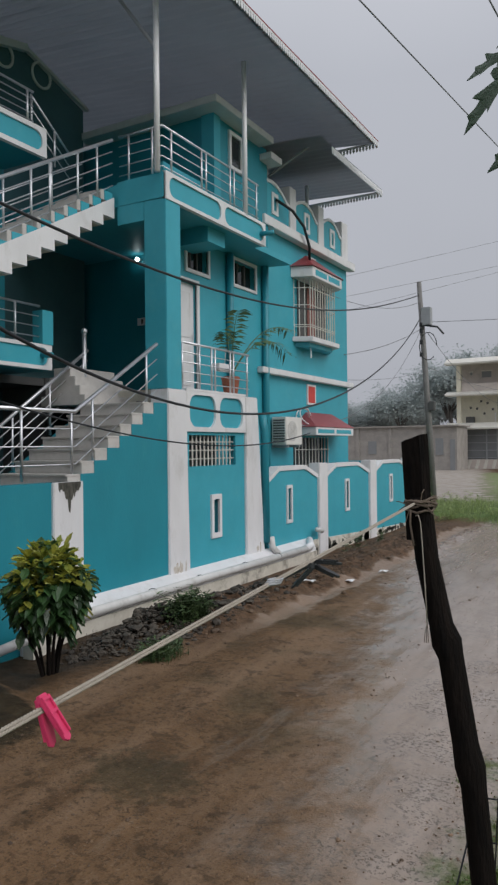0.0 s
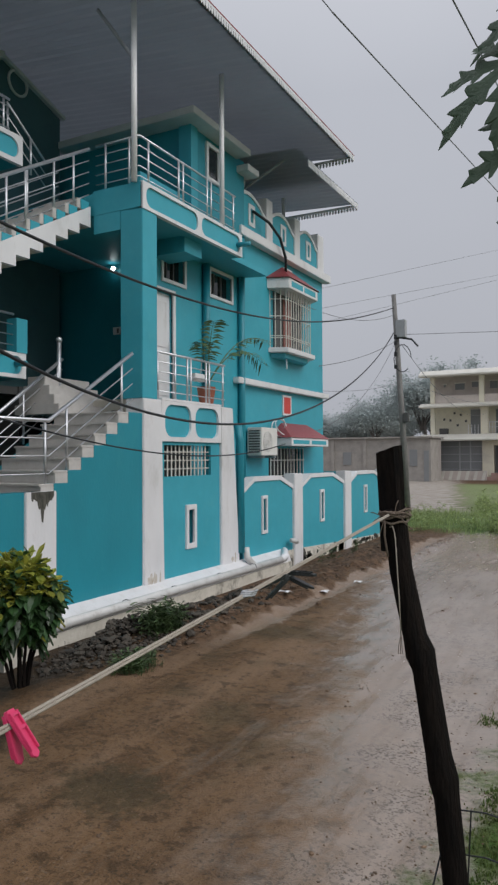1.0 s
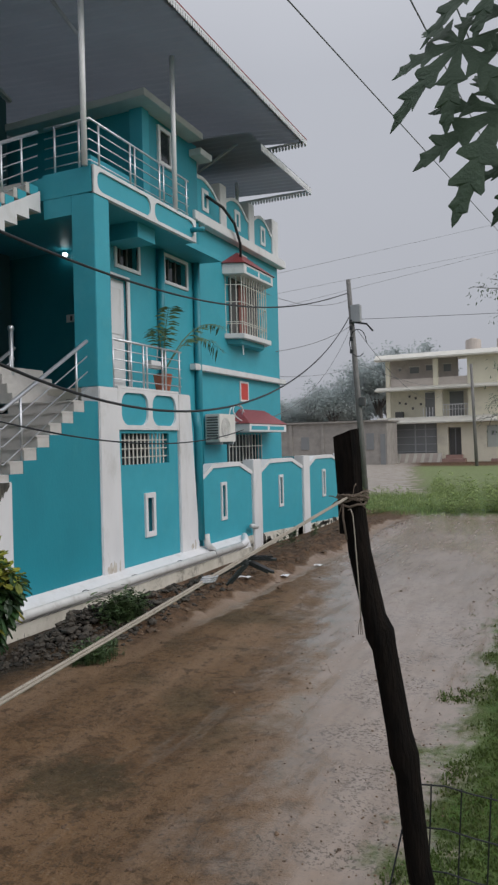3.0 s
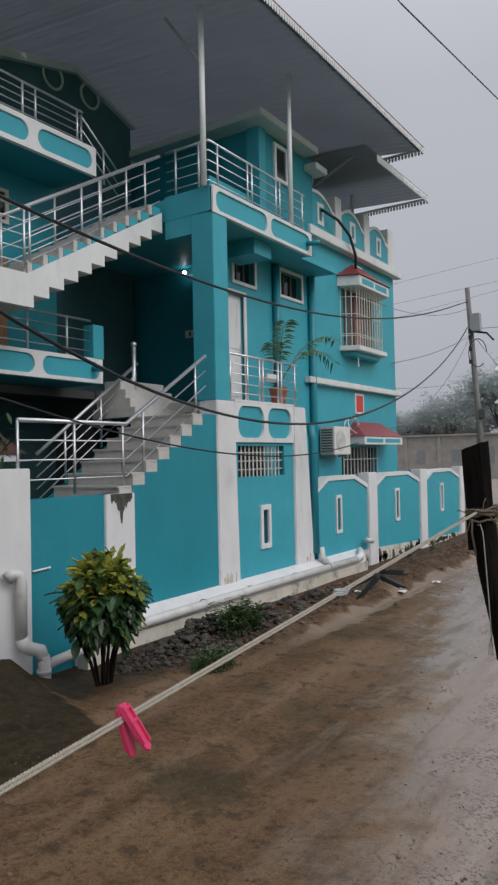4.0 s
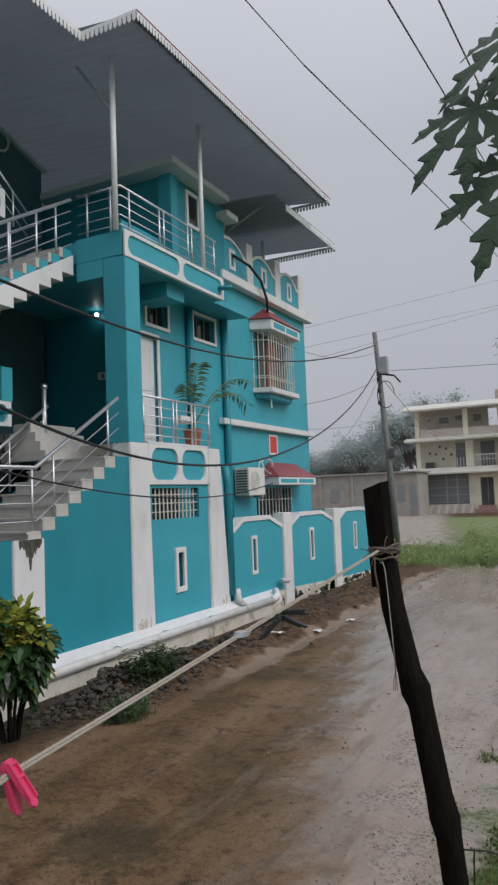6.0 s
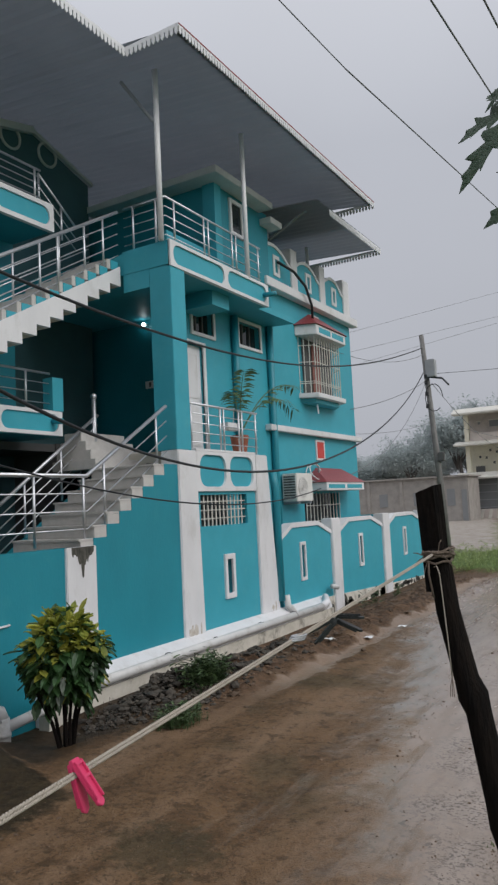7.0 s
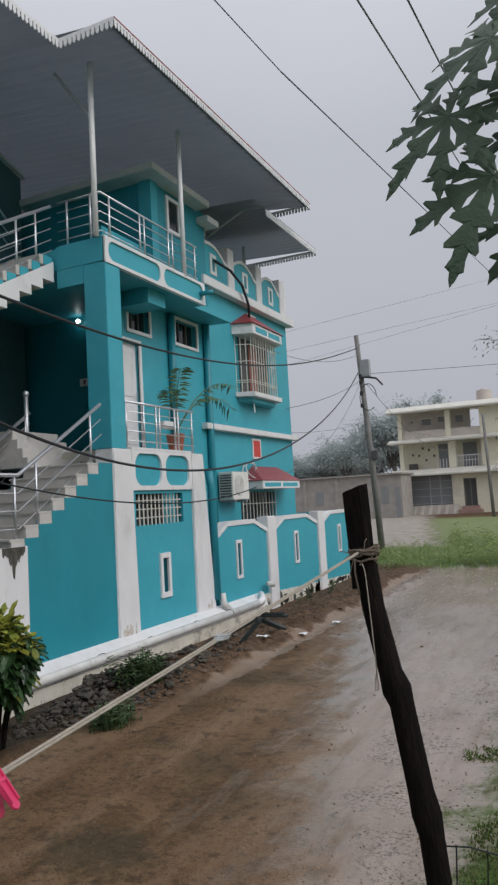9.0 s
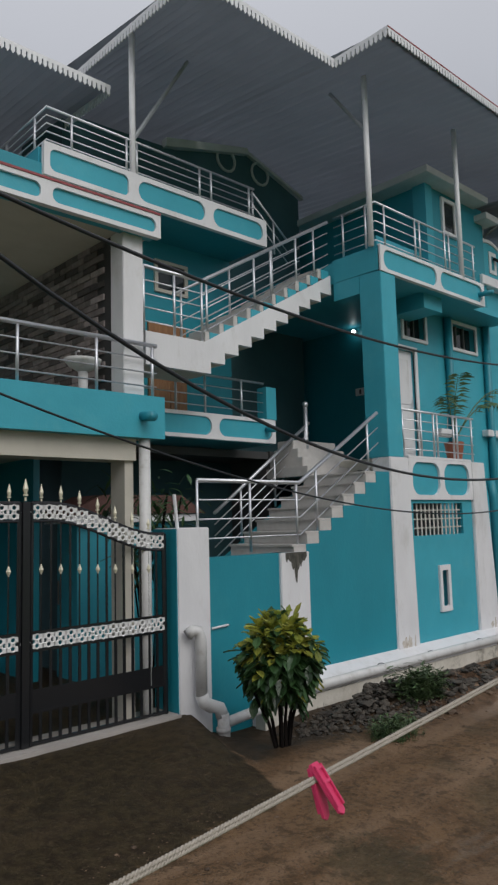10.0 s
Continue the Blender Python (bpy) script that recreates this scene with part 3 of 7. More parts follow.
# the high panel under the balcony
hp = thing("wall_front_panel", (AX, 12.6, 0), "teal wall panel between tall white piers with a barred opening", "wall", kind="structure")
bm = bmesh.new()
wall_cells(bm, AX - 0.2, AX - 0.03, 11.55, 13.75, G0, 2.66, [(11.75, 13.30, 2.05, 2.60), (12.46, 12.68, 0.82, 1.46)])
part("wall_panel", bm, TEAL2, hp)
bm = bmesh.new()
ring_frame(bm, 12.40, 12.74, 0.74, 1.53, 12.48, 12.66, 0.83, 1.44, 0.03, AX - 0.033, AX + 0.012)
part("slit_frame", bm, WHITE, hp, bevel=0.006)
# Dark sheet behind the slit and bars gives them their shade.
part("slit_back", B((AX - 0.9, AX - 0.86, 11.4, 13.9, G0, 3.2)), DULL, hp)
for k in range(13):
    y = 11.80 + k * 0.125
    part("bar", B((AX - 0.10, AX - 0.085, y, y + 0.03, 2.05, 2.60)), BARS, hp)
for z in (2.17, 2.32, 2.47):
    part("bar", B((AX - 0.088, AX - 0.075, 11.75, 13.30, z, z + 0.02)), BARS, hp)
for y0, y1, yb in ((11.10, 11.62, 11.70), (13.62, 14.08, 14.34)):
    bm = bmesh.new()
    prism(bm, [(y0, 0.25), (yb, 0.25), (y1, 3.36), (y0, 3.36)], "x", AX - 0.35, AX + 0.02)
    part("pier", bm, WHITE, hp, "tall white pier", bevel=0.015)
bm = bmesh.new()
ring_frame(bm, 11.62, 12.62, 2.66, 3.36, 11.72, 12.55, 2.74, 3.30, 0.20, AX - 0.06, AX + 0.016)
ring_frame(bm, 12.62, 13.62, 2.66, 3.36, 12.69, 13.52, 2.74, 3.30, 0.20, AX - 0.06, AX + 0.016)
part("oval_frame", bm, WHITE, hp, "white band with two rounded panels")
part("oval_panel", B((AX - 0.3, AX - 0.03, 11.62, 13.62, 2.66, 3.34)), TEAL2, hp)
part("sill", B((AX - 0.35, AX + 0.02, 11.62, 13.62, 3.362, 3.40)), WHITE, hp)
rstain = random.Random(17)
for y0, n in ((11.40, 9), (14.0, 4)):
    for k in range(n):
        y, h, w = y0 + rstain.uniform(-0.16, 0.16), rstain.uniform(0.04, 0.16), rstain.uniform(0.02, 0.05)
        bm = bmesh.new()
        prism(bm, [(y + w * rstain.uniform(0.7, 1.1) * math.cos(a), 0.36 + h * rstain.uniform(0.6, 1.1) * math.sin(a)) for a in [0.57 * q for q in range(11)]], "x", AX + 0.0205, AX + 0.022 + 0.0003 * k)
        part("rust_stain", bm, STAIN, hp, "brown damp stain")

# wall below the stair and towards the gate
lw = thing("wall_stair_side", (AX, 9, 0), "dark teal lane wall below the outside stair", "wall", kind="structure")
outline = [(7.24, G0), (11.10, G0), (11.10, 3.11), (10.75, 3.11)]
for i in range(5, -1, -1):
    outline += [(9.35 + 0.28 * i, 2.03 + 0.18 * i), (9.35 + 0.28 * (i - 1), 2.03 + 0.18 * i)]
outline += [(9.07, 1.93), (7.24, 1.93)]
bm = bmesh.new()
prism(bm, outline, "x", AX - 0.18, AX - 0.012)
part("wall_panel", bm, TEAL, lw)
part("pier", B((AX - 0.2, AX + 0.03, 8.51, 9.08, G0, 1.93)), WHITE, lw, "white pier", bevel=0.01)
rm = random.Random(9)
for k in range(13):
    y = 8.62 + 0.36 * k / 12 + rm.uniform(-0.01, 0.01)
    h, w = rm.uniform(0.12, 0.36) * (1.15 - abs(k - 6) / 9), rm.uniform(0.022, 0.05)
    bm = bmesh.new()
    prism(bm, [(y - w, 1.928), (y + w, 1.928), (y + w * 0.95, 1.90 - h * 0.5), (y + w * 0.7, 1.90 - h * 0.72), (y + w * 0.35, 1.90 - h), (y - w * 0.3, 1.90 - h * 0.95), (y - w * 0.8, 1.90 - h * 0.6)], "x", AX + 0.031 + 0.0004 * k, AX + 0.0325 + 0.0004 * k)
    part("mould_streak", bm, GRIME, lw, "black mould streak")
gp = part("gate_pier", B((AX - 0.42, AX + 0.05, 6.74, 7.24, G0, 2.31)), WHITE, lw, "white gate pier", bevel=0.012)
part("pier_cheek", B((AX - 0.42, AX + 0.045, 6.725, 6.738, G0, 2.30)), TEAL, gp)
part("rod", T([(AX - 0.1, 6.86, 2.3), (AX - 0.08, 6.80, 2.72)], 0.022), WPIPE, gp)

# white plinth with the waste pipe lying on it
pl = thing("plinth", (AX, 12, 0), "white and cream plinth along the wall foot", "plinth", kind="structure")
bm = bmesh.new()
prism(bm, [(AX - 0.02, G0), (AX + 0.26, G0), (AX + 0.24, 0.10), (AX + 0.20, 0.20), (AX + 0.0, 0.30), (AX - 0.02, 0.30)], "y", 7.95, 16.3)
part("plinth_top", bm, WHITE, pl)
part("plinth_face", B((AX + 0.1, AX + 0.275, 7.9, 16.3, G0, 0.05)), PLINTH, pl)

pipe = thing("waste_pipe", (-7.1, 12, 0.2), "long white waste pipe strapped along the wall foot", "pipe")
part("pipe_run", T([(-7.10, 7.9, 0.15), (-7.10, 12.0, 0.17), (-7.12, 15.9, 0.16)], 0.07, 12), PVC, pipe, smooth=True)
for y in (8.2, 10.3, 11.6, 13.1, 14.4):
    part("strap", T([(-7.12 + 0.078 * math.cos(a), y + 0.02 * math.sin(2 * a), 0.160 + 0.078 * math.sin(a)) for a in [math.pi * k / 8 for k in range(9)]], 0.006, 6), CABLE, pipe)
part("elbow", T([(-7.25, 16.15, 0.30), (-7.12, 15.95, 0.20), (-7.12, 15.7, 0.16)], 0.078, 10), WPIPE, pipe, smooth=True)
part("elbow", T([(-7.30, 14.45, 0.55), (-7.27, 14.45, 0.35), (-7.14, 14.5, 0.18)], 0.07, 10), PVC, pipe, smooth=True)
part("socket", T([(-7.25, 16.55, 0.48), (-7.25, 16.85, 0.42)], 0.055, 10), PVC, pipe, smooth=True)

drain = thing("drain_pipe", (-7.25, 7.0, 0.1), "grey white drain pipe with elbows at the gate pier", "pipe")
part("pipe_down", T([(-7.25, 6.80, 1.06), (-7.24, 6.86, 1.10), (-7.23, 6.94, 1.09), (-7.22, 6.97, 1.0), (-7.21, 6.96, 0.34)], 0.07, 12), PVC, drain, smooth=True)
part("elbow", T([(-7.21, 6.96, 0.36), (-7.20, 6.99, 0.26), (-7.18, 7.08, 0.21), (-7.14, 7.17, 0.18), (-7.11, 7.19, 0.08)], 0.08, 12), PVC, drain, smooth=True)
part("tee", T([(-7.10, 7.19, 0.12), (-7.09, 7.20, -0.30)], 0.072, 12), PVC, drain, smooth=True)
part("collar", T([(-7.10, 7.19, -0.04), (-7.10, 7.19, -0.09)], 0.086, 12), PVC, drain, smooth=True)
part("pipe_run", T([(-7.10, 7.19, 0.00), (-7.12, 8.05, 0.07)], 0.062, 12), PVC, drain, smooth=True)
peg_rod = thing("wall_rod", (AX - 0.01, 7.43, 1.07), "thin white rod fixed along the teal wall", "rod")
part("rod", T([(AX + 0.006, 7.29, 1.065), (AX + 0.008, 7.56, 1.08)], 0.014, 8), WPIPE, peg_rod, smooth=True)

# ---- teal house ----
house = thing("house", (-10, 14, 0), "three-storey teal house with white trim and metal roof", "house")
W = -8.4
# main side wall with its openings
bm = bmesh.new()
wall_cells(bm, W - 0.2, W, 12.40, 21.30, G0, 7.75, [(13.12, 13.86, 5.90, 6.60), (14.90, 15.82, 5.93, 6.45), (12.6, 13.45, 3.42, 5.62), (18.1, 19.6, 5.15, 6.5), (18.70, 19.05, 6.95, 7.30), (17.7, 19.8, 1.2, 2.6)])
part("wall_side", bm, TEAL2, house, "teal side wall facing the lane")
part("wall_end", B((-16, W - 0.2, 21.10, 21.30, G0, 7.75)), TEAL2, house)
part("wall_back", B((-16.2, -16, 11.4, 21.3, G0, 9.8)), TEAL, house)
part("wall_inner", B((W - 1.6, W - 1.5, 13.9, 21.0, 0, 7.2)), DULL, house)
part("first_floor", B((W - 0.4, AX - 0.36, 11.53, 14.05, 3.20, 3.40)), SOFFIT, house)
part("floor_inside", B((-16, W - 0.41, 11.53, 21.09, 3.20, 3.40)), SOFFIT, house)
part("corner_column", B((AX - 0.45, AX, 11.10, 11.52, 3.36, 6.52)), TEAL2, house, bevel=0.01)
part("wall_stair_hall", B((W + 0.001, AX - 0.70, 12.40, 12.50, 0, 6.52)), TEAL, house)
part("wall_hall_back", B((-13.5, W - 0.2, 13.75, 13.88, 0, 6.52)), TEAL, house)
part("wall_hall_side", B((-13.6, -13.5, 11.3, 13.88, 0, 6.52)), TEAL, house)
part("wall_hall_right", B((W - 0.3, W - 0.201, 12.40, 13.75, 0, 6.52)), TEAL, house)
# upper landing: slab with the framed band
part("roof_slab", B((-16, AX - 0.05, 11.10, 14.50, 6.52, 6.90), (-16, W - 0.21, 14.52, 21.09, 7.3, 7.6)), TEAL2, house)
part("slab_beam", B((AX - 1.02, AX - 0.451, 11.10, 11.30, 6.20, 6.519), (AX - 1.02, AX - 0.03, 11.094, 11.30, 6.522, 6.94)), TEAL2, house)
bm = bmesh.new()
ring_frame(bm, 11.10, 12.86, 6.49, 6.95, 11.19, 12.80, 6.55, 6.89, 0.15, AX - 0.06, AX + 0.02)
ring_frame(bm, 12.86, 14.50, 6.49, 6.95, 12.93, 14.42, 6.55, 6.89, 0.15, AX - 0.06, AX + 0.02)
part("slab_band", bm, WHITE, house, "white band with rounded teal panels")
part("band_panel", B((AX - 0.3, AX - 0.012, 11.10, 14.50, 6.50, 6.93)), TEAL2, house)
part("spout", T([(AX - 0.1, 14.35, 6.72), (AX + 0.28, 14.35, 6.70)], 0.05, 10), TEAL, house, smooth=True)
part("drop_beam", B((W, AX - 0.25, 12.75, 13.35, 6.22, 6.52)), TEAL2, house)


def chajja(y0, y1, z):
    bm = bmesh.new()
    prism(bm, [(W, z), (W + 0.72, z - 0.04), (W + 0.72, z + 0.09), (W, z + 0.18)], "y", y0, y1)
    part("sunshade", bm, TEAL2, house, "sloped concrete sunshade")


chajja(14.35, 16.25, 6.56)
chajja(12.9, 14.2, 6.66)


def side_window(y0, y1, z0, z1, bars=2, curtain=False):
    w = part("window", B((W - 0.14, W - 0.12, y0, y1, z0, z1)), GLASS, house, "dark window pane")
    bm = bmesh.new()
    ring_frame(bm, y0 - 0.07, y1 + 0.07, z0 - 0.07, z1 + 0.07, y0, y1, z0, z1, 0.005, W - 0.02, W + 0.035)
    part("frame", bm, WHITE, w, bevel=0.006)
    for k in range(bars):
        y = y0 + (y1 - y0) * (k + 1) / (bars + 1)
        part("mullion", B((W - 0.12, W - 0.08, y - 0.02, y + 0.02, z0, z1)), DULL, w)
    if curtain:
        part("curtain", B((W - 0.118, W - 0.112, y0, y0 + (y1 - y0) * 0.4, z0, z1)), CURTAIN, w)


side_window(13.12, 13.86, 5.90, 6.60, 2)
side_window(14.90, 15.82, 5.93, 6.45, 2)
side_window(18.70, 19.05, 6.95, 7.30, 0)
door = part("door", B((W - 0.12, W - 0.07, 12.6, 13.45, 3.42, 5.62)), WPIPE, house, "white panelled balcony door")
bm = bmesh.new()
ring_frame(bm, 12.52, 13.53, 3.36, 5.70, 12.6, 13.45, 3.42, 5.62, 0.005, W - 0.03, W + 0.03)
part("frame", bm, WHITE, door)
for z0, z1 in ((3.6, 4.4), (4.55, 5.45)):
    part("door_panel", B((W - 0.07, W - 0.055, 12.72, 13.33, z0, z1)), WHITE, door, bevel=0.006)
part("handle", T([(W - 0.03, 13.38, 4.5), (W - 0.03, 13.38, 4.66)], 0.012), STEEL, door)
# down pipes
for y, z0, z1 in ((14.62, 3.4, 6.5), (16.18, 0.0, 7.6)):
    part("down_pipe", T([(W + 0.08, y, z0), (W + 0.08, y, z1)], 0.085, 12), TEAL, house, "teal rain pipe", smooth=True)
part("down_pipe", T([(AX + 0.0, 14.30, 3.05), (AX + 0.03, 14.34, 2.7), (AX + 0.03, 14.36, 0.45)], 0.085, 12), TEAL, house, smooth=True)
# string courses and parapet
part("string_course", B((W, W + 0.16, 15.9, 21.40, 4.08, 4.22)), WHITE, house, "white ledge", bevel=0.012)
part("roof_band", B((W, W + 0.22, 15.95, 21.45, 7.50, 7.72)), WHITE, house, "white projecting roof band", bevel=0.012)


def parapet_panel(y0, y1):
    n = 10
    top = [(y0 + (y1 - y0) * k / n, 8.32 + 0.34 * math.sin(math.pi * min(1.0, 0.12 + k / n * 0.95)) ** 0.8) for k in range(n + 1)]
    cy = (y0 + y1) / 2
    bm = bmesh.new()
    prism(bm, [(y0, 7.72), (y1, 7.72)] + top[::-1], "x", W - 0.12, W + 0.02)
    p = part("parapet_panel", bm, TEAL2, house, "curved teal parapet panel")
    bm = bmesh.new()
    for (a, b), (c, d) in zip(top, top[1:]):
        prism(bm, [(a, b - 0.02), (a, b + 0.06), (c, d + 0.06), (c, d - 0.02)], "x", W - 0.14, W + 0.05)
    part("coping", bm, WHITE, p)
    bm = bmesh.new()
    ring_frame(bm, cy - 0.16, cy + 0.16, 7.93, 8.45, cy - 0.07, cy + 0.07, 8.02, 8.36, 0.02, W + 0.02, W + 0.045)
    part("slit_frame", bm, WHITE, p)
    part("slit_back", B((W + 0.022, W + 0.028, cy - 0.07, cy + 0.07, 8.02, 8.36)), TEAL, p)


for y0, y1 in ((16.05, 17.55), (17.9, 19.25), (19.6, 20.85)):
    parapet_panel(y0, y1)
for y0, y1 in ((17.55, 17.9), (19.25, 19.6), (20.85, 21.3)):
    part("parapet_post", B((W - 0.2, W + 0.06, y0, y1, 7.72, 8.86)), WHITE, house, "white parapet post", bevel=0.012)

# bay window with its tiled hood
BX = W + 0.36
bay = part("bay_window", B((W, W + 0.03, 18.0, 19.75, 5.1, 6.6)), DULL, house, "projecting barred bay window")
bay_plan = [(17.82, W), (18.02, BX), (19.55, BX), (19.95, W)]


def bay_slab(name, z0, z1, grow, mat, label=""):
    bm = bmesh.new()
    prism(bm, [(x + (grow if x > W else 0), y + (grow * (1 if y > 18.8 else -1))) for y, x in bay_plan], "z", z0, z1)
    return part(name, bm, mat, bay, label, bevel=0.01)


bay_slab("bay_sill", 5.02, 5.14, 0.10, WHITE, "white projecting sill")
bay_slab("bay_corbel", 4.90, 5.02, -0.05, TEAL2)
bay_slab("bay_band", 6.62, 6.88, 0.16, WHITE, "white eave band with teal panels")
for y0, y1 in ((18.02, 18.72), (18.82, 19.55)):
    part("band_panel", B((BX + 0.16, BX + 0.164, y0, y1, 6.68, 6.82)), TEAL2, bay)
bm = bmesh.new()
eave = [bm.verts.new((x + (0.20 if x > W else 0), y + (0.22 if y > 18.8 else -0.22), 6.885)) for y, x in bay_plan]
apex = [bm.verts.new((W, 18.55, 7.36)), bm.verts.new((W, 18.95, 7.36))]
bm.faces.new((eave[0], eave[1], apex[0]))
bm.faces.new((eave[1], eave[2], apex[1], apex[0]))
bm.faces.new((eave[2], eave[3], apex[1]))
bm.faces.new(eave)
part("hood", bm, REDROOF, bay, "red tiled hood")
for a, b in zip(bay_plan, bay_plan[1:]):
    n = 3 if a[1] != b[1] else 10
    for k in range(n):
        y, x = lerp(a, b, k / n)
        part("bar", T([(x, y, 5.14), (x, y, 6.62)], 0.014, 6), BARS, bay)
for z in (5.40, 5.45, 5.95, 6.38):
    part("bar", T([(x, y, z) for y, x in bay_plan], 0.011, 6), BARS, bay)
part("curtain", B((W + 0.04, W + 0.06, 18.5, 18.95, 5.15, 6.5)), CURTAIN, bay)
part("drain_tube", T([(W + 0.2, 18.35, 5.0), (W + 0.22, 18.35, 4.65)], 0.02, 6), WPIPE, bay)

# lower window hood behind the boundary wall
lowin = part("window", B((W - 0.14, W - 0.12, 17.7, 19.8, 1.2, 2.6)), GLASS, house)
for k in range(11):
    y = 17.72 + k * 0.2
    part("bar", T([(W + 0.05, y, 1.2), (W + 0.05, y, 2.62)], 0.014, 6), BARS, lowin)
for z in (1.5, 1.9, 2.3):
    part("bar", T([(W + 0.05, 17.7, z), (W + 0.05, 19.8, z)], 0.012, 6), BARS, lowin)
bm = bmesh.new()
ea = [bm.verts.new(c) for c in ((W, 17.75, 2.87), (W + 0.62, 17.75, 2.87), (W + 0.62, 20.25, 2.87), (W, 20.55, 2.87))]
ap = [bm.verts.new((W, 18.45, 3.27)), bm.verts.new((W, 20.1, 3.27))]
for f in ((ea[0], ea[1], ap[0]), (ea[1], ea[2], ap[1], ap[0]), (ea[2], ea[3], ap[1]), tuple(ea)):
    bm.faces.new(f)
part("hood", bm, REDROOF, lowin, "red tiled hood")
part("hood_band", B((W, W + 0.6, 17.78, 20.22, 2.66, 2.865)), WHITE, lowin, "white hood band", bevel=0.01)
for y0 in (17.9, 19.05):
    part("band_panel", B((W + 0.6, W + 0.604, y0, y0 + 1.0, 2.71, 2.81)), TEAL2, lowin)
part("red_panel", B((W, W + 0.03, 18.55, 18.97, 3.52, 3.95)), RED, house, "small red wall plaque with white rim")
bm = bmesh.new()
ring_frame(bm, 18.50, 19.02, 3.47, 4.0, 18.55, 18.97, 3.52, 3.95, 0.01, W, W + 0.035)
part("plaque_rim", bm, WHITE, house)

# roof room on the terrace
part("roof_room", B((-12.5, -8.25, 13.9, 16.2, 6.9, 9.25)), TEAL, house, "teal roof room")
part("roof_room_column", B((-8.5, -8.2, 13.85, 14.1, 6.9, 9.22)), TEAL2, house)
part("roof_room_slab", B((-11.5, -7.88, 13.45, 15.85, 9.19, 9.34), (-12.6, -7.95, 15.85, 16.4, 8.9, 9.05)), CONCRETE, house, "projecting concrete slab edge", bevel=0.01)
w = part("window", B((-8.24, -8.235, 14.55, 14.95, 8.35, 9.0)), GLASS, house)
bm = bmesh.new()
ring_frame(bm, 14.47, 15.03, 8.27, 9.08, 14.55, 14.95, 8.35, 9.0, 0.005, -8.25, -8.2)
part("frame", bm, WHITE, w)
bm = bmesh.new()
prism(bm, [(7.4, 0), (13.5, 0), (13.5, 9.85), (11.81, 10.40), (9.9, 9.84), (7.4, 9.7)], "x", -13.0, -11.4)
part("stair_tower", bm, DARKTEAL, house, "dark teal stair tower wall")
bm = bmesh.new()
prism(bm, [(9.6, 9.78), (11.81, 10.36), (11.81, 10.50), (9.6, 9.96)], "x", -11.42, -11.28)
prism(bm, [(11.82, 10.41), (13.6, 9.86), (13.6, 9.93), (11.82, 10.49)], "x", -11.42, -11.33)
part("tower_coping", bm, CONCRETE, house, "dull concrete coping of the gable")
for y in (11.25, 12.25):
    pts = [(-11.38, y + 0.25 * math.cos(a), 10.08 + 0.25 * math.sin(a)) for a in [2 * math.pi * k / 24 for k in range(25)]]
    part("vent_ring", T(pts, 0.03, 6), CONCRETE, house, "round ventilator ring", smooth=True)


# ---- metal roof on steel posts ----
roof = thing("canopy_roof", (-9, 14, 9.9), "grey sheet metal canopy roof with scalloped white trim", "roof")
RZ = 9.93


def sheet(x0, x1, y0, y1, z, rise=0.12):
    """A ribbed sheet that rises towards the house."""
    bm = bmesh.new()
    n = int((y1 - y0) / 0.12)
    rows = []
    for k in range(n + 1):
        y = y0 + (y1 - y0) * k / n
        d = 0.018 if k % 2 else 0.0
        rows.append([bm.verts.new((x, y, z + d + rise * (x1 - x))) for x in (x1, x0)])
    for a, b in zip(rows, rows[1:]):
        bm.faces.new((a[0], a[1], b[1], b[0]))
    bmesh.ops.solidify(bm, geom=bm.faces[:], thickness=0.012)
    return part("roof_sheet", bm, SHEET, roof, "dull grey ribbed roof sheet")


def scallops(p, q, drop=0.12):
    """Trim with a row of small tongues from p to q."""
    p, q = Vector(p), Vector(q)
    d = q - p
    n = max(2, int(d.length / 0.085))
    nrm = Vector((d.y, -d.x, 0)).normalized() * 0.006
    v, f = [], []
    for k in range(n):
        a, b = p + d * (k / n), p + d * ((k + 1) / n)
        m = (a + b) / 2
        w2 = (b - a) * 0.36
        pts = [a + Vector((0, 0, 0.06)), b + Vector((0, 0, 0.06)), b, m + w2, m + w2 - Vector((0, 0, drop * 0.65)), m - Vector((0, 0, drop)), m - w2 - Vector((0, 0, drop * 0.65)), m - w2, a]
        o = len(v)
        v += [tuple(c + nrm) for c in pts] + [tuple(c - nrm) for c in pts]
        f += [tuple(o + i for i in range(9)), tuple(o + 9 + i for i in range(8, -1, -1))]
        f += [(o + i, o + 9 + i, o + 9 + (i + 1) % 9, o + (i + 1) % 9) for i in range(9)]
    mesh_part("scallop_trim", v, f, SCALLOP, roof)


sheet(-16, -6.46, 10.30, 18.74, RZ)
sheet(-16, -7.55, 7.30, 10.30, RZ, 0.12)
sheet(-16, -7.05, 16.5, 20.68, 9.45, 0.06)
sheet(-16, -9.9, -2.0, 7.45, 9.45, 0.08)
for p, q in (((-6.46, 10.30, RZ), (-6.46, 18.74, RZ)), ((-7.55, 10.30, RZ), (-6.46, 10.30, RZ)), ((-7.55, 7.30, RZ), (-7.55, 10.30, RZ)),
             ((-11, 7.30, RZ + 0.1), (-7.55, 7.30, RZ)), ((-9.5, 18.74, RZ), (-6.46, 18.74, RZ)), ((-7.05, 17.2, 9.38), (-7.05, 20.68, 9.38)),
             ((-9.5, 20.68, 9.38), (-7.05, 20.68, 9.38)), ((-9.9, -2.0, 9.42), (-9.9, 7.45, 9.42)), ((-11.5, 7.45, 9.5), (-9.9, 7.45, 9.42))):
    scallops(p, q)
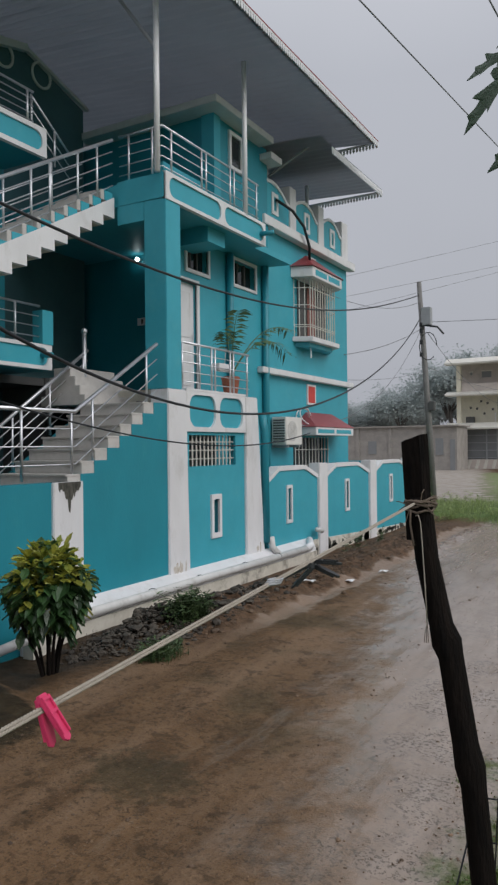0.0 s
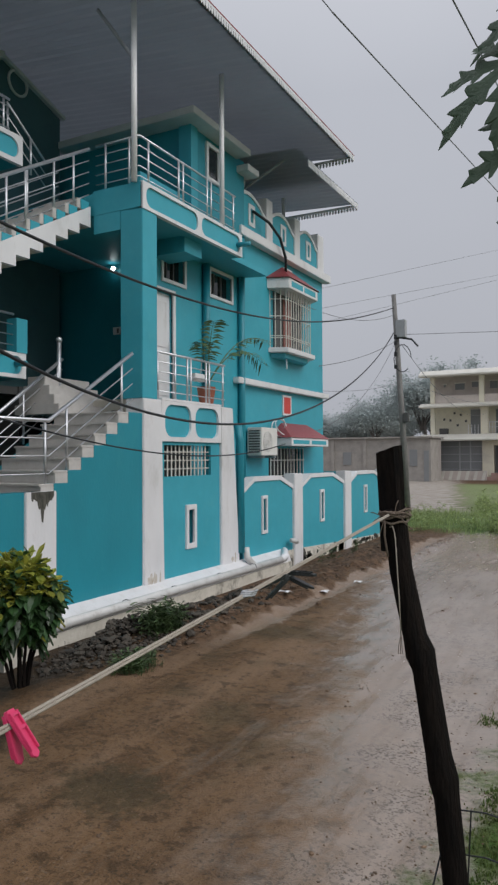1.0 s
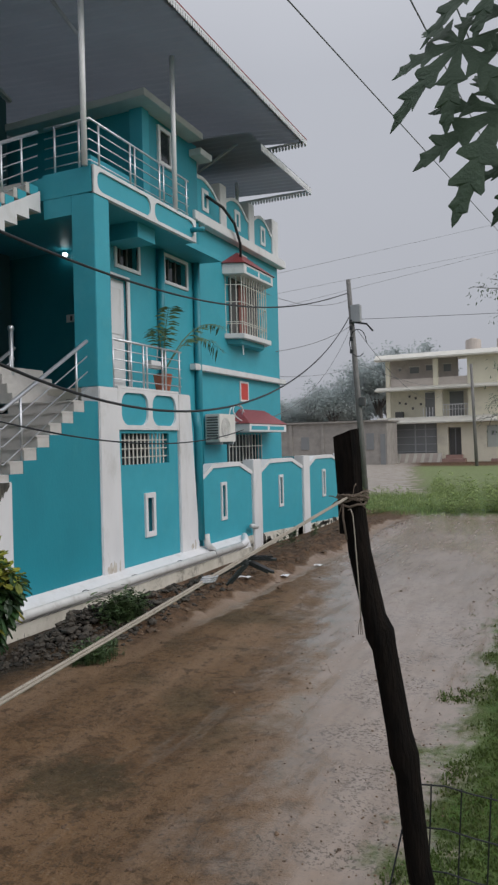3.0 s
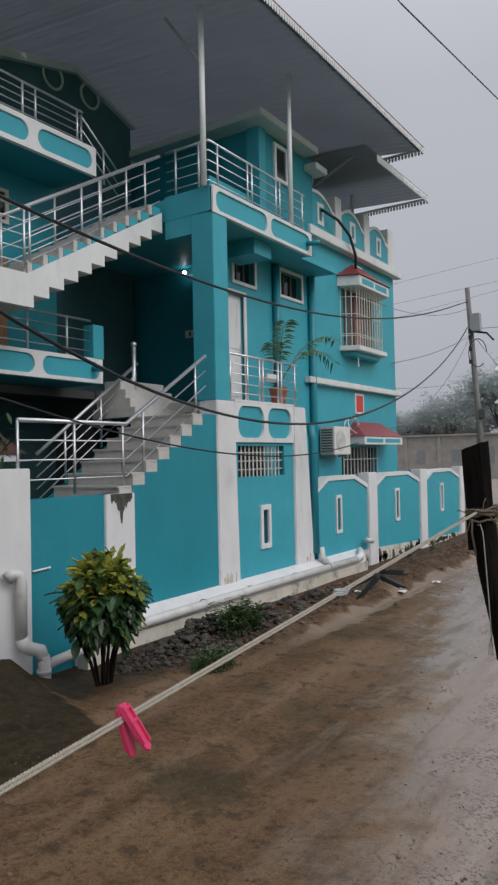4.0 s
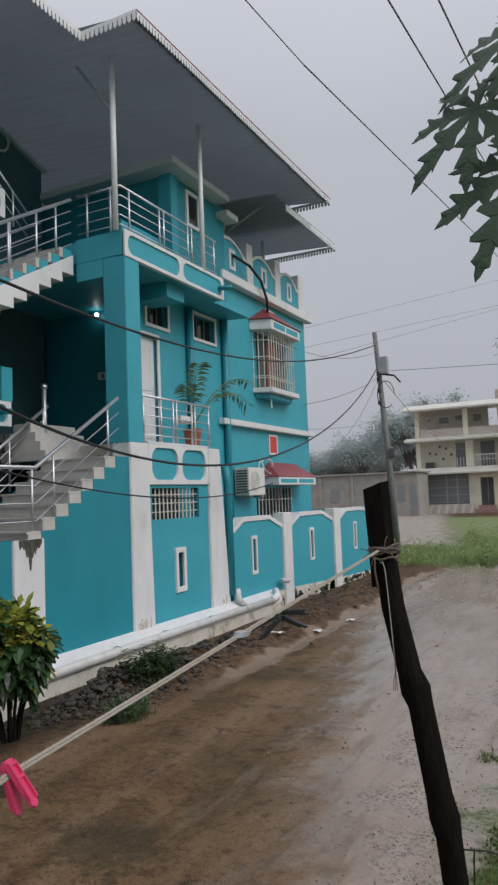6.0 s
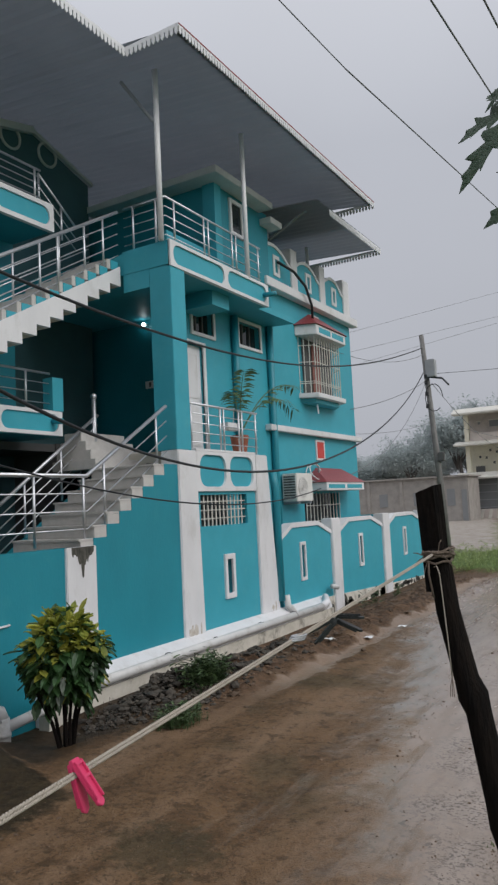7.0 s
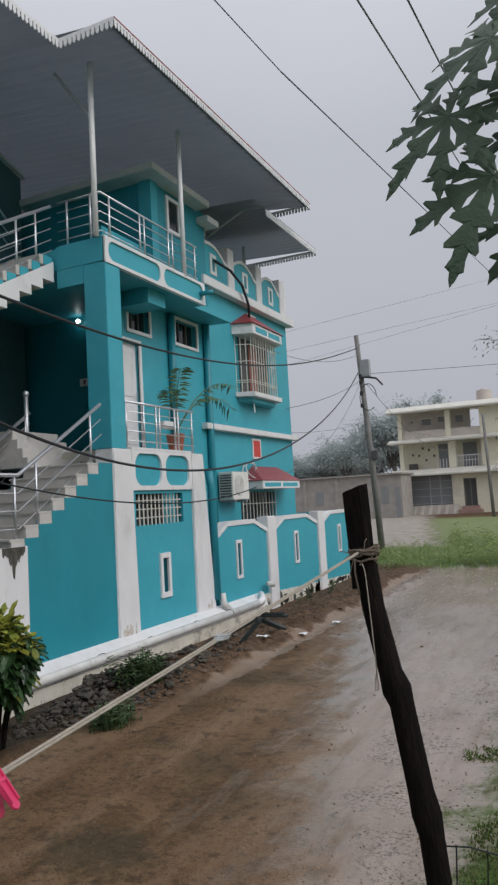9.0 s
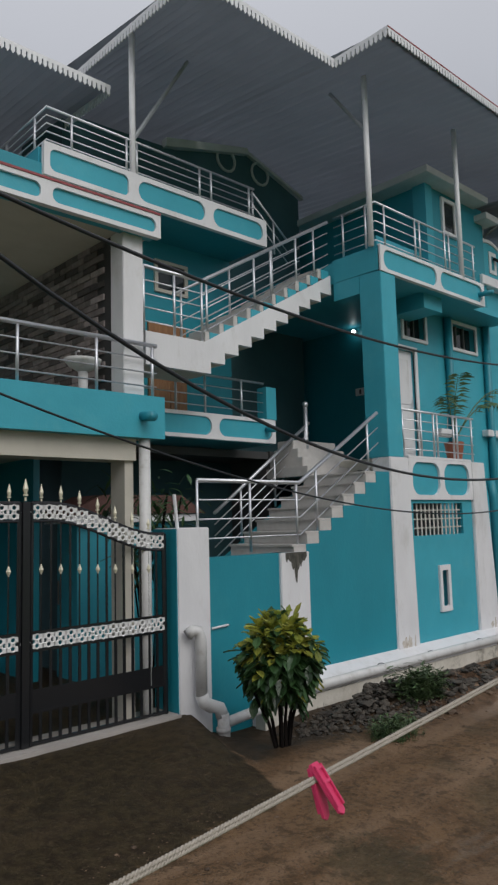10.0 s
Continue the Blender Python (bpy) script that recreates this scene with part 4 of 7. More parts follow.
part("ridge_strip", B((-6.62, -6.45, 10.3, 18.74, RZ + 0.035, RZ + 0.06)), REDROOF, roof, "reddish edge of the upper sheet")
for x, y, z0, z1 in ((-7.5, 11.02, 6.92, 9.95), (-7.42, 13.75, 6.92, 9.95), (-8.75, 17.1, 7.6, 9.6), (-8.75, 19.4, 7.6, 9.5), (-9.35, 7.5, 7.3, 10.1)):
    part("roof_post", T([(x, y, z0), (x, y, z1)], 0.05, 12), WPIPE, roof, "white steel roof post", smooth=True)
for a, b in (((-7.5, 11.02, 8.95), (-8.24, 11.0, 9.98)), ((-8.75, 17.1, 9.0), (-7.6, 17.1, 9.52)), ((-9.33, 7.52, 8.36), (-9.33, 8.6, 10.1))):
    part("brace", T([a, b], 0.035, 6), RIB, roof)


# ---- annex with balconies, stairs and gate ----
annex = thing("annex", (-10, 5, 0), "teal annex with balconies, white bands and a carport", "house")
CX = -9.3
part("wall_back", B((-10.5, -10.3, 6.45, 10.3, 3.7, 7.35)), TEAL, annex, "dark teal back wall")
# Store walls get dark grey so their colour supplies the shade.
part("wall_store", B((-13.6, -13.5, 6.45, 11.3, 0, 3.7), (-13.5, -10.26, 11.2, 11.3, 0, 3.7), (-13.5, -10.3, 6.56, 11.2, 3.55, 3.69)), DULL, annex, "store under the balcony, its shade painted dark grey")
# Lighter panel teal puts the light in the carport into this wall's colour.
part("wall_back", B((-12.2, -12.0, 0.5, 6.45, 0, 7.35)), TEAL2, annex)
part("wall_carport", B((-12.0, -10.5, 6.45, 6.55, 0, 7.3)), TEAL, annex)
part("balcony_slab", B((-12.0, AX - 0.14, 0.5, 6.58, 3.40, 3.52)), SOFFIT, annex)
part("balcony_parapet", B((AX - 0.14, AX, 0.5, 6.62, 3.38, 3.89), (-9.0, AX - 0.14, 6.52, 6.62, 3.38, 3.89)), TEAL2, annex, "plain teal balcony parapet")
part("beam", B((AX - 0.5, AX - 0.15, 0.5, 6.30, 3.12, 3.40)), SOFFIT, annex, "cream concrete beam")
part("column", B((AX - 0.50, AX - 0.2, 6.17, 6.29, G0, 3.12)), SOFFIT, annex, "cream carport column")
part("down_pipe", T([(AX - 0.12, 6.40, 3.38), (AX - 0.12, 6.40, 0.1)], 0.07, 12), PVC, annex, smooth=True)
spout = part("spout", T([(AX - 0.05, 6.30, 3.64), (AX + 0.22, 6.30, 3.61)], 0.06, 12), TEAL, annex, smooth=True)
part("balcony_column", B((AX - 0.42, AX - 0.14, 6.13, 6.42, 3.52, 5.94)), WHITE, annex, "white balcony column", bevel=0.008)
# canopy slab over the first balcony
part("canopy_slab", B((-12.0, AX - 0.05, 0.5, 6.55, 5.94, 6.10)), SOFFIT, annex)
part("canopy_panel", B((AX - 0.2, AX - 0.012, 0.5, 6.56, 5.90, 6.14)), TEAL2, annex)
bm = bmesh.new()
for y0, y1 in ((0.5, 3.2), (3.2, 5.05), (5.05, 6.58)):
    ring_frame(bm, y0, y1, 5.88, 6.17, y0 + 0.07, y1 - 0.07, 5.935, 6.115, 0.08, AX - 0.06, AX + 0.02)
part("canopy_band", bm, WHITE, annex, "white band with long rounded panels")
part("canopy_edge", B((AX - 0.1, AX + 0.03, 0.5, 6.58, 6.172, 6.20)), REDROOF, annex, "thin red edge line")
# upper terrace
part("terrace_slab", B((-10.3, CX - 0.05, 0.5, 10.3, 7.28, 7.45)), TEAL, annex)
part("terrace_panel", B((CX - 0.16, CX - 0.012, 6.0, 10.28, 7.30, 7.72)), TEAL2, annex)
part("terrace_return", B((-12.0, CX - 0.16, 5.98, 6.12, 7.1, 7.74)), TEAL2, annex)
bm = bmesh.new()
for y0, y1 in ((5.98, 7.47), (7.47, 8.98), (8.98, 10.32)):
    ring_frame(bm, y0, y1, 7.27, 7.76, y0 + 0.09, y1 - 0.09, 7.35, 7.68, 0.16 if y0 > 6 else 0.10, CX - 0.06, CX + 0.02)
part("terrace_band", bm, WHITE, annex, "white band with rounded panels")
part("terrace_pillar", B((-10.1, -9.75, 5.2, 5.5, 7.2, 8.2)), WHITE, annex)
# balcony at the stair head
part("landing_slab", B((-10.3, CX - 0.05, 6.6, 10.38, 3.70, 3.86)), TEAL, annex)
part("landing_panel", B((CX - 0.16, CX - 0.012, 6.6, 10.38, 3.74, 4.10)), TEAL2, annex)
bm = bmesh.new()
for y0, y1 in ((6.6, 7.75), (7.75, 9.02), (9.02, 10.40)):
    ring_frame(bm, y0, y1, 3.71, 4.13, y0 + 0.08, y1 - 0.08, 3.77, 4.07, 0.14, CX - 0.06, CX + 0.02)
part("landing_band", bm, WHITE, annex, "white band with rounded panels")
part("landing_post", B((CX - 0.2, CX + 0.03, 10.18, 10.42, 4.13, 4.70)), TEAL2, annex)
part("landing_spout", T([(CX, 10.2, 3.95), (CX + 0.22, 10.2, 3.93)], 0.05, 10), TEAL, annex, smooth=True)
bdoor = part("door", B((-10.3, -10.25, 8.40, 9.2, 3.86, 5.80)), WOOD, annex, "brown wooden door")
for z0, z1 in ((4.0, 4.75), (4.9, 5.65)):
    for y0 in (8.46, 8.83):
        part("door_panel", B((-10.25, -10.235, y0, y0 + 0.31, z0, z1)), WOOD, bdoor, bevel=0.006)
wn2 = part("window", B((-10.3, -10.285, 8.62, 9.2, 6.42, 6.88)), GLASS, annex)
bm = bmesh.new()
ring_frame(bm, 8.55, 9.27, 6.36, 6.94, 8.62, 9.2, 6.42, 6.88, 0.005, -10.3, -10.26)
part("frame", bm, SOFFIT, wn2)
# stone cladding on the balcony's end wall
clad = part("clad_wall", B((-11.99, AX - 0.425, 6.155, 6.30, 3.52, 5.94)), MORTAR, annex, "dark stone-clad balcony wall")

# stair flights
stair = thing("outside_stair", (-8.3, 10, 2), "wet grey cement stair with white sawtooth upper flight", "stair")
for i in range(-2, 7):
    y, z = 9.07 + 0.28 * i, 2.03 + 0.18 * i
    left = -8.75
    if i < 6:
        step = part("step", B((left, AX - 0.02, y + 0.03, min(y + 0.62, 11.32), z + 0.001, z + 0.145)), STEP, stair)
        part("nosing", B((left - 0.02, AX - 0.018, y, min(y + 0.62, 11.32), z + 0.146, z + 0.179)), STEP, step, "worn cement nosing", bevel=0.008)
for i in range(4):
    z = 3.11 + 0.17 * i
    part("step", B((-9.6, -8.6 - 0.2 * i, 10.45 + 0.10 * i, 11.9, z + 0.001, z + 0.169)), STEP, stair, bevel=0.008)
bm = bmesh.new()
prism(bm, [(8.7, 0.0), (11.33, 0.0), (11.33, 3.10), (11.2, 3.10), (8.9, 1.66), (8.7, 1.5)], "x", -9.30, -8.775)
part("stair_core", bm, TEAL, stair, "sloping teal inner stair wall")
# upper flight
n_up = 10
saw, upper = [], []
y0, z0 = 8.22, 4.55
dy, dz = 2.80 / n_up, 1.75 / n_up
low = [(7.06, 4.55), (8.22, 4.55)]
for i in range(n_up):
    low += [(y0 + dy * i, z0 + dz * (i + 1) - 0.0), (y0 + dy * (i + 1), z0 + dz * (i + 1))]
high = [(y0 + 2.80, 6.66), (8.12, 5.02), (7.06, 5.02)]
bm = bmesh.new()
prism(bm, low + high, "x", -8.50, -8.42)
part("stringer", bm, WHITE, stair, "white sawtooth stair soffit edge")
bm = bmesh.new()
prism(bm, low + high, "x", -9.20, -8.505)
part("flight", bm, SOFFIT, stair)
for i in range(n_up):
    y, z = 8.12 + 0.285 * i, 5.02 + 0.171 * i
    part("step", B((-9.20, -8.44, y + 0.02, y + 0.30, z, z + 0.168)), STEP, stair, bevel=0.006)
    part("step_end", B((-8.438, -8.425, y + 0.10, y + 0.295, z, z + 0.16)), TEAL2, stair)


def railing(name, pts, height, rails, posts, label, r=0.025, group="", top_extra=0.0):
    """Steel railing over a line of foot points; posts are fractions of its length."""
    base = Vector(pts[0])
    rl = thing(name, base, label, "railing", group)
    pts = [Vector(p) for p in pts]
    part("handrail", T([p + Vector((0, 0, height)) for p in pts], r, 10), STEEL, rl, smooth=True)
    for k in range(rails):
        z = height * (k + 0.75) / (rails + 0.75)
        part("rail", T([p + Vector((0, 0, z)) for p in pts], 0.011, 6), STEEL, rl, smooth=True)
    lengths = [(b - a).length for a, b in zip(pts, pts[1:])]
    total = sum(lengths)
    for f in posts:
        d = f * total
        for (a, b), n in zip(zip(pts, pts[1:]), lengths):
            if d <= n + 1e-6:
                p = a + (b - a) * (d / n)
                break
            d -= n
        part("post", T([p - Vector((0, 0, 0.02)), p + Vector((0, 0, height))], 0.02, 8), STEEL, rl, smooth=True)
    return rl


RG = "steel railings of the house"
railing("stair_railing", [(-7.47, 7.15, 1.98), (-7.47, 9.02, 1.98), (-7.47, 10.92, 3.15)], 0.92, 3, (0.0, 0.22, 0.44, 0.56, 0.92), "stainless steel stair railing along the lane wall", 0.03, RG)
railing("stair_railing", [(-9.22, 8.9, 1.66), (-9.22, 11.2, 3.28)], 0.85, 4, (0.25, 0.6, 0.95), "stainless steel railing on the inner stair side", 0.03, RG)
newel = thing("newel_post", (-9.22, 11.12, 3.2), "steel newel post with a ball top", "post")
part("shaft", T([(-9.22, 11.12, 3.2), (-9.22, 11.12, 4.42)], 0.04, 12), STEEL, newel, smooth=True)
bm = bmesh.new()
bmesh.ops.create_uvsphere(bm, u_segments=12, v_segments=8, radius=0.06, matrix=Matrix.Translation((-9.22, 11.12, 4.46)))
part("ball", bm, STEEL, newel, smooth=True)
railing("stair_railing", [(-8.46, 7.06, 5.02), (-8.46, 8.10, 5.02), (-8.46, 11.02, 6.72)], 0.93, 4, (0.0, 0.12, 0.235, 0.26, 0.52, 0.62, 0.78, 0.9), "stainless steel railing of the upper flight", 0.03, RG)
railing("stair_railing", [(-9.15, 8.10, 5.02), (-9.15, 11.02, 6.72)], 0.9, 3, (0.05, 0.4, 0.75), "stainless steel railing of the upper flight", 0.025, RG)
railing("terrace_railing", [(-8.42, 11.16, 6.94), (-7.5, 11.16, 6.94), (-7.5, 14.42, 6.94)], 0.80, 4, (0.05, 0.17, 0.28, 0.50, 0.535, 0.735, 0.77, 0.98), "stainless steel terrace railing above the white band", 0.022, RG)
railing("balcony_railing", [(-7.5, 11.62, 3.40), (-7.5, 13.95, 3.40)], 0.80, 4, (0.02, 0.25, 0.42, 0.47, 0.70, 0.75, 0.97), "steel balcony railing above the rounded panels", 0.022, RG)
railing("balcony_railing", [(-7.47, 0.6, 3.89), (-7.47, 6.55, 3.89)], 0.64, 3, (0.1, 0.3, 0.5, 0.70, 0.86, 0.99), "stainless steel railing on the teal parapet", 0.028, RG)
railing("balcony_railing", [(-9.36, 6.7, 4.13), (-9.36, 10.2, 4.13)], 0.64, 3, (0.1, 0.45, 0.62, 0.85), "steel railing of the stair-head balcony", 0.02, RG)
railing("terrace_railing", [(-11.6, 6.05, 7.74), (-9.36, 6.05, 7.74), (-9.36, 10.1, 7.74)], 0.58, 4, (0.15, 0.30, 0.42, 0.57, 0.60, 0.80, 0.84, 0.98), "steel railing of the upper terrace", 0.022, RG)
railing("stair_railing", [(-9.42, 10.1, 7.70), (-9.42, 11.0, 7.0)], 0.6, 2, (0.02, 0.6), "steel railing beside the terrace steps", 0.02, RG)

box_planter = thing("planter_box", (-7.56, 13.1, 3.82), "small white planter box hooked on the balcony railing", "planter")
bm = bmesh.new()
prism(bm, [(-7.66, 3.82), (-7.53, 3.82), (-7.515, 3.96), (-7.68, 3.96)], "y", 12.9, 13.3)
part("trough", bm, WPIPE, box_planter, bevel=0.008)
part("hook", T([(-7.53, 13.1, 3.93), (-7.5, 13.1, 4.24), (-7.46, 13.1, 4.2)], 0.008, 6), STEEL, box_planter)

# wash basin on the first balcony
basin = thing("wash_basin", (-8.0, 5.85, 3.52), "white ceramic wash basin on a pedestal", "wash basin")
bm = bmesh.new()
prev = None
for r, z in ((0.07, 4.22), (0.17, 4.27), (0.225, 4.33), (0.235, 4.37), (0.215, 4.375), (0.17, 4.32), (0.04, 4.27)):
    ring = [bm.verts.new((-8.0 + 0.85 * r * math.cos(a), 5.85 + r * math.sin(a), z)) for a in [2 * math.pi * k / 24 for k in range(24)]]
    if prev:
        for k in range(24):
            bm.faces.new((prev[k], prev[(k + 1) % 24], ring[(k + 1) % 24], ring[k]))
    else:
        bm.faces.new(ring[::-1])
    prev = ring
bm.faces.new(prev)
part("bowl", bm, PVC, basin, smooth=True)
part("pedestal", T([(-8.0, 5.85, 3.52), (-8.0, 5.85, 3.7), (-8.0, 5.85, 4.24)], [0.08, 0.05, 0.06], 16), PVC, basin, smooth=True)
part("tap", T([(-8.17, 5.85, 4.37), (-8.17, 5.85, 4.50), (-8.09, 5.85, 4.49)], 0.014, 8), STEEL, basin, smooth=True)

# lit bulb and switch plate in the stair hall
lamp = thing("wall_lamp", (-10.02, 13.75, 6.4), "small lit white bulb on the wall", "lamp")
bm = bmesh.new()
bmesh.ops.create_uvsphere(bm, u_segments=12, v_segments=8, radius=0.045, matrix=Matrix.Translation((-10.02, 13.62, 6.4)))
part("bulb", bm, BULB, lamp, smooth=True)
part("socket", T([(-10.02, 13.76, 6.42), (-10.02, 13.65, 6.41)], 0.03, 10), WPIPE, lamp)
sw = thing("switch_plate", (-9.99, 13.75, 5.09), "white switch plate on the teal wall", "switch")
part("plate", B((-10.12, -9.86, 13.73, 13.75, 5.01, 5.17)), WPIPE, sw, bevel=0.004)
part("rocker", B((-10.01, -9.96, 13.722, 13.73, 5.04, 5.14)), DULL, sw)
fan = thing("meter_box", (-12.16, 13.7, 6.15), "dim grey electric box in the stair hall", "box")
part("case", B((-12.56, -11.76, 13.62, 13.751, 5.95, 6.40)), GREYBOX, fan, bevel=0.01)
part("cover", B((-12.49, -11.83, 13.605, 13.62, 6.0, 6.35)), DULL, fan, bevel=0.006)

# gate
gate = thing("gate", (AX - 0.05, 4.87, 0.17), "black wrought iron double gate with white lace bands and gold spikes", "gate")
GX = AX - 0.06


def gate_top(u):
    """Height of the gate's edge at u from the meeting post (0) to the hinge (1)."""
    return 2.25 + 0.37 * (1 - smooth(0.12, 0.95, u))


motif = bmesh.new()
for k in range(4):
    a = k * math.pi / 2
    cy, cz = 0.036 * math.cos(a), 0.036 * math.sin(a)
    path(motif, [(0, cy + 0.026 * math.cos(b), cz + 0.026 * math.sin(b)) for b in [2 * math.pi * j / 8 for j in range(9)]], 0.009, 4, False)
    cy, cz = 0.058 * math.cos(a + 0.785), 0.058 * math.sin(a + 0.785)
    box(motif, -0.006, 0.006, cy - 0.018, cy + 0.018, cz - 0.018, cz + 0.018)
motif_me = bpy.data.meshes.new("lace_motif")
motif.to_mesh(motif_me)
motif.free()
motif_me.materials.append(LACE)
spike = bmesh.new()
for z, r1, r2, d in ((0.02, 0.012, 0.012, 0.04), (0.06, 0.028, 0.028, 0.02), (0.10, 0.016, 0.03, 0.05), (0.18, 0.03, 0.002, 0.11)):
    bmesh.ops.create_cone(spike, cap_ends=True, segments=8, radius1=r1, radius2=r2, depth=d, matrix=Matrix.Translation((0, 0, z)))
spike_me = bpy.data.meshes.new("spike")
spike.to_mesh(spike_me)
spike.free()
spike_me.materials.append(GOLD)
gem = bmesh.new()
bmesh.ops.create_cone(gem, cap_ends=True, segments=6, radius1=0.028, radius2=0.004, depth=0.06, matrix=Matrix.Translation((0, 0, 0.03)))
bmesh.ops.create_cone(gem, cap_ends=True, segments=6, radius1=0.004, radius2=0.028, depth=0.05, matrix=Matrix.Translation((0, 0, -0.025)))
gem_me = bpy.data.meshes.new("spindle")
gem.to_mesh(gem_me)
gem.free()
gem_me.materials.append(GOLD)


def shared(name, me, parent, m):
    ob = new(name, me)
    ob.parent = parent
    if parent.data is None:
        ob.matrix_parent_inverse = parent.matrix_basis.inverted()
    ob.matrix_basis = m
    return ob


def leaf_gate(y_meet, y_hinge):
    def Y(u):
        return y_meet + (y_hinge - y_meet) * u
    bm = bmesh.new()
    path(bm, [(GX, Y(0), 0.17), (GX, Y(0), gate_top(0))], 0.028, 6)
    leafp = part("leaf_frame", bm, BLACK, gate, "black iron gate leaf")
    part("stile", T([(GX, Y(1), 0.17), (GX, Y(1), gate_top(1))], 0.03, 6), BLACK, leafp)
    us = [k / 16 for k in range(17)]
    part("top_rail", T([(GX, Y(u), gate_top(u)) for u in us], 0.02, 6), BLACK, leafp)
    part("rail", T([(GX, Y(u), gate_top(u) - 0.19) for u in us], 0.018, 6), BLACK, leafp)
    for z in (0.19, 0.50, 1.11, 1.29):
        part("rail", B((GX - 0.015, GX + 0.015, min(Y(0), Y(1)), max(Y(0), Y(1)), z - 0.015, z + 0.015)), BLACK, leafp)
    part("kick_panel", B((GX - 0.006, GX + 0.006, min(Y(0), Y(1)), max(Y(0), Y(1)), 0.50, 0.72)), BLACK, leafp)
    n = 15
    for k in range(1, n):
        u = k / n
        r = 0.009 if k % 2 else 0.014
        part("bar", T([(GX, Y(u), 1.29), (GX, Y(u), gate_top(u) - 0.19)], r, 6), BLACK, leafp)
        part("bar", B((GX - 0.008, GX + 0.008, Y(u) - 0.016, Y(u) + 0.016, 0.19, 1.11)), BLACK, leafp)
        if k % 2:
            shared("spindle", gem_me, leafp, Matrix.Translation((GX + 0.005, Y(u), 1.93 - 0.10 * u)))
            shared("spike", spike_me, leafp, Matrix.Translation((GX, Y(u), gate_top(u) + 0.01)) @ Matrix.Scale(0.8, 4))
    m = 13
    for k in range(m):
        u = (k + 0.5) / m
        shared("ornament", motif_me, leafp, Matrix.Translation((GX + 0.014, Y(u), gate_top(u) - 0.095)) @ Matrix.Scale(1.2, 4))
        shared("ornament", motif_me, leafp, Matrix.Translation((GX + 0.014, Y(u), 1.20)) @ Matrix.Scale(1.2, 4))


leaf_gate(4.93, 6.62)
leaf_gate(4.80, 3.10)
part("meeting_post", B((GX - 0.035, GX + 0.035, 4.825, 4.905, 0.17, 2.63)), BLACK, gate)
shared("spike", spike_me, gate, Matrix.Translation((GX, 4.865, 2.64)) @ Matrix.Scale(1.0, 4))
part("bolt", T([(GX + 0.04, 5.22, 1.55), (GX + 0.04, 5.22, 1.80)], 0.012, 6), BLACK, gate)
sill = thing("gate_sill", (AX, 5, 0.1), "grey cement sill under the gate", "sill", kind="structure")
part("sill", B((AX - 0.4, AX + 0.12, 0.5, 6.72, -0.3, 0.165)), MUDWALL, sill, bevel=0.01)

# stones of the cladding
MASK = material("clad_stone", (0.17, 0.145, 0.14), 0.6, second=(0.09, 0.078, 0.076), scale=8, amount=0.8, bump=0.5, bump_scale=30)
nd, lk = MASK.node_tree.nodes, MASK.node_tree.links
oi, hs, mr = nd.new("ShaderNodeObjectInfo"), nd.new("ShaderNodeHueSaturation"), nd.new("ShaderNodeMapRange")
mr.inputs["To Min"].default_value, mr.inputs["To Max"].default_value = 0.45, 2.5
src = nd["Principled BSDF"].inputs["Base Color"].links[0].from_socket
lk.new(oi.outputs["Random"], mr.inputs["Value"])
lk.new(mr.outputs["Result"], hs.inputs["Value"])
lk.new(src, hs.inputs["Color"])
lk.new(hs.outputs["Color"], nd["Principled BSDF"].inputs["Base Color"])
sb = bmesh.new()
box(sb, 0.006, 0.314, -0.022, 0.0, 0.006, 0.080)
stone_me = bpy.data.meshes.new("clad_stone")
sb.to_mesh(stone_me)
sb.free()
stone_me.materials.append(MASK)
rs = random.Random(3)
for r in range(28):
    for c in range(14):
        x = -11.98 + c * 0.32 + (0.16 if r % 2 else 0)
        if x + 0.32 < AX - 0.42:
            shared("stone", stone_me, clad, Matrix.Translation((x, 6.155 - rs.uniform(0, 0.012), 3.53 + r * 0.086)))


# ---- things on and at the house ----
ac = thing("air_conditioner", (W, 16.95, 2.4), "off-white air conditioner outdoor unit on the wall", "air conditioner")
part("case", B((W + 0.05, W + 0.43, 16.48, 17.33, 2.42, 3.08)), ACWHITE, ac, bevel=0.015)
for k in range(9):
    z = 2.49 + k * 0.062
    part("louvre", B((W + 0.10, W + 0.39, 16.462, 16.48, z, z + 0.03)), DULL, ac)
bm = bmesh.new()
bmesh.ops.create_cone(bm, cap_ends=True, segments=28, radius1=0.24, radius2=0.24, depth=0.01, matrix=pose(W + 0.437, 16.80, 2.75, 0, 90, 0))
part("fan_grille", bm, PVC, ac)
for k in range(4):
    path_r = 0.06 + 0.05 * k
    part("grille_ring", T([(W + 0.446, 16.80 + path_r * math.cos(a), 2.75 + path_r * math.sin(a)) for a in [2 * math.pi * j / 20 for j in range(21)]], 0.005, 4), ACWHITE, ac)
for y in (16.6, 17.2):
    part("bracket", B((W, W + 0.42, y, y + 0.04, 2.36, 2.42)), GREYBOX, ac)
hose = thing("coiled_pipe", (W + 0.3, 17.7, 3.2), "loose coil of white pipe by the red hood", "pipe")
part("coil", T([(W + 0.25 + 0.12 * math.sin(a * 0.7), 17.55 + 0.55 * math.cos(a) + 0.06 * a, 3.12 + 0.22 * math.sin(a)) for a in [0.35 * k for k in range(34)]], 0.016, 6), WPIPE, hose, smooth=True)
hose = thing("black_hose", (W + 0.1, 17.2, 7.8), "black hose hanging from the parapet to the bay hood", "hose")
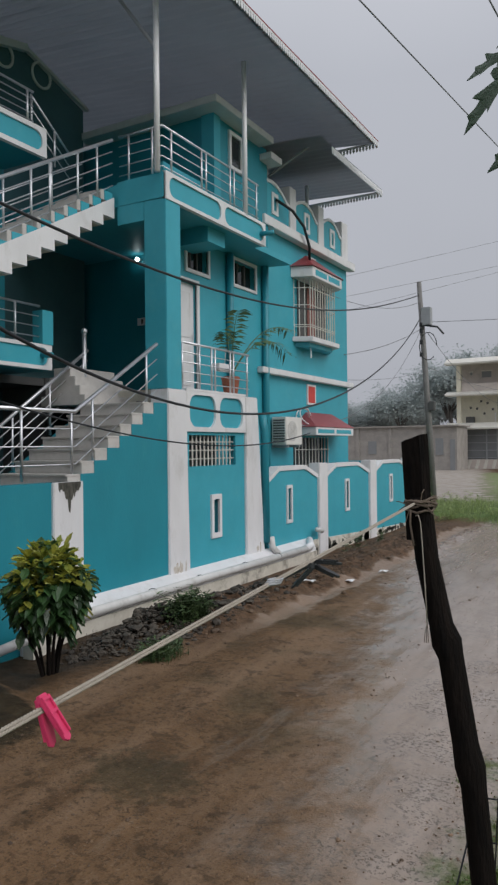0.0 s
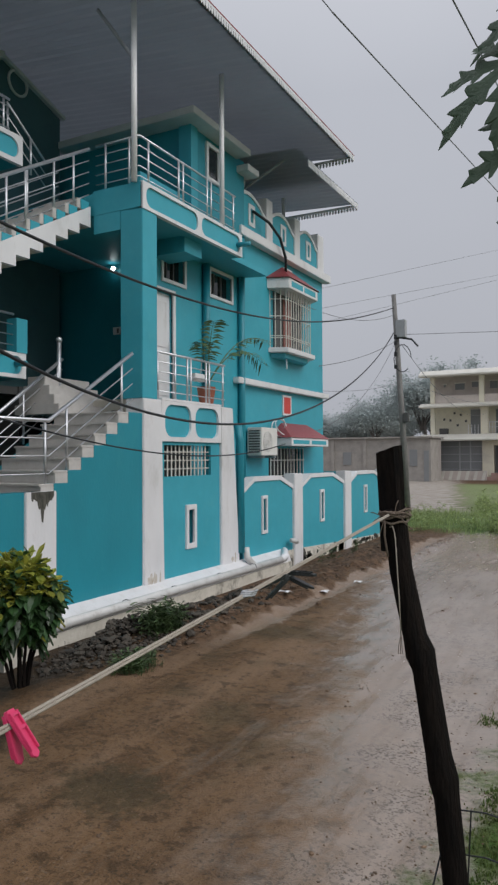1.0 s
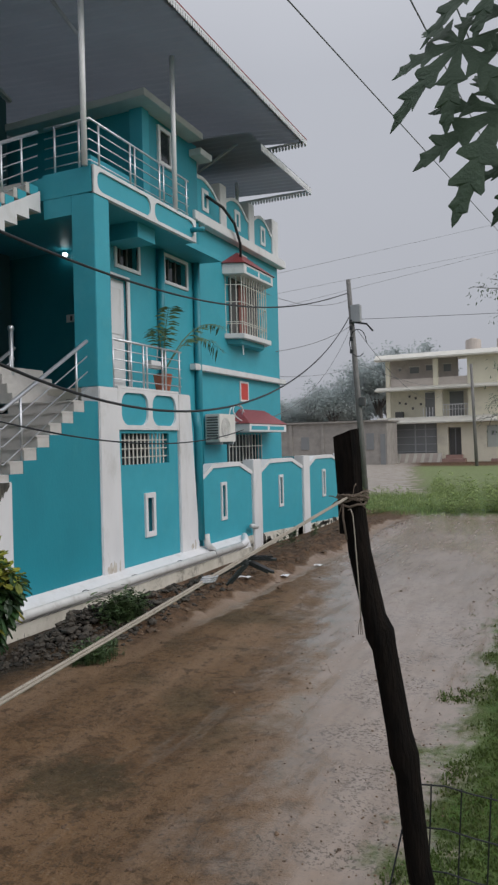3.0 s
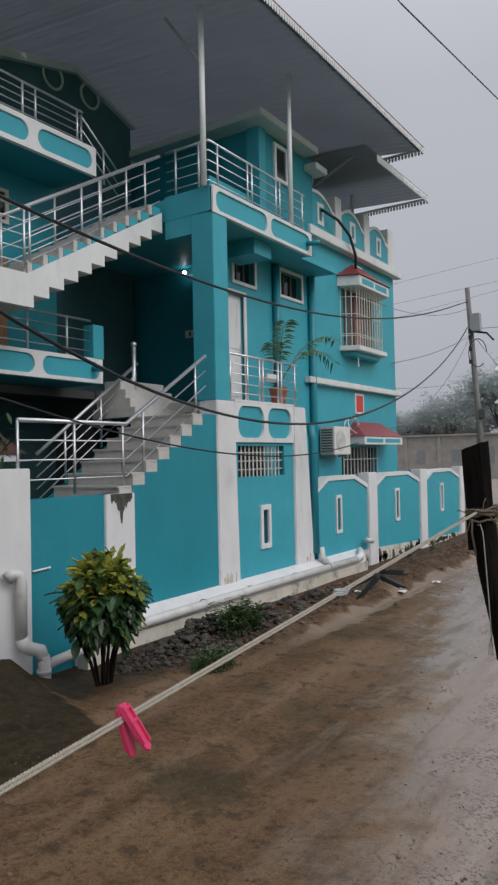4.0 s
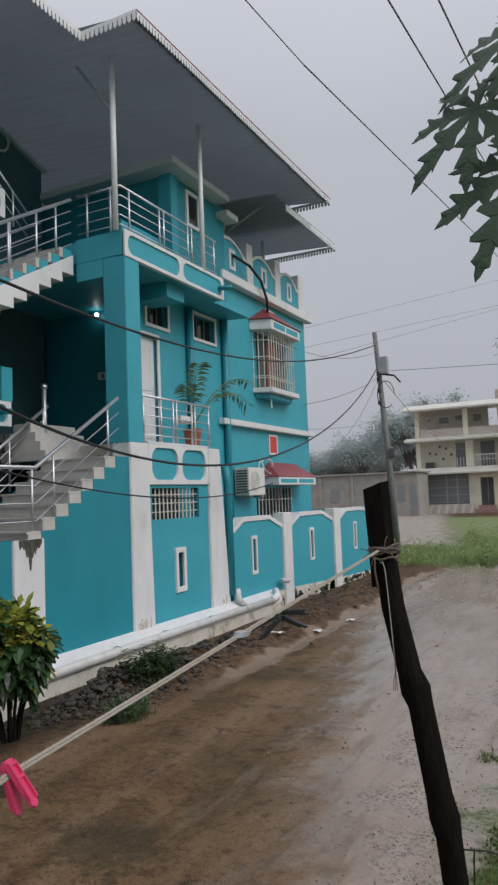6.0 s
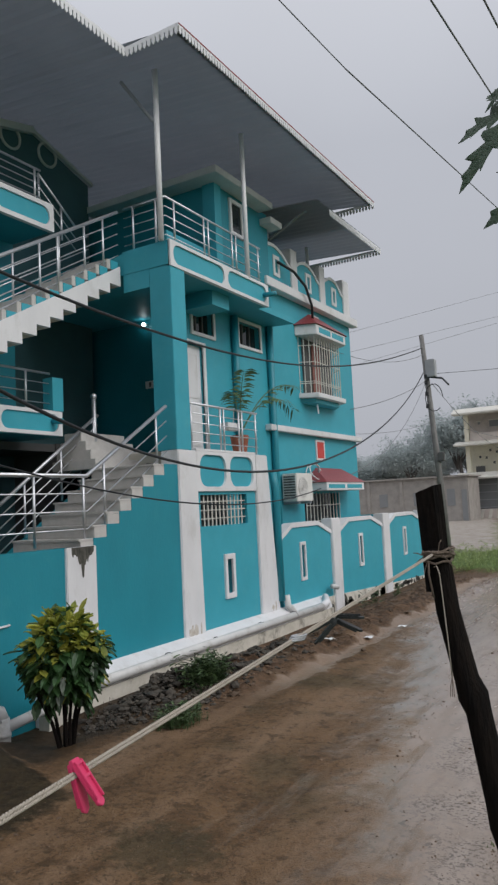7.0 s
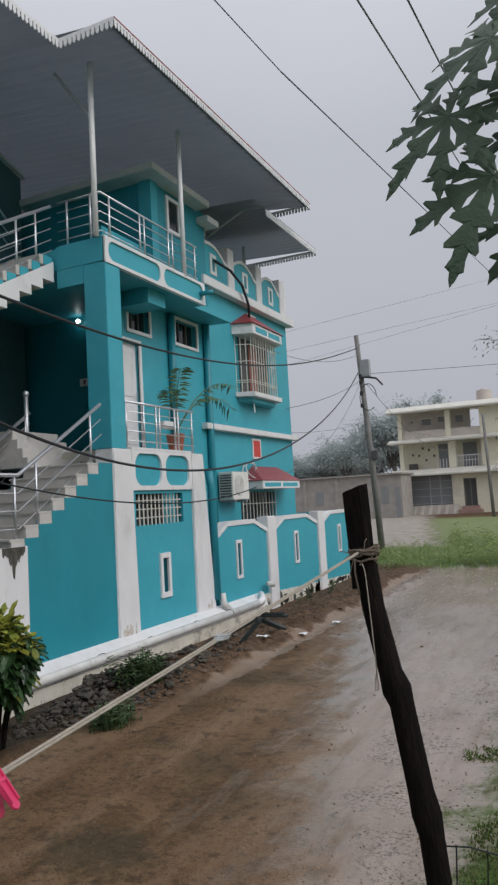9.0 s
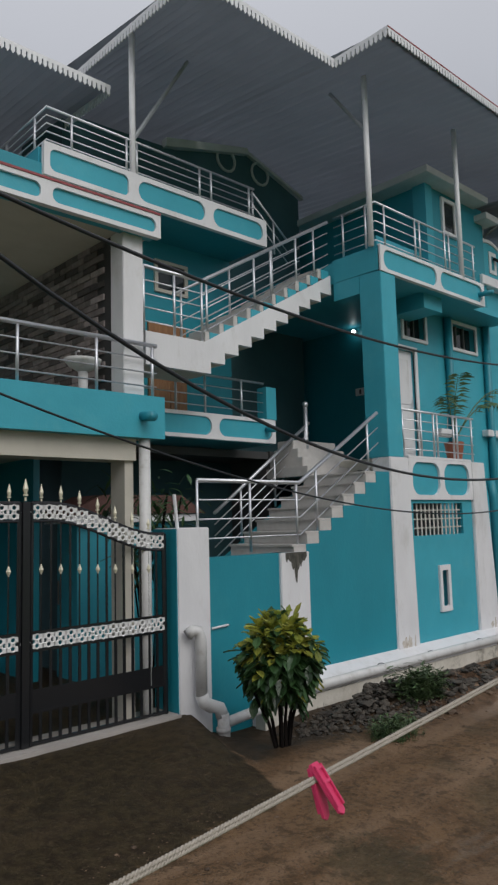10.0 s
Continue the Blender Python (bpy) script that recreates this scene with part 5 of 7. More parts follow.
part("tube", T([(W + 0.06, 16.8, 8.30), (W + 0.3, 17.2, 8.10), (W + 0.34, 17.75, 7.85), (W + 0.3, 18.15, 7.45), (W + 0.25, 18.25, 7.05)], 0.035, 8), CABLE, hose, smooth=True)

PALM = material("palm_green", (0.10, 0.17, 0.075), 0.5, second=(0.07, 0.12, 0.05), scale=6, amount=0.7)
palm = thing("potted_palm", (-7.75, 13.72, 3.4), "potted palm with drooping fronds on the balcony", "plant")
bm = bmesh.new()
bmesh.ops.create_cone(bm, cap_ends=True, segments=20, radius1=0.13, radius2=0.19, depth=0.36, matrix=Matrix.Translation((-7.72, 13.62, 3.58)))
part("pot", bm, TERRA, palm, "terracotta pot", bevel=0.012)
rp = random.Random(5)
for tip, lift in (((-7.45, 13.0, 4.5), 0.65), ((-7.4, 13.4, 5.0), 0.5), ((-7.2, 15.1, 4.85), 0.75), ((-7.15, 14.9, 4.35), 0.9),):
    base = Vector((-7.72, 13.62, 3.74))
    tip = Vector(tip)
    mid = (base + tip) / 2 + Vector((0, 0, lift))
    curve = [base * (1 - t) ** 2 + mid * 2 * t * (1 - t) + tip * t * t for t in [k / 14 for k in range(15)]]
    v, f = [], []
    for k in range(5, 15):
        p, d = curve[k], (curve[k] - curve[k - 1]).normalized()
        side = d.cross(Vector((0, 0, 1))).normalized()
        for s in (-1, 1):
            for j in range(2):
                q = p - d * 0.03 * j
                e = q + side * s * rp.uniform(0.20, 0.30) + d * 0.16 - Vector((0, 0, rp.uniform(0.08, 0.2)))
                o = len(v)
                v += [tuple(q), tuple((q + e) / 2 + d * 0.019 + Vector((0, 0, 0.03))), tuple(e), tuple((q + e) / 2 - d * 0.019 + Vector((0, 0, 0.03)))]
                f.append((o, o + 1, o + 2, o + 3))
    fr = mesh_part("frond", v, f, PALM, palm)
    part("stem", T(curve, [0.014 - 0.0008 * k for k in range(15)], 6), PALM, fr)


def blade_leaf(v, f, p, d, up, length, width, droop):
    """A pointed, folded leaf of six faces."""
    side = d.cross(up).normalized()
    nrm = side.cross(d).normalized()
    o = len(v)
    for t, w in ((0.0, 0.06), (0.3, 0.85), (0.65, 1.0), (1.0, 0.03)):
        c = p + d * (length * t) - Vector((0, 0, droop * t * t))
        for s in (-1, 0, 1):
            v.append(tuple(c + side * (s * w * width / 2) + nrm * (abs(s) * 0.18 * width)))
    for k in range(3):
        a = o + 3 * k
        f += [(a, a + 1, a + 4, a + 3), (a + 1, a + 2, a + 5, a + 4)]


# croton shrub at the wall foot
shrub = thing("croton_shrub", (-6.1, 7.15, -0.1), "rounded croton shrub with green and yellow leaves", "shrub")
rc = random.Random(11)
SB = Vector((-6.08, 7.15, -0.12))
for k in range(7):
    a = k * 0.9
    r = 0.05 + 0.06 * (k % 3)
    part("stem", T([SB + Vector((0.05 * math.cos(a), 0.05 * math.sin(a), -0.05)), SB + Vector((r * math.cos(a), r * math.sin(a), 0.35)), SB + Vector((2.2 * r * math.cos(a), 2.2 * r * math.sin(a), 0.75))], [0.022, 0.018, 0.012], 6), BARK, shrub)
leaves = {"low": ([], []), "top": ([], [])}


for k in range(1250):
    th = rc.uniform(0, 2 * math.pi)
    ph = math.acos(rc.uniform(-0.9, 1.0))
    rr = rc.uniform(0.60, 1.0) * (1 + 0.10 * math.sin(3 * th + 1.3) + 0.10 * math.sin(5 * ph + 2 * th))
    out = Vector((math.sin(ph) * math.cos(th), math.sin(ph) * math.sin(th), math.cos(ph)))
    wide = 0.39 if out.z > -0.4 else 0.34
    p = SB + Vector((0, 0, 0.98)) + Vector((out.x * wide * rr, out.y * wide * rr, out.z * 0.47 * rr))
    d = (out * 0.7 + Vector((rc.uniform(-0.9, 0.9), rc.uniform(-0.9, 0.9), rc.uniform(-0.8, 0.6)))).normalized()
    key = "top" if (out.z > 0.35 and rc.random() < 0.72) or (out.z > 0.0 and rc.random() < 0.22) or rc.random() < 0.04 else "low"
    d = (d - Vector((0, 0, 0.35))).normalized() if key == "low" else (d + Vector((0, 0, 0.10))).normalized()
    blade_leaf(*leaves[key], p, d, Vector((0.1, 0.05, 1)), rc.uniform(0.12, 0.20), rc.uniform(0.065, 0.10), rc.uniform(0.02, 0.06))
for k in range(9):
    a = k * 2.4
    p = SB + Vector((0.16 * math.cos(a), 0.16 * math.sin(a), 1.36 + 0.02 * (k % 4)))
    blade_leaf(*leaves["top"], p, Vector((0.5 * math.cos(a), 0.5 * math.sin(a), 1)).normalized(), Vector((0.3, 0.2, 1)), rc.uniform(0.16, 0.22), 0.065, 0.03)
mesh_part("foliage", *leaves["low"], LEAF, shrub, label="dark green lower leaves")
mesh_part("foliage", *leaves["top"], LEAFY, shrub, label="yellow-green top leaves")


def scatter_mesh(name, label, category, mat, items):
    """One object of many small pieces. items: functions that add to verts and faces."""
    v, f = [], []
    for add in items:
        add(v, f)
    ob = mesh_part(name, v, f, mat)
    return tagged(ob, label, category, kind="stuff")


def rock(p, r, seed):
    rr = random.Random(seed)
    ico = [(0, 0, 1)] + [(0.9 * math.cos(a), 0.9 * math.sin(a), 0.35) for a in [1.2566 * k for k in range(5)]] + [(0.8 * math.cos(a), 0.8 * math.sin(a), -0.4) for a in [1.2566 * k + 0.6 for k in range(5)]]
    fc = [(0, k, k % 5 + 1) for k in range(1, 6)] + [(k, k + 5, k % 5 + 1) for k in range(1, 6)] + [(k + 5, k % 5 + 6, k % 5 + 1) for k in range(1, 6)]
    sc = Vector((rr.uniform(0.7, 1.3), rr.uniform(0.7, 1.3), rr.uniform(0.45, 0.8)))
    rot = rr.uniform(0, 6.28)

    def add(v, f):
        o = len(v)
        for c in ico:
            j = rr.uniform(0.75, 1.2) * r
            x, y = c[0] * sc.x, c[1] * sc.y
            v.append((p[0] + j * (x * math.cos(rot) - y * math.sin(rot)), p[1] + j * (x * math.sin(rot) + y * math.cos(rot)), p[2] + j * c[2] * sc.z))
        f.extend(tuple(o + i for i in t) for t in fc)
    return add


rk = random.Random(21)
items = []
for k in range(2000):
    y = rk.triangular(7.7, 13.0, 8.6)
    x = rk.triangular(-7.05, -5.3, -6.3)
    r = rk.uniform(0.014, 0.042) if rk.random() < 0.9 else rk.uniform(0.05, 0.09)
    heap = 0.16 * math.exp(-((x + 6.35) / 0.4) ** 2 - ((y - 9.3) / 0.9) ** 2)
    items.append(rock((x, y, ground_height(x, y) + r * 0.2 + heap * rk.random()), r, k))
scatter_mesh("rubble", "dark wet rubble stones along the wall foot", "stones", STONE, items)
items = []
for k in range(2600):
    y = rk.uniform(9.0, 22.5)
    x = rk.triangular(-7.0, -4.7, -5.9)
    if abs(x + 5.02 + 0.3 * smooth(16, 22, y)) < 0.2:
        continue
    r = rk.uniform(0.008, 0.028) if rk.random() < 0.97 else rk.uniform(0.04, 0.075)
    items.append(rock((x, y, ground_height(x, y) + r * 0.15), r, 1000 + k))
for k in range(5200):
    y = 3.4 + 18.0 * rk.random() ** 1.8
    x = rk.uniform(-5.2, -2.6) if k % 3 else rk.triangular(-2.4, -1.0, -1.4)
    r = rk.uniform(0.003, 0.010) if rk.random() < 0.97 else rk.uniform(0.012, 0.026)
    items.append(rock((x, y, ground_height(x, y) + r * 0.1), r, 3000 + k))
scatter_mesh("clods", "loose wet brown clods and pebbles on the lane", "clods", CLOD, items)
for x, y, s in ((-5.45, 12.35, 0.09), (-5.1, 13.2, 0.08), (-4.9, 14.4, 0.07)):
    ob = thing("litter", (x, y, ground_height(x, y)), "scrap of pale plastic litter on the mud", "litter", "litter on the lane")
    bm = bmesh.new()
    bmesh.ops.create_grid(bm, x_segments=6, y_segments=5, size=s, matrix=Matrix.Translation((x, y, ground_height(x, y) + 0.04)))
    for vv in bm.verts:
        vv.co.z += 0.03 * noise.noise(vv.co * 14)
    bmesh.ops.solidify(bm, geom=bm.faces[:], thickness=0.004)
    part("scrap", bm, WPIPE, ob)


def tuft(x, y, n, h, spread, seed):
    rr = random.Random(seed)

    def add(v, f):
        for _ in range(n):
            a, q = rr.uniform(0, 6.28), rr.uniform(0, spread)
            bx, by = x + q * math.cos(a), y + q * math.sin(a)
            bz = ground_height(bx, by) - 0.01
            hh, lean, b = h * rr.uniform(0.5, 1.2), rr.uniform(0.1, 0.7), rr.uniform(0, 6.28)
            w = 0.004 + 0.006 * rr.random() + h * 0.01
            o = len(v)
            cx, cy = math.cos(b), math.sin(b)
            v += [(bx - w * cy, by + w * cx, bz), (bx + w * cy, by - w * cx, bz),
                  (bx + hh * lean * 0.4 * cx + w * 0.7 * cy, by + hh * lean * 0.4 * cy - w * 0.7 * cx, bz + hh * 0.6),
                  (bx + hh * lean * 0.4 * cx - w * 0.7 * cy, by + hh * lean * 0.4 * cy + w * 0.7 * cx, bz + hh * 0.6),
                  (bx + hh * lean * cx, by + hh * lean * cy, bz + hh)]
            f += [(o, o + 1, o + 2, o + 3), (o + 3, o + 2, o + 4)]
    return add


rg = random.Random(31)
items = []
while len(items) < 13000:
    x, y = rg.uniform(-1.7, 1.3), 3.7 + 11.0 * rg.random() ** 1.5
    edge = x - (-1.22 + 0.5 * noise.noise(Vector((x * 1.6, y * 1.6, 4))))
    if edge > 0 or (edge > -0.7 and rg.random() < 0.06 and noise.noise(Vector((x * 3, y * 3, 9))) > 0.15):
        items.append(tuft(x, y, 10, rg.uniform(0.018, 0.042), 0.09, len(items)))
scatter_mesh("verge_grass", "short wet green grass on the verge", "grass", GRASS, items)


def weed(x, y, h, seed):
    rr = random.Random(seed)

    def add(v, f):
        z0 = ground_height(x, y)
        for _ in range(16):
            t = rr.uniform(0.02, 1.0)
            a = rr.uniform(0, 6.28)
            p = Vector((x + rr.uniform(-0.12, 0.12) * h, y + rr.uniform(-0.12, 0.12) * h, z0 + h * t * 0.9))
            d = Vector((math.cos(a), math.sin(a), rr.uniform(0.0, 0.9))).normalized()
            blade_leaf(v, f, p, d, Vector((0, 0.1, 1)), h * rr.uniform(0.18, 0.34), h * rr.uniform(0.05, 0.12), 0.05 * h)
        o = len(v)
        v.extend([(x - 0.004, y, z0), (x + 0.004, y, z0), (x + 0.003, y, z0 + h * 0.9)])
        f.append((o, o + 1, o + 2))
    return add


items = []
while len(items) < 2300:
    x, y = rg.uniform(-10.0, 4.0), 23.0 + 14.0 * rg.random() ** 1.6
    if y + 0.25 * x > 22.9 + 0.5 * noise.noise(Vector((x, y, 2))) and not (y > 31 and x + 0.22 * y < 1.0):
        items.append(weed(x, y, rg.uniform(0.22, 0.65) * (0.35 + 1.6 * max(0.0, noise.noise(Vector((x * 0.55, y * 0.55, 8)))) + (0.9 if rg.random() < 0.05 else 0)), len(items)))
for k in range(1600):
    x, y = rg.uniform(-11, 9), rg.uniform(23.0, 34.0)
    if y + 0.25 * x > 22.8 and not (y > 31 and x + 0.22 * y < 1.0):
        items.append(tuft(x, y, 7, rg.uniform(0.10, 0.24), 0.25, 9000 + k))
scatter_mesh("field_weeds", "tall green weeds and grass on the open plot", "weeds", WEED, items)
items = []
for cx, cy, n in ((-5.88, 9.5, 110), (-5.32, 8.1, 120), (-6.7, 17.6, 10), (-6.8, 19.5, 8)):
    for k in range(n):
        x, y = cx + rg.gauss(0, 0.11), cy + rg.gauss(0, 0.16)
        items.append(weed(x, y, rg.uniform(0.16, 0.42) if cy > 9 else rg.uniform(0.10, 0.24), 500 + len(items)))
scatter_mesh("wall_foot_weeds", "dark weeds growing in the rubble", "weeds", DARKWEED, items)

net = thing("wire_netting", (-6.02, 7.26, -0.08), "thin rusty wire netting standing beside the shrub", "netting")
NA, NB = Vector((-6.02, 7.26, -0.12)), Vector((-5.76, 7.69, -0.12))
for k in range(8):
    q = NA.lerp(NB, k / 7)
    part("wire", T([q, q + Vector((0.01 * math.sin(k), 0, 0.40 + 0.12 * math.sin(1.7 * k)))], 0.0026, 5), RUST, net)
for k in range(5):
    part("wire", T([NA.lerp(NB, j / 6) + Vector((0, 0, 0.06 + 0.08 * k + 0.008 * math.sin(2.1 * j + k))) for j in range(7)], 0.0024, 5), RUST, net)

# ---- crooked post, fence and clothes line ----
post = thing("fence_post", (-0.93, 4.5, 0.0), "crooked black wet wooden fence post", "post")
pts = [(-0.84, 4.5, -0.1), (-0.97, 4.5, 0.61), (-1.005, 4.5, 0.98), (-1.017, 4.5, 1.06), (-1.035, 4.5, 1.15), (-1.09, 4.5, 1.50), (-1.105, 4.5, 1.56), (-1.13, 4.5, 1.63), (-1.185, 4.5, 1.90), (-1.205, 4.5, 2.10), (-1.215, 4.5, 2.16)]
rad = [0.055, 0.052, 0.052, 0.060, 0.052, 0.050, 0.060, 0.050, 0.050, 0.050, 0.046]
bm = bmesh.new()
path(bm, pts, rad, 14)
for vv in bm.verts:
    vv.co += 0.006 * noise.noise_vector(vv.co * 9)
part("trunk", bm, BARK, post, smooth=True)
bm = bmesh.new()
prism(bm, [(-1.268, 4.47), (-1.185, 4.455), (-1.16, 4.49), (-1.20, 4.52), (-1.262, 4.51)], "z", 1.98, 2.40)
for vv in bm.verts:
    vv.co.x -= 0.05 * (vv.co.z - 2.1)
    if vv.co.z > 2.3:
        vv.co.z += 0.35 * (vv.co.x + 1.23) + 0.01
bmesh.ops.subdivide_edges(bm, edges=bm.edges[:], cuts=3, use_grid_fill=True)
for vv in bm.verts:
    vv.co += 0.004 * noise.noise_vector(vv.co * 25)
part("split_top", bm, BARK, post, "split bark slab at the top")
for k, dz in enumerate((0.0, 0.009, 0.017, 0.028, 0.036, 0.022)):
    ring = [(-1.207 + (0.057 + 0.002 * k) * math.cos(a), 4.49 + (0.057 + 0.002 * k) * math.sin(a), 2.112 + dz + 0.011 * math.sin(a + 1.9 * k) + 0.004 * math.sin(5 * a + k)) for a in [2 * math.pi * j / 20 for j in range(21)]]
    part("binding", T(ring, 0.0048, 6), TWINE, post, "rope binding", smooth=True)
part("loose_end", T([(-1.21, 4.425, 2.085), (-1.197, 4.42, 2.09), (-1.188, 4.42, 2.06), (-1.185, 4.425, 2.0), (-1.175, 4.43, 1.8), (-1.168, 4.43, 1.64)], 0.0026, 6), ROPE, post, smooth=True)
for dx in (-0.012, -0.003, 0.005):
    part("frayed_end", T([(-1.168, 4.43, 1.645), (-1.168 + dx * 0.7, 4.428, 1.61), (-1.168 + dx, 4.428, 1.565)], 0.0016, 5), TWINE, post)
for dx, dz in ((-0.09, 0.012), (-0.085, -0.02), (0.085, 0.02), (0.08, -0.03), (-0.05, -0.05), (0.03, 0.05)):
    part("frayed_end", T([(-1.207 + 0.5 * dx, 4.435, 2.13), (-1.207 + 0.8 * dx, 4.43, 2.13 + dz), (-1.207 + dx, 4.44, 2.125 + 1.4 * dz)], 0.0022, 5), TWINE, post)
part("loose_end", T([(-1.232, 4.43, 2.11), (-1.236, 4.435, 2.05), (-1.222, 4.435, 1.96)], 0.0045, 6), TWINE, post, smooth=True)

fence = thing("wire_fence", (-0.6, 4.55, 0.0), "rusty square mesh wire fence", "fence")
for k in range(16):
    x = -0.95 + 0.115 * k
    part("wire", T([(x - 0.02, 4.56, 0.0), (x + 0.03 + 0.01 * math.sin(k), 4.56, 0.93)], 0.0035, 5), CABLE, fence)
for z in (0.2, 0.38, 0.56, 0.74, 0.92):
    part("wire", T([(-0.98 + 0.115 * k, 4.555, z + 0.012 * math.sin(k * 1.7)) for k in range(17)], 0.0035, 5), CABLE, fence)
part("wire", T([(-1.0, 4.52, 0.9), (-1.14, 4.3, 0.2)], 0.004, 5), CABLE, fence)

K, C = Vector((-1.217, 4.5, 2.141)), Vector((-1.111, 2.268, 1.992))
dirn = (C - K).normalized()
E2 = C + dirn * 1.9
line = thing("clothes_line", K, "doubled dirty white rope stretched as a clothes line", "rope")


def strand(offset, phase):
    """One yarn of a twisted cord that lies above or below the line."""
    pts, n = [], 2200
    side = dirn.cross(Vector((0, 0, 1))).normalized()
    up = side.cross(dirn)
    for k in range(n):
        t = k / (n - 1)
        gap = 0.0023
        a = phase + t * 340 * 2 * math.pi
        pts.append(K.lerp(E2, t) + up * (offset * gap + 0.0014 * math.sin(a)) + side * (0.0014 * math.cos(a) + offset * gap * 0.4))
    return pts


for offset in (1, -1):
    for phase in (0.0, math.pi):
        part("strand", T(strand(offset, phase), 0.0021, 5), ROPE, line, smooth=True)
linepost = thing("line_post", (E2.x, E2.y, 0.0), "wooden post that holds the clothes line", "post")
part("trunk", T([(E2.x, E2.y, -0.1), (E2.x - 0.02, E2.y, 2.1)], [0.05, 0.04], 10), BARK, linepost, smooth=True)


def peg(at, mat, label, turn, lean, size, name="clothes_peg"):
    """A plastic peg of two hinged jaws with a wire spring, hanging over the rope."""
    ob = thing(name, at, label, "clothes peg", "pegs on the line")
    m = Matrix.Translation(at) @ Euler((radians(lean), 0, radians(turn))).to_matrix().to_4x4() @ Matrix.Scale(size, 4)
    for s, ang in ((1, 11), (-1, -11)):
        bm = bmesh.new()
        prof = [(-0.011, 0.020), (0.011, 0.020), (0.0135, 0.008), (0.013, -0.045), (0.010, -0.070), (0.0, -0.076), (-0.010, -0.070), (-0.013, -0.045), (-0.0135, 0.008)]
        prism(bm, prof, "y", s * 0.0015, s * 0.0075)
        for u in (-0.010, 0.010):
            box(bm, u - 0.002, u + 0.002, s * 0.0075, s * 0.0125, -0.062, 0.014)
        box(bm, -0.010, 0.010, s * 0.0075, s * 0.012, -0.020, -0.014)
        box(bm, -0.010, 0.010, s * 0.0075, s * 0.012, 0.006, 0.012)
        bmesh.ops.transform(bm, matrix=m @ Matrix.Rotation(radians(ang), 4, "X"), verts=bm.verts)
        part("jaw", bm, mat, ob, bevel=0.0008 * size)
    bm = bmesh.new()
    path(bm, [m @ Vector((-0.012 + 0.001 * k, 0.006 * math.cos(k * 1.3), 0.004 + 0.006 * math.sin(k * 1.3))) for k in range(25)], 0.0011 * size, 5)
    part("spring", bm, STEEL, ob)
    return ob


peg(C + Vector((0, 0, 0.004)), PINK, "pink plastic clothes peg on the rope", -78, 26, 0.82)
peg(K.lerp(C, 0.52) + Vector((0, 0, -0.015)), DARKCLIP, "black plastic clothes peg on the rope", -82, 78, 1.0)
peg(K.lerp(C, 0.545) + Vector((0, 0, -0.015)), DARKCLIP, "black plastic clothes peg on the rope", -60, -55, 0.95)
for k in range(3):
    part("knot", T([K.lerp(C, 0.645) + Vector((0.011 * math.cos(a), 0.034 * math.sin(a) + 0.006 * k, 0.004 * k - 0.004 - 0.08 * 0.034 * math.sin(a))) for a in [2 * math.pi * j / 16 for j in range(17)]], 0.0028, 5), GREYBOX, line, "pale knot in the rope", smooth=True)

# ---- overhead cables ----
PX, PY = -8.84, 30.0
street = thing("utility_pole", (PX + 0.2, PY, 0.0), "weathered utility pole with a meter box and cables", "pole")
part("shaft", T([(PX + 0.52, PY, -0.3), (PX + 0.30, PY, 4.0), (PX, PY, 8.93)], [0.13, 0.12, 0.09], 12), POLEW, street, smooth=True)
part("meter_box", B((PX + 0.12, PX + 0.50, PY - 0.2, PY + 0.12, 7.15, 7.86)), GREYBOX, street, "grey box", bevel=0.02)
part("bracket", T([(PX + 0.05, PY - 0.1, 7.2), (PX + 0.75, PY - 0.1, 7.05), (PX + 1.0, PY - 0.1, 6.75)], 0.04, 6), CABLE, street)
part("lamp_head", B((PX + 0.36, PX + 0.60, PY - 0.15, PY + 0.1, 3.75, 4.12)), DULL, street, bevel=0.03)
for z in (7.1, 6.85, 6.4, 5.9):
    part("insulator", T([(PX + 0.12, PY - 0.18, z), (PX + 0.12, PY - 0.18, z + 0.16)], 0.07, 8), CABLE, street)
part("loop", T([(PX + 0.4 + 0.35 * math.cos(a), PY - 0.2, 6.3 + 0.55 * math.sin(a)) for a in [0.45 * k for k in range(13)]], 0.018, 6), CABLE, street)


def cable(name, pts, r, label="black overhead cable to the pole", mat=CABLE):
    ob = thing(name, pts[0], label, "cable", "overhead cables")
    part("wire", T(pts, r, 6), mat, ob, smooth=True)


def sagged(known, deg, ax, ay, y0, y1, n=50):
    """Points over the line from (ax, ay) to the pole, at heights through the known (y, z)."""
    co = np.polyfit([k[0] for k in known], [k[1] for k in known], deg)
    ys = [y0 + (y1 - y0) * i / (n - 1) for i in range(n)]
    return [(ax + (PX - ax) * (y - ay) / (PY - ay), y, float(np.polyval(co, y))) for y in ys]


cable("overhead_cable", sagged([(3.7, 4.88), (5.4, 4.79), (7.6, 4.71), (9.6, 4.77), (12.9, 5.0), (18.1, 5.75), (28.5, 8.02), (30, 8.4)], 3, -5.5, 4.0, 1.0, 29.9), 0.019)
cable("overhead_cable", sagged([(3.7, 4.39), (5.1, 3.89), (7.1, 3.31), (9.5, 3.03), (12.8, 2.98), (16.2, 3.30), (21.7, 4.46), (29.0, 6.96)], 4, -5.5, 4.0, 2.4, 29.9), 0.021)
cable("overhead_cable", sagged([(3.9, 3.43), (4.8, 3.31), (5.8, 3.03), (8.1, 2.66), (11.0, 2.42), (14.5, 2.5), (17, 2.75)], 3, -6.0, 4.0, 2.6, 16.5), 0.012)


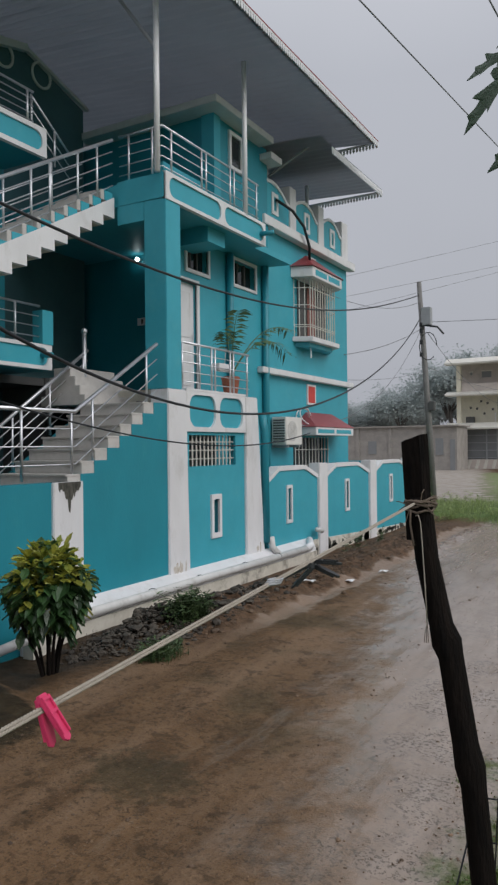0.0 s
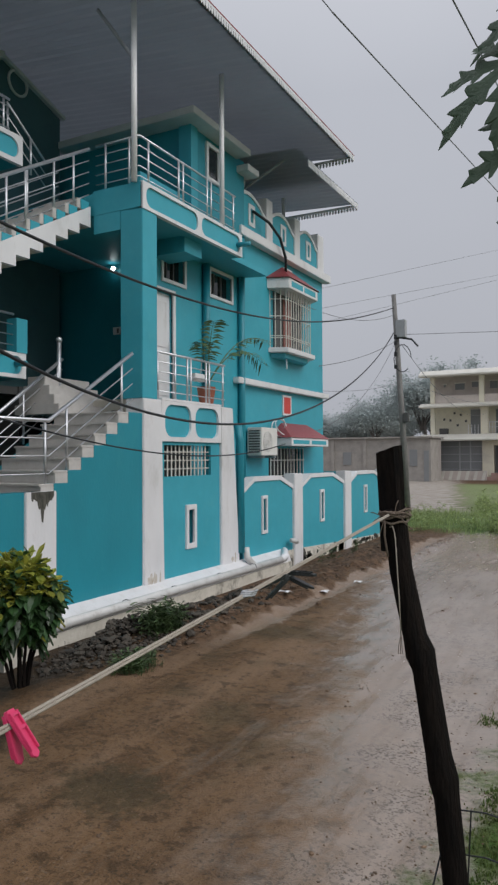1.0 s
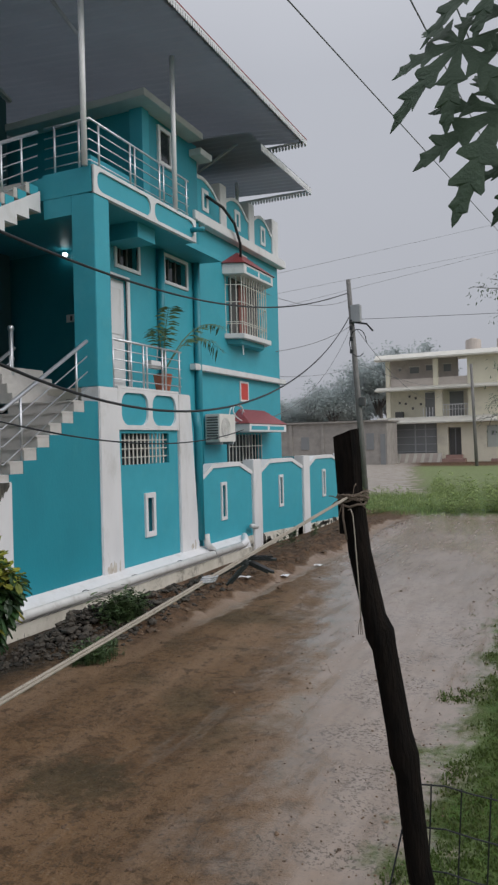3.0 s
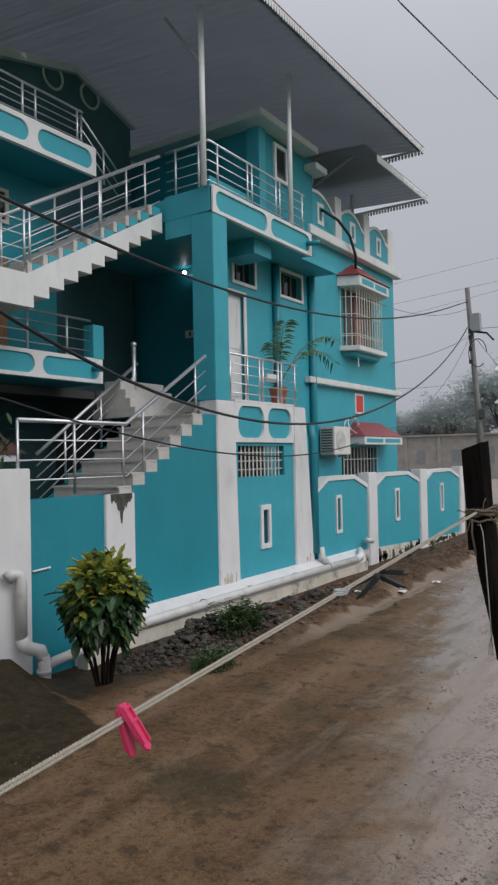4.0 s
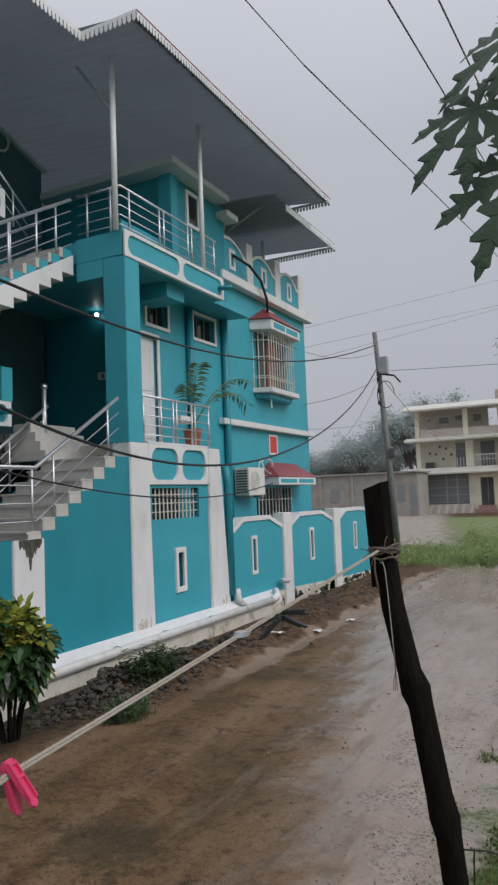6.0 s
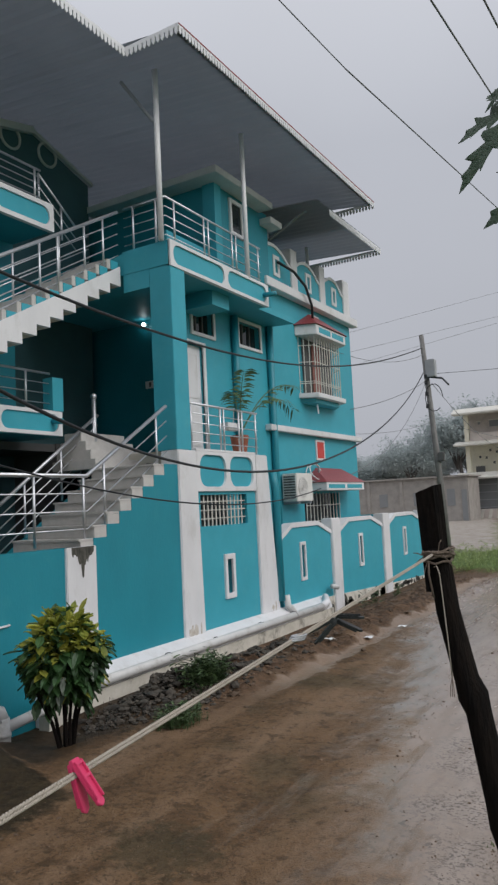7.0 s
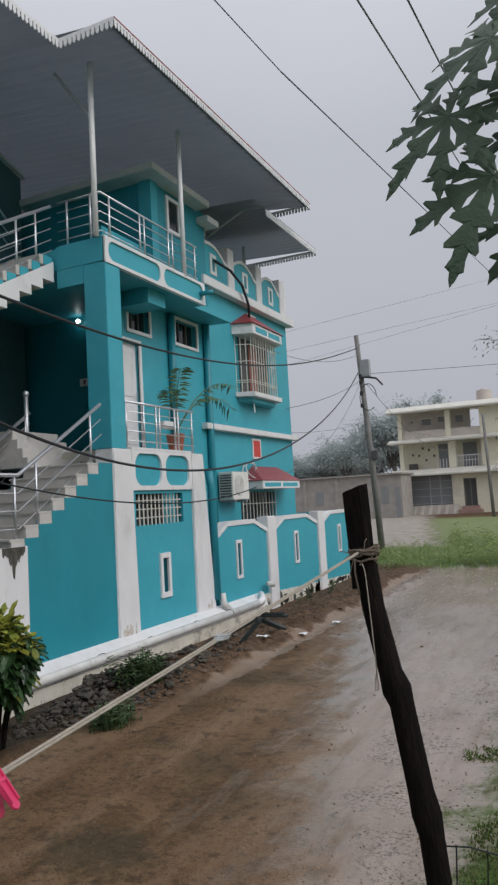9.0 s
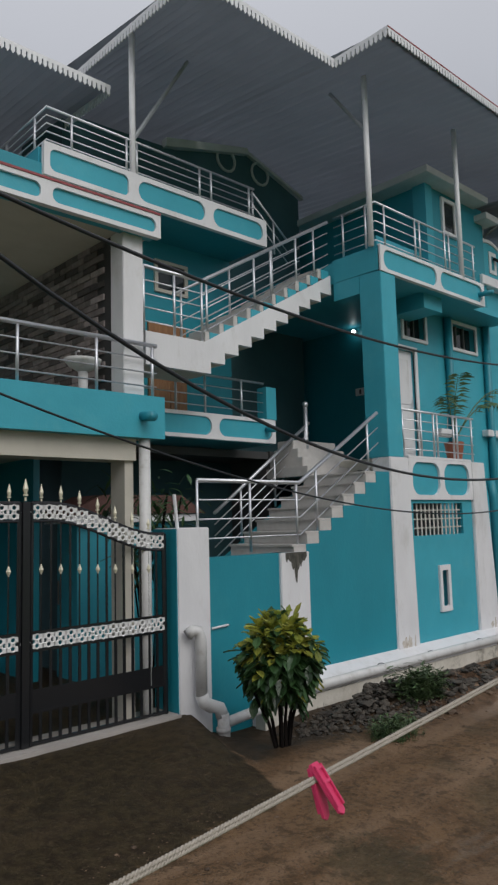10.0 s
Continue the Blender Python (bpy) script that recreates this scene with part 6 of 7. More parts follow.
def span(name, a, b, sag, r, n=24, label="thin black overhead wire"):
    a, b = Vector(a), Vector(b)
    cable(name, [a.lerp(b, i / (n - 1)) - Vector((0, 0, sag * 4 * (i / (n - 1)) * (1 - i / (n - 1)))) for i in range(n)], r * 0.55, label, WIRE)


P = Vector((PX, PY, 0))
span("overhead_cable", P + Vector((0.05, -0.1, 8.1)), (W + 0.05, 19.5, 6.6), 0.35, 0.016)
span("overhead_cable", P + Vector((0.05, -0.1, 7.0)), (W + 0.1, 20.8, 5.0), 0.15, 0.018)
span("overhead_cable", P + Vector((0.05, -0.1, 6.9)), (W + 0.35, 16.9, 2.9), 1.1, 0.018)
span("overhead_cable", P + Vector((0.05, -0.1, 5.3)), (W + 0.1, 21.1, 4.3), 0.1, 0.012)
span("overhead_cable", P + Vector((0.1, 0, 7.3)), (22, 36, 7.3), 0.2, 0.018, label="thin wire from the pole across the plot")
span("overhead_cable", P + Vector((0.3, 0, 6.9)), (-12.6, 71.8, 6.4), 1.2, 0.02, label="thin wire from the pole across the plot")
span("overhead_cable", P + Vector((0.1, 0, 5.6)), (-8.2, 60.7, 6.6), 0.6, 0.018, label="thin wire from the pole across the plot")
span("overhead_cable", (-11.42, 18.0, 6.15), (-1.18, 46.0, 15.1), 0.0, 0.010)
span("overhead_cable", (-13.7, 19.0, 5.8), (-0.95, 45.0, 13.3), 0.0, 0.011)
span("overhead_cable", (-13.7, 19.0, 5.05), (-0.95, 45.0, 13.4), 0.0, 0.011)
# high line to the cross-arm pole
arm = thing("power_pole", (-1.1, 35.0, 0.0), "power pole with a steel cross-arm and insulators", "pole")
part("shaft", T([(-0.9, 35.0, -0.3), (-0.9, 35.0, 13.2)], [0.16, 0.12], 10), POLEW, arm, smooth=True)
for z in (10.25, 11.9):
    part("cross_arm", B((-2.7, 0.9, 34.95, 35.05, z, z + 0.12)), POLEW, arm)
    for x in (-2.5, -1.8, 0.6):
        for k in range(4):
            part("insulator_disc", T([(x - 0.12 * k, 34.9 - 0.18 * k, z + 0.05), (x - 0.12 * k - 0.02, 34.9 - 0.18 * k - 0.04, z + 0.05)], 0.13, 8), CABLE, arm)
span("power_line", (-2.65, 34.97, 10.3), (-3.38, 9.4, 7.62), 0.0, 0.017, label="thin power line overhead")
span("power_line", (-3.38, 9.4, 7.62), (-3.6, -6.0, 6.9), 0.1, 0.012, label="thin power line overhead")
span("power_line", (-2.5, 34.97, 12.0), (-1.75, 5.0, 6.2), 0.0, 0.017, label="thin power line overhead")
span("power_line", (-1.8, 34.97, 12.0), (-1.35, 6.0, 6.2), 0.0, 0.017, label="thin power line overhead")

# ---- street lamp over the lane ----
lamp_head = thing("street_lamp", (1.9, 2.2, 0.0), "grey street lamp head on a long arm over the lane", "street lamp")
part("pole", T([(1.9, 2.2, -0.2), (1.9, 2.2, 4.6), (1.8, 2.3, 5.35)], [0.07, 0.055, 0.045], 12), POLEW, lamp_head, smooth=True)
part("arm", T([(1.8, 2.3, 5.35), (0.9, 3.0, 5.85), (-0.9, 4.0, 5.75), (-1.66, 4.5, 5.315)], 0.028, 10), POLEW, lamp_head, smooth=True)
LP = Vector((-1.86, 4.65, 5.225))
bm = bmesh.new()
rows = []
for u, wd, top, low_z in ((-0.28, 0.05, 0.06, 0.02), (-0.2, 0.13, 0.10, -0.02), (0.0, 0.16, 0.12, -0.05), (0.2, 0.14, 0.11, -0.05), (0.3, 0.06, 0.07, 0.0)):
    c = LP + Vector((-0.8, 0.6, 0)) * (-u)
    sd = Vector((0.6, 0.8, 0))
    rows.append([bm.verts.new(c + sd * q * wd + Vector((0, 0, z))) for q, z in ((-1, 0.0), (-0.6, low_z), (0.6, low_z), (1, 0.0), (0.7, top), (-0.7, top))])
for ra, rb2 in zip(rows, rows[1:]):
    for k in range(6):
        bm.faces.new((ra[k], ra[(k + 1) % 6], rb2[(k + 1) % 6], rb2[k]))
bm.faces.new(rows[0][::-1])
bm.faces.new(rows[-1])
part("head", bm, GREYBOX, lamp_head, bevel=0.01)

# ---- papaya leaves overhead ----
papaya = thing("papaya_tree", (0.55, 5.4, 0.0), "papaya tree with deeply lobed dark leaves", "tree")
part("trunk", T([(0.55, 5.4, -0.1), (0.50, 5.4, 2.0), (0.42, 5.35, 4.4)], [0.09, 0.075, 0.05], 12), POLEW, papaya, "grey ringed trunk", smooth=True)


def papaya_leaf(centre, facing, down, size, seed):
    """A leaf of seven lobes, each with side lobes, bent downwards."""
    rr = random.Random(seed)
    z = Vector(facing).normalized()
    d0 = Vector(down)
    d0 = (d0 - z * d0.dot(z)).normalized()
    s0 = z.cross(d0)
    v, f = [], []
    c = Vector(centre)
    for k in range(7):
        a = radians(-132 + 44 * k)
        d = d0 * math.cos(a) + s0 * math.sin(a)
        s = z.cross(d)
        ln = size * (1.0 - 0.10 * abs(k - 3)) * rr.uniform(0.9, 1.08)
        prof = [(0.0, 0.03), (0.14, 0.06), (0.28, 0.10), (0.35, 0.19), (0.40, 0.20), (0.45, 0.13), (0.50, 0.075), (0.57, 0.12), (0.62, 0.17), (0.66, 0.165), (0.71, 0.08), (0.78, 0.075), (0.83, 0.095), (0.89, 0.055), (0.95, 0.03), (1.0, 0.002)]
        o = len(v)
        for t, w in prof:
            skew = 0.09 if w > 0.15 else (0.05 if w > 0.09 else 0.0)
            mid = c + d * (ln * t) - z * (0.22 * ln * t * t) - Vector((0, 0, 0.10 * ln * t * t))
            w2 = w * rr.uniform(0.85, 1.1)
            edge = d * (ln * skew)
            v += [tuple(mid + s * (w2 * ln) + edge), tuple(mid + z * 0.004), tuple(mid - s * (w2 * ln) + edge)]
        for j in range(len(prof) - 1):
            q = o + 3 * j
            f += [(q, q + 1, q + 4, q + 3), (q + 1, q + 2, q + 5, q + 4)]
    lf = mesh_part("leaf", v, f, PAPAYA, papaya)
    top = Vector((0.43, 5.35, 4.3))
    part("stalk", T([top, (top + c) / 2 + Vector((0, 0, 0.12)), c], 0.009, 6), PAPAYA, lf)


for centre, facing, down, size, seed in (
        ((-0.72, 4.80, 3.97), (-0.15, -0.95, 0.35), (-0.75, 0, -0.55), 0.42, 1), ((-0.55, 4.85, 3.66), (0.1, -0.95, 0.3), (-0.45, 0, -0.9), 0.46, 2),
        ((-0.50, 4.75, 4.25), (-0.2, -0.9, 0.5), (-0.9, 0, -0.3), 0.42, 3), ((-0.24, 4.95, 3.95), (0, -1, 0.4), (-0.5, 0, -0.8), 0.46, 4),
        ((-0.40, 5.1, 3.52), (0, -1, 0.2), (-0.7, 0, -0.7), 0.36, 5), ((-0.12, 4.8, 4.4), (-0.1, -0.8, 0.6), (-0.4, 0, -0.7), 0.46, 6),
        ((-0.36, 4.95, 4.12), (0.1, -0.9, 0.3), (-0.3, 0, -0.9), 0.44, 7), ((0.02, 5.0, 3.75), (0, -1, 0.3), (-0.2, 0, -1), 0.44, 8),
        ((-0.30, 4.9, 4.55), (-0.2, -0.9, 0.4), (-0.8, 0, -0.5), 0.44, 9), ((0.1, 4.9, 4.1), (0.1, -1, 0.2), (-0.6, 0, -0.6), 0.46, 10)):
    papaya_leaf((centre[0] - 0.04, centre[1], centre[2] + 0.14), facing, down, size, seed)

boulder = thing("boulder", (-0.55, 7.55, 0.05), "pale grey stone on the grass verge", "stone")
bm = bmesh.new()
bmesh.ops.create_icosphere(bm, subdivisions=3, radius=0.13, matrix=Matrix.Translation((-0.55, 7.55, 0.10)))
for vv in bm.verts:
    vv.co += 0.035 * noise.noise_vector(vv.co * 6)
    vv.co.z = 0.10 + (vv.co.z - 0.10) * 0.7
part("rock", bm, material("pale_stone", (0.42, 0.42, 0.42), 0.7, scale=12, amount=0.6, bump=0.4), boulder, smooth=True)

# plant and small tiled niche inside the carport
garden = thing("garden_plant", (-8.3, 7.0, 0.0), "tall dark leafy plant behind the gate pier", "plant")
rq = random.Random(61)
v, f = [], []
for k in range(9):
    a = k * 0.7
    part("stem", T([(-8.3, 7.0, -0.1), (-8.3 + 0.15 * math.cos(a), 7.0 + 0.2 * math.sin(a), 1.5), (-8.3 + 0.35 * math.cos(a), 7.0 + 0.5 * math.sin(a), 2.6 + 0.06 * k)], 0.012, 5), BARK, garden)
    for j in range(34):
        t = rq.uniform(0.35, 1.0)
        p = Vector((-8.3 + 0.35 * t * math.cos(a) + rq.uniform(-0.2, 0.2), 7.0 + 0.5 * t * math.sin(a) + rq.uniform(-0.3, 0.3), 1.0 + 1.9 * t + rq.uniform(-0.2, 0.2)))
        d = Vector((rq.uniform(-1, 1), rq.uniform(-1, 1), rq.uniform(-0.6, 0.3))).normalized()
        blade_leaf(v, f, p, d, Vector((0.1, 0, 1)), rq.uniform(0.15, 0.3), rq.uniform(0.03, 0.06), 0.08)
mesh_part("foliage", v, f, LEAF, garden)
niche = thing("tiled_shelter", (-10.0, 7.4, 0.0), "small shelter with a red tiled roof in the carport", "shelter")
part("wall", B((-10.6, -10.0, 6.9, 8.6, 0, 2.40)), TEAL2, niche)
bm = bmesh.new()
prism(bm, [(6.6, 2.53), (9.2, 2.53), (8.7, 2.82), (7.2, 2.82)], "x", -10.7, -9.8)
# Tiles in a darker brown-red than the window hoods.
part("roof", bm, material("dark_brown_tiles", (0.13, 0.06, 0.05), 0.7, scale=14, amount=0.7, bump=0.5, bump_scale=14), niche)
part("band", B((-10.65, -9.85, 6.7, 9.05, 2.405, 2.525)), WHITE, niche)


# ---- distance ----
PINKWALL = material("dull_pink_grey_wall", (0.56, 0.50, 0.46), 0.8, second=(0.46, 0.41, 0.38), scale=1.2, amount=0.8, stain=(0.34, 0.30, 0.28), stain_scale=0.6, stain_amount=0.5)
BRICKISH = material("dull_brick_red", (0.34, 0.22, 0.19), 0.8, scale=2, amount=0.6)
HAZEGLASS = material("pale_shop_glass", (0.50, 0.53, 0.50), 0.3, scale=1, amount=0.4)
far = thing("apartment_building", (-11, 72, 0.0), "pale cream three-storey building with open balconies", "building")
FY, BY = 72.0, 73.7
part("wall_rear", B((-17.8, 4.0, BY, 83.0, 0, 7.3)), CREAM, far)
part("wall_rear", B((-17.8, -11.15, BY, BY + 0.3, 7.3, 10.2), (-10.14, 4.0, BY, BY + 0.3, 7.3, 10.2), (-17.8, 4.0, BY, BY + 0.3, 10.2, 10.45), (-11.15, -10.14, BY, BY + 0.3, 7.3, 8.0)), PINKWALL, far)
part("wall_side", B((-17.8, -17.5, BY + 0.3, 79.0, 7.3, 10.45)), CREAM, far)
for z, top in ((3.85, 4.50), (7.05, 7.50), (10.05, 10.70)):
    bm = bmesh.new()
    prism(bm, [(FY - 0.95, z + 0.02), (FY - 0.95, z + 0.16), (FY + 0.05, top), (BY - 0.002, top), (BY - 0.002, top - 0.2), (FY + 0.05, z)], "x", -18.75, 4.6)
    part("ledge", bm, CREAMTRIM, far, "pale sloping rain ledge")
part("roof_slab", B((-18.0, 4.2, BY, 78.0, 10.46, 10.70)), CREAMTRIM, far)
for x, w, z0, z1 in ((-17.85, 0.55, 0, 3.84), (-17.85, 0.4, 4.5, 7.04), (-17.85, 0.4, 7.5, 10.04), (-13.12, 0.70, 4.5, 7.04), (-13.24, 0.46, 7.5, 10.04), (-10.06, 0.5, 4.5, 7.04), (-10.06, 0.4, 7.5, 10.04)):
    part("pillar", B((x, x + w, FY, FY + 0.45, z0, z1)), CREAM, far, "cream pillar")
part("infill_wall", B((-9.56, 4.0, FY + 0.02, FY + 0.4, 4.5, 7.04), (-9.66, 4.0, FY + 0.02, FY + 0.4, 7.5, 10.04)), CREAM, far)
part("infill_wall", B((-13.0, -11.95, FY, FY + 0.4, 0, 3.84), (-10.75, -8.45, FY, FY + 0.4, 0, 3.84), (-11.95, -10.75, FY, FY + 0.4, 3.4, 3.84), (-8.45, 4.0, FY, FY + 0.4, 0, 1.45), (-8.45, 4.0, FY, FY + 0.4, 3.5, 3.84), (-5.6, 4.0, FY, FY + 0.4, 1.45, 3.5)), CREAM, far)
door = part("door", B((-11.9, -10.8, FY + 0.5, FY + 0.55, 0.6, 3.4)), SHUT, far, "dark double door")
part("leaf_panel", B((-11.82, -11.4, FY + 0.46, FY + 0.5, 0.8, 3.3)), DULL, door)
part("leaf_panel", B((-11.3, -10.88, FY + 0.46, FY + 0.5, 0.8, 3.3)), DULL, door)
win = part("window", B((-8.42, -5.62, FY + 0.2, FY + 0.25, 1.47, 3.48)), HAZEGLASS, far, "pale shop window")
for x in (-8.1, -7.4, -6.7):
    part("pane_sign", B((x, x + 0.45, FY + 0.17, FY + 0.2, 2.55, 3.0)), GREYBOX, win)
shut = part("shutter", B((-17.28, -13.02, FY + 0.3, FY + 0.36, 0.3, 3.84)), SHUT, far, "grey rolling shutter")
for k in range(4):
    part("slat", B((-17.28, -13.02, FY + 0.24, FY + 0.3, 1.1 + k * 0.72, 1.17 + k * 0.72)), GREYBOX, shut)
for x in (-15.2, -14.2):
    part("slat", B((x, x + 0.12, FY + 0.23, FY + 0.3, 0.4, 3.8)), GREYBOX, shut)
part("parapet", B((-17.4, -13.25, FY + 0.1, FY + 0.22, 7.5, 8.25), (-12.78, -10.1, FY + 0.1, FY + 0.22, 7.5, 8.25)), PINKWALL, far)
for x0, x1, z0, z1 in ((-14.35, -13.35, 4.5, 6.9), (-12.0, -10.7, 4.5, 6.9), (-16.9, -16.7, 9.2, 9.45), (-15.8, -14.9, 8.9, 9.5), (-14.2, -13.6, 9.1, 9.6), (-12.5, -11.8, 8.9, 9.6)):
    w = part("window", B((x0, x1, BY - 0.06, BY - 0.01, z0, z1)), SHUT, far, "dark balcony opening")
    part("frame", B((x0 - 0.1, x1 + 0.1, BY - 0.09, BY - 0.06, z1, z1 + 0.1)), CREAMTRIM, w)
# Dark patches on the wall face stand in for shaded holes.
for x, z in ((-17.0, 5.9), (-16.4, 5.8), (-15.4, 6.3), (-14.9, 5.7), (-15.7, 5.3), (-16.0, 6.5)):
    part("vent_hole", B((x, x + 0.2, BY - 0.03, BY - 0.004, z, z + 0.22)), DULL, far)
part("bench", B((-17.2, -16.4, FY + 0.9, FY + 1.3, 4.5, 5.1)), DULL, far)
rail = part("balcony_rail", B((-12.4, -10.06, FY + 0.1, FY + 0.16, 5.55, 5.63), (-12.4, -10.06, FY + 0.1, FY + 0.16, 5.1, 5.15)), WPIPE, far, "white balcony rail")
for k in range(9):
    part("baluster", B((-12.35 + k * 0.27, -12.31 + k * 0.27, FY + 0.11, FY + 0.15, 4.5, 5.55)), WPIPE, rail)
for k in range(4):
    part("baluster", B((-14.3 + k * 0.3, -14.25 + k * 0.3, FY + 0.11, FY + 0.15, 4.5, 5.4)), WPIPE, rail)
kerb = part("kerb_wall", B((-17.9, -12.4, FY - 1.07, FY - 0.9, 0, 1.0)), PINKWALL, far, "low striped kerb wall")
for k in range(7):
    x = -17.5 + k * 0.76
    bm = bmesh.new()
    prism(bm, [(x, 0.08), (x + 0.30, 0.08), (x + 0.52, 0.97), (x + 0.24, 0.97)], "y", FY - 1.1, FY - 1.07)
    part("stripe", bm, CREAMTRIM, kerb)
part("steps", B((-12.38, -10.3, FY - 1.2, FY - 0.01, 0, 0.45), (-12.1, -10.6, FY - 0.7, FY - 0.01, 0.45, 0.8)), BRICKISH, far, "dull brick-red steps")
part("planter", B((-8.0, -6.9, FY - 1.0, FY - 0.2, 0, 0.4)), BRICKISH, far)
for x in (-9.7, -6.8):
    tank = thing("water_tank", (x, 74, 10.7), "pale plastic water tank on the roof", "tank", "roof tanks")
    bm = bmesh.new()
    bmesh.ops.create_cone(bm, cap_ends=True, segments=20, radius1=0.75, radius2=0.72, depth=1.1, matrix=Matrix.Translation((x, 74, 11.25)))
    part("drum", bm, PINKWALL, tank, bevel=0.06)
    bm = bmesh.new()
    bmesh.ops.create_cone(bm, cap_ends=True, segments=16, radius1=0.4, radius2=0.3, depth=0.15, matrix=Matrix.Translation((x, 74, 11.87)))
    part("lid", bm, PINKWALL, tank)
pole2 = thing("utility_pole", (-8.2, 60.8, 0.0), "thin grey pole on the open plot", "pole")
part("shaft", T([(-7.95, 60.8, -0.3), (-8.2, 60.8, 8.2)], [0.14, 0.11], 8), POLEW, pole2, smooth=True)
hut = thing("block_shed", (-24, 67, 0.0), "long low grey-brown block shed behind the plot", "shed")
part("wall", B((-36.0, -16.5, 66.5, 70.5, 0, 4.05)), MUDWALL, hut)
part("roof", B((-36.2, -16.3, 66.2, 70.8, 4.06, 4.2)), MUDWALL, hut)
for x, w, z0, z1 in ((-18.4, 0.7, 1.5, 3.0), (-17.1, 0.45, 0.1, 2.9), (-21.5, 0.8, 1.6, 2.8), (-24.8, 0.8, 1.6, 2.8)):
    part("window", B((x, x + w, 66.44, 66.49, z0, z1)), SHUT, hut)
for x in (-32.5, -29.0, -26.0, -22.8, -19.6):
    part("pilaster", B((x, x + 0.3, 66.38, 66.49, 0, 4.05)), MUDWALL, hut)


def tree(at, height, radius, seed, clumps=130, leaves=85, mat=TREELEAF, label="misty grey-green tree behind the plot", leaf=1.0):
    rr = random.Random(seed)
    base = Vector(at)
    tr = thing("tree", base, label, "tree", "trees in the distance")
    part("trunk", T([base - Vector((0, 0, 0.3)), base + Vector((0.1 * radius, 0, height * 0.35)), base + Vector((0, 0, height * 0.75))], [0.05 * radius + 0.08, 0.04 * radius + 0.06, 0.03], 8), TREEBARK, tr, smooth=True)
    v, f = [], []
    for k in range(clumps):
        a, b = rr.uniform(0, 6.28), rr.uniform(-0.5, 1.0)
        q = rr.uniform(0.35, 1.0)
        c = base + Vector((radius * q * math.cos(a) * math.sqrt(max(0.05, 1 - b * b * 0.8)), radius * q * math.sin(a) * math.sqrt(max(0.05, 1 - b * b * 0.8)), height * 0.66 + height * 0.34 * b * q * (0.75 + 0.25 * math.sin(3 * a + seed))))
        if k % 16 == 0:
            part("limb", T([base + Vector((0, 0, height * 0.4)), (base + Vector((0, 0, height * 0.55)) + c) / 2, c], [0.025 * radius, 0.015 * radius, 0.008 * radius], 5), TREEBARK, tr)
        cr = radius * rr.uniform(0.16, 0.34)
        for _ in range(leaves):
            o = Vector((rr.gauss(0, 0.5), rr.gauss(0, 0.5), rr.gauss(0, 0.45))) * cr
            d = Vector((rr.uniform(-1, 1), rr.uniform(-1, 1), rr.uniform(-0.7, 0.5))).normalized()
            blade_leaf(v, f, c + o, d, Vector((0.1, 0.2, 1)), radius * rr.uniform(0.045, 0.085) * leaf, radius * rr.uniform(0.035, 0.06) * leaf, 0.01 * radius)
    mesh_part("crown", v, f, mat, tr)


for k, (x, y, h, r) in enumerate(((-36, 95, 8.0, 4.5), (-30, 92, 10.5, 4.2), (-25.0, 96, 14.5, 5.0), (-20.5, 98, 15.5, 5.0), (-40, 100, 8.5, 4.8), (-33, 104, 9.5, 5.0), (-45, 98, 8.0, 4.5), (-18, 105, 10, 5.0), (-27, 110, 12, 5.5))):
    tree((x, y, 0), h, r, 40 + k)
tree((12, 40, 0.0), 8, 3.5, 78, 50, 40, LEAF, leaf=1.3)
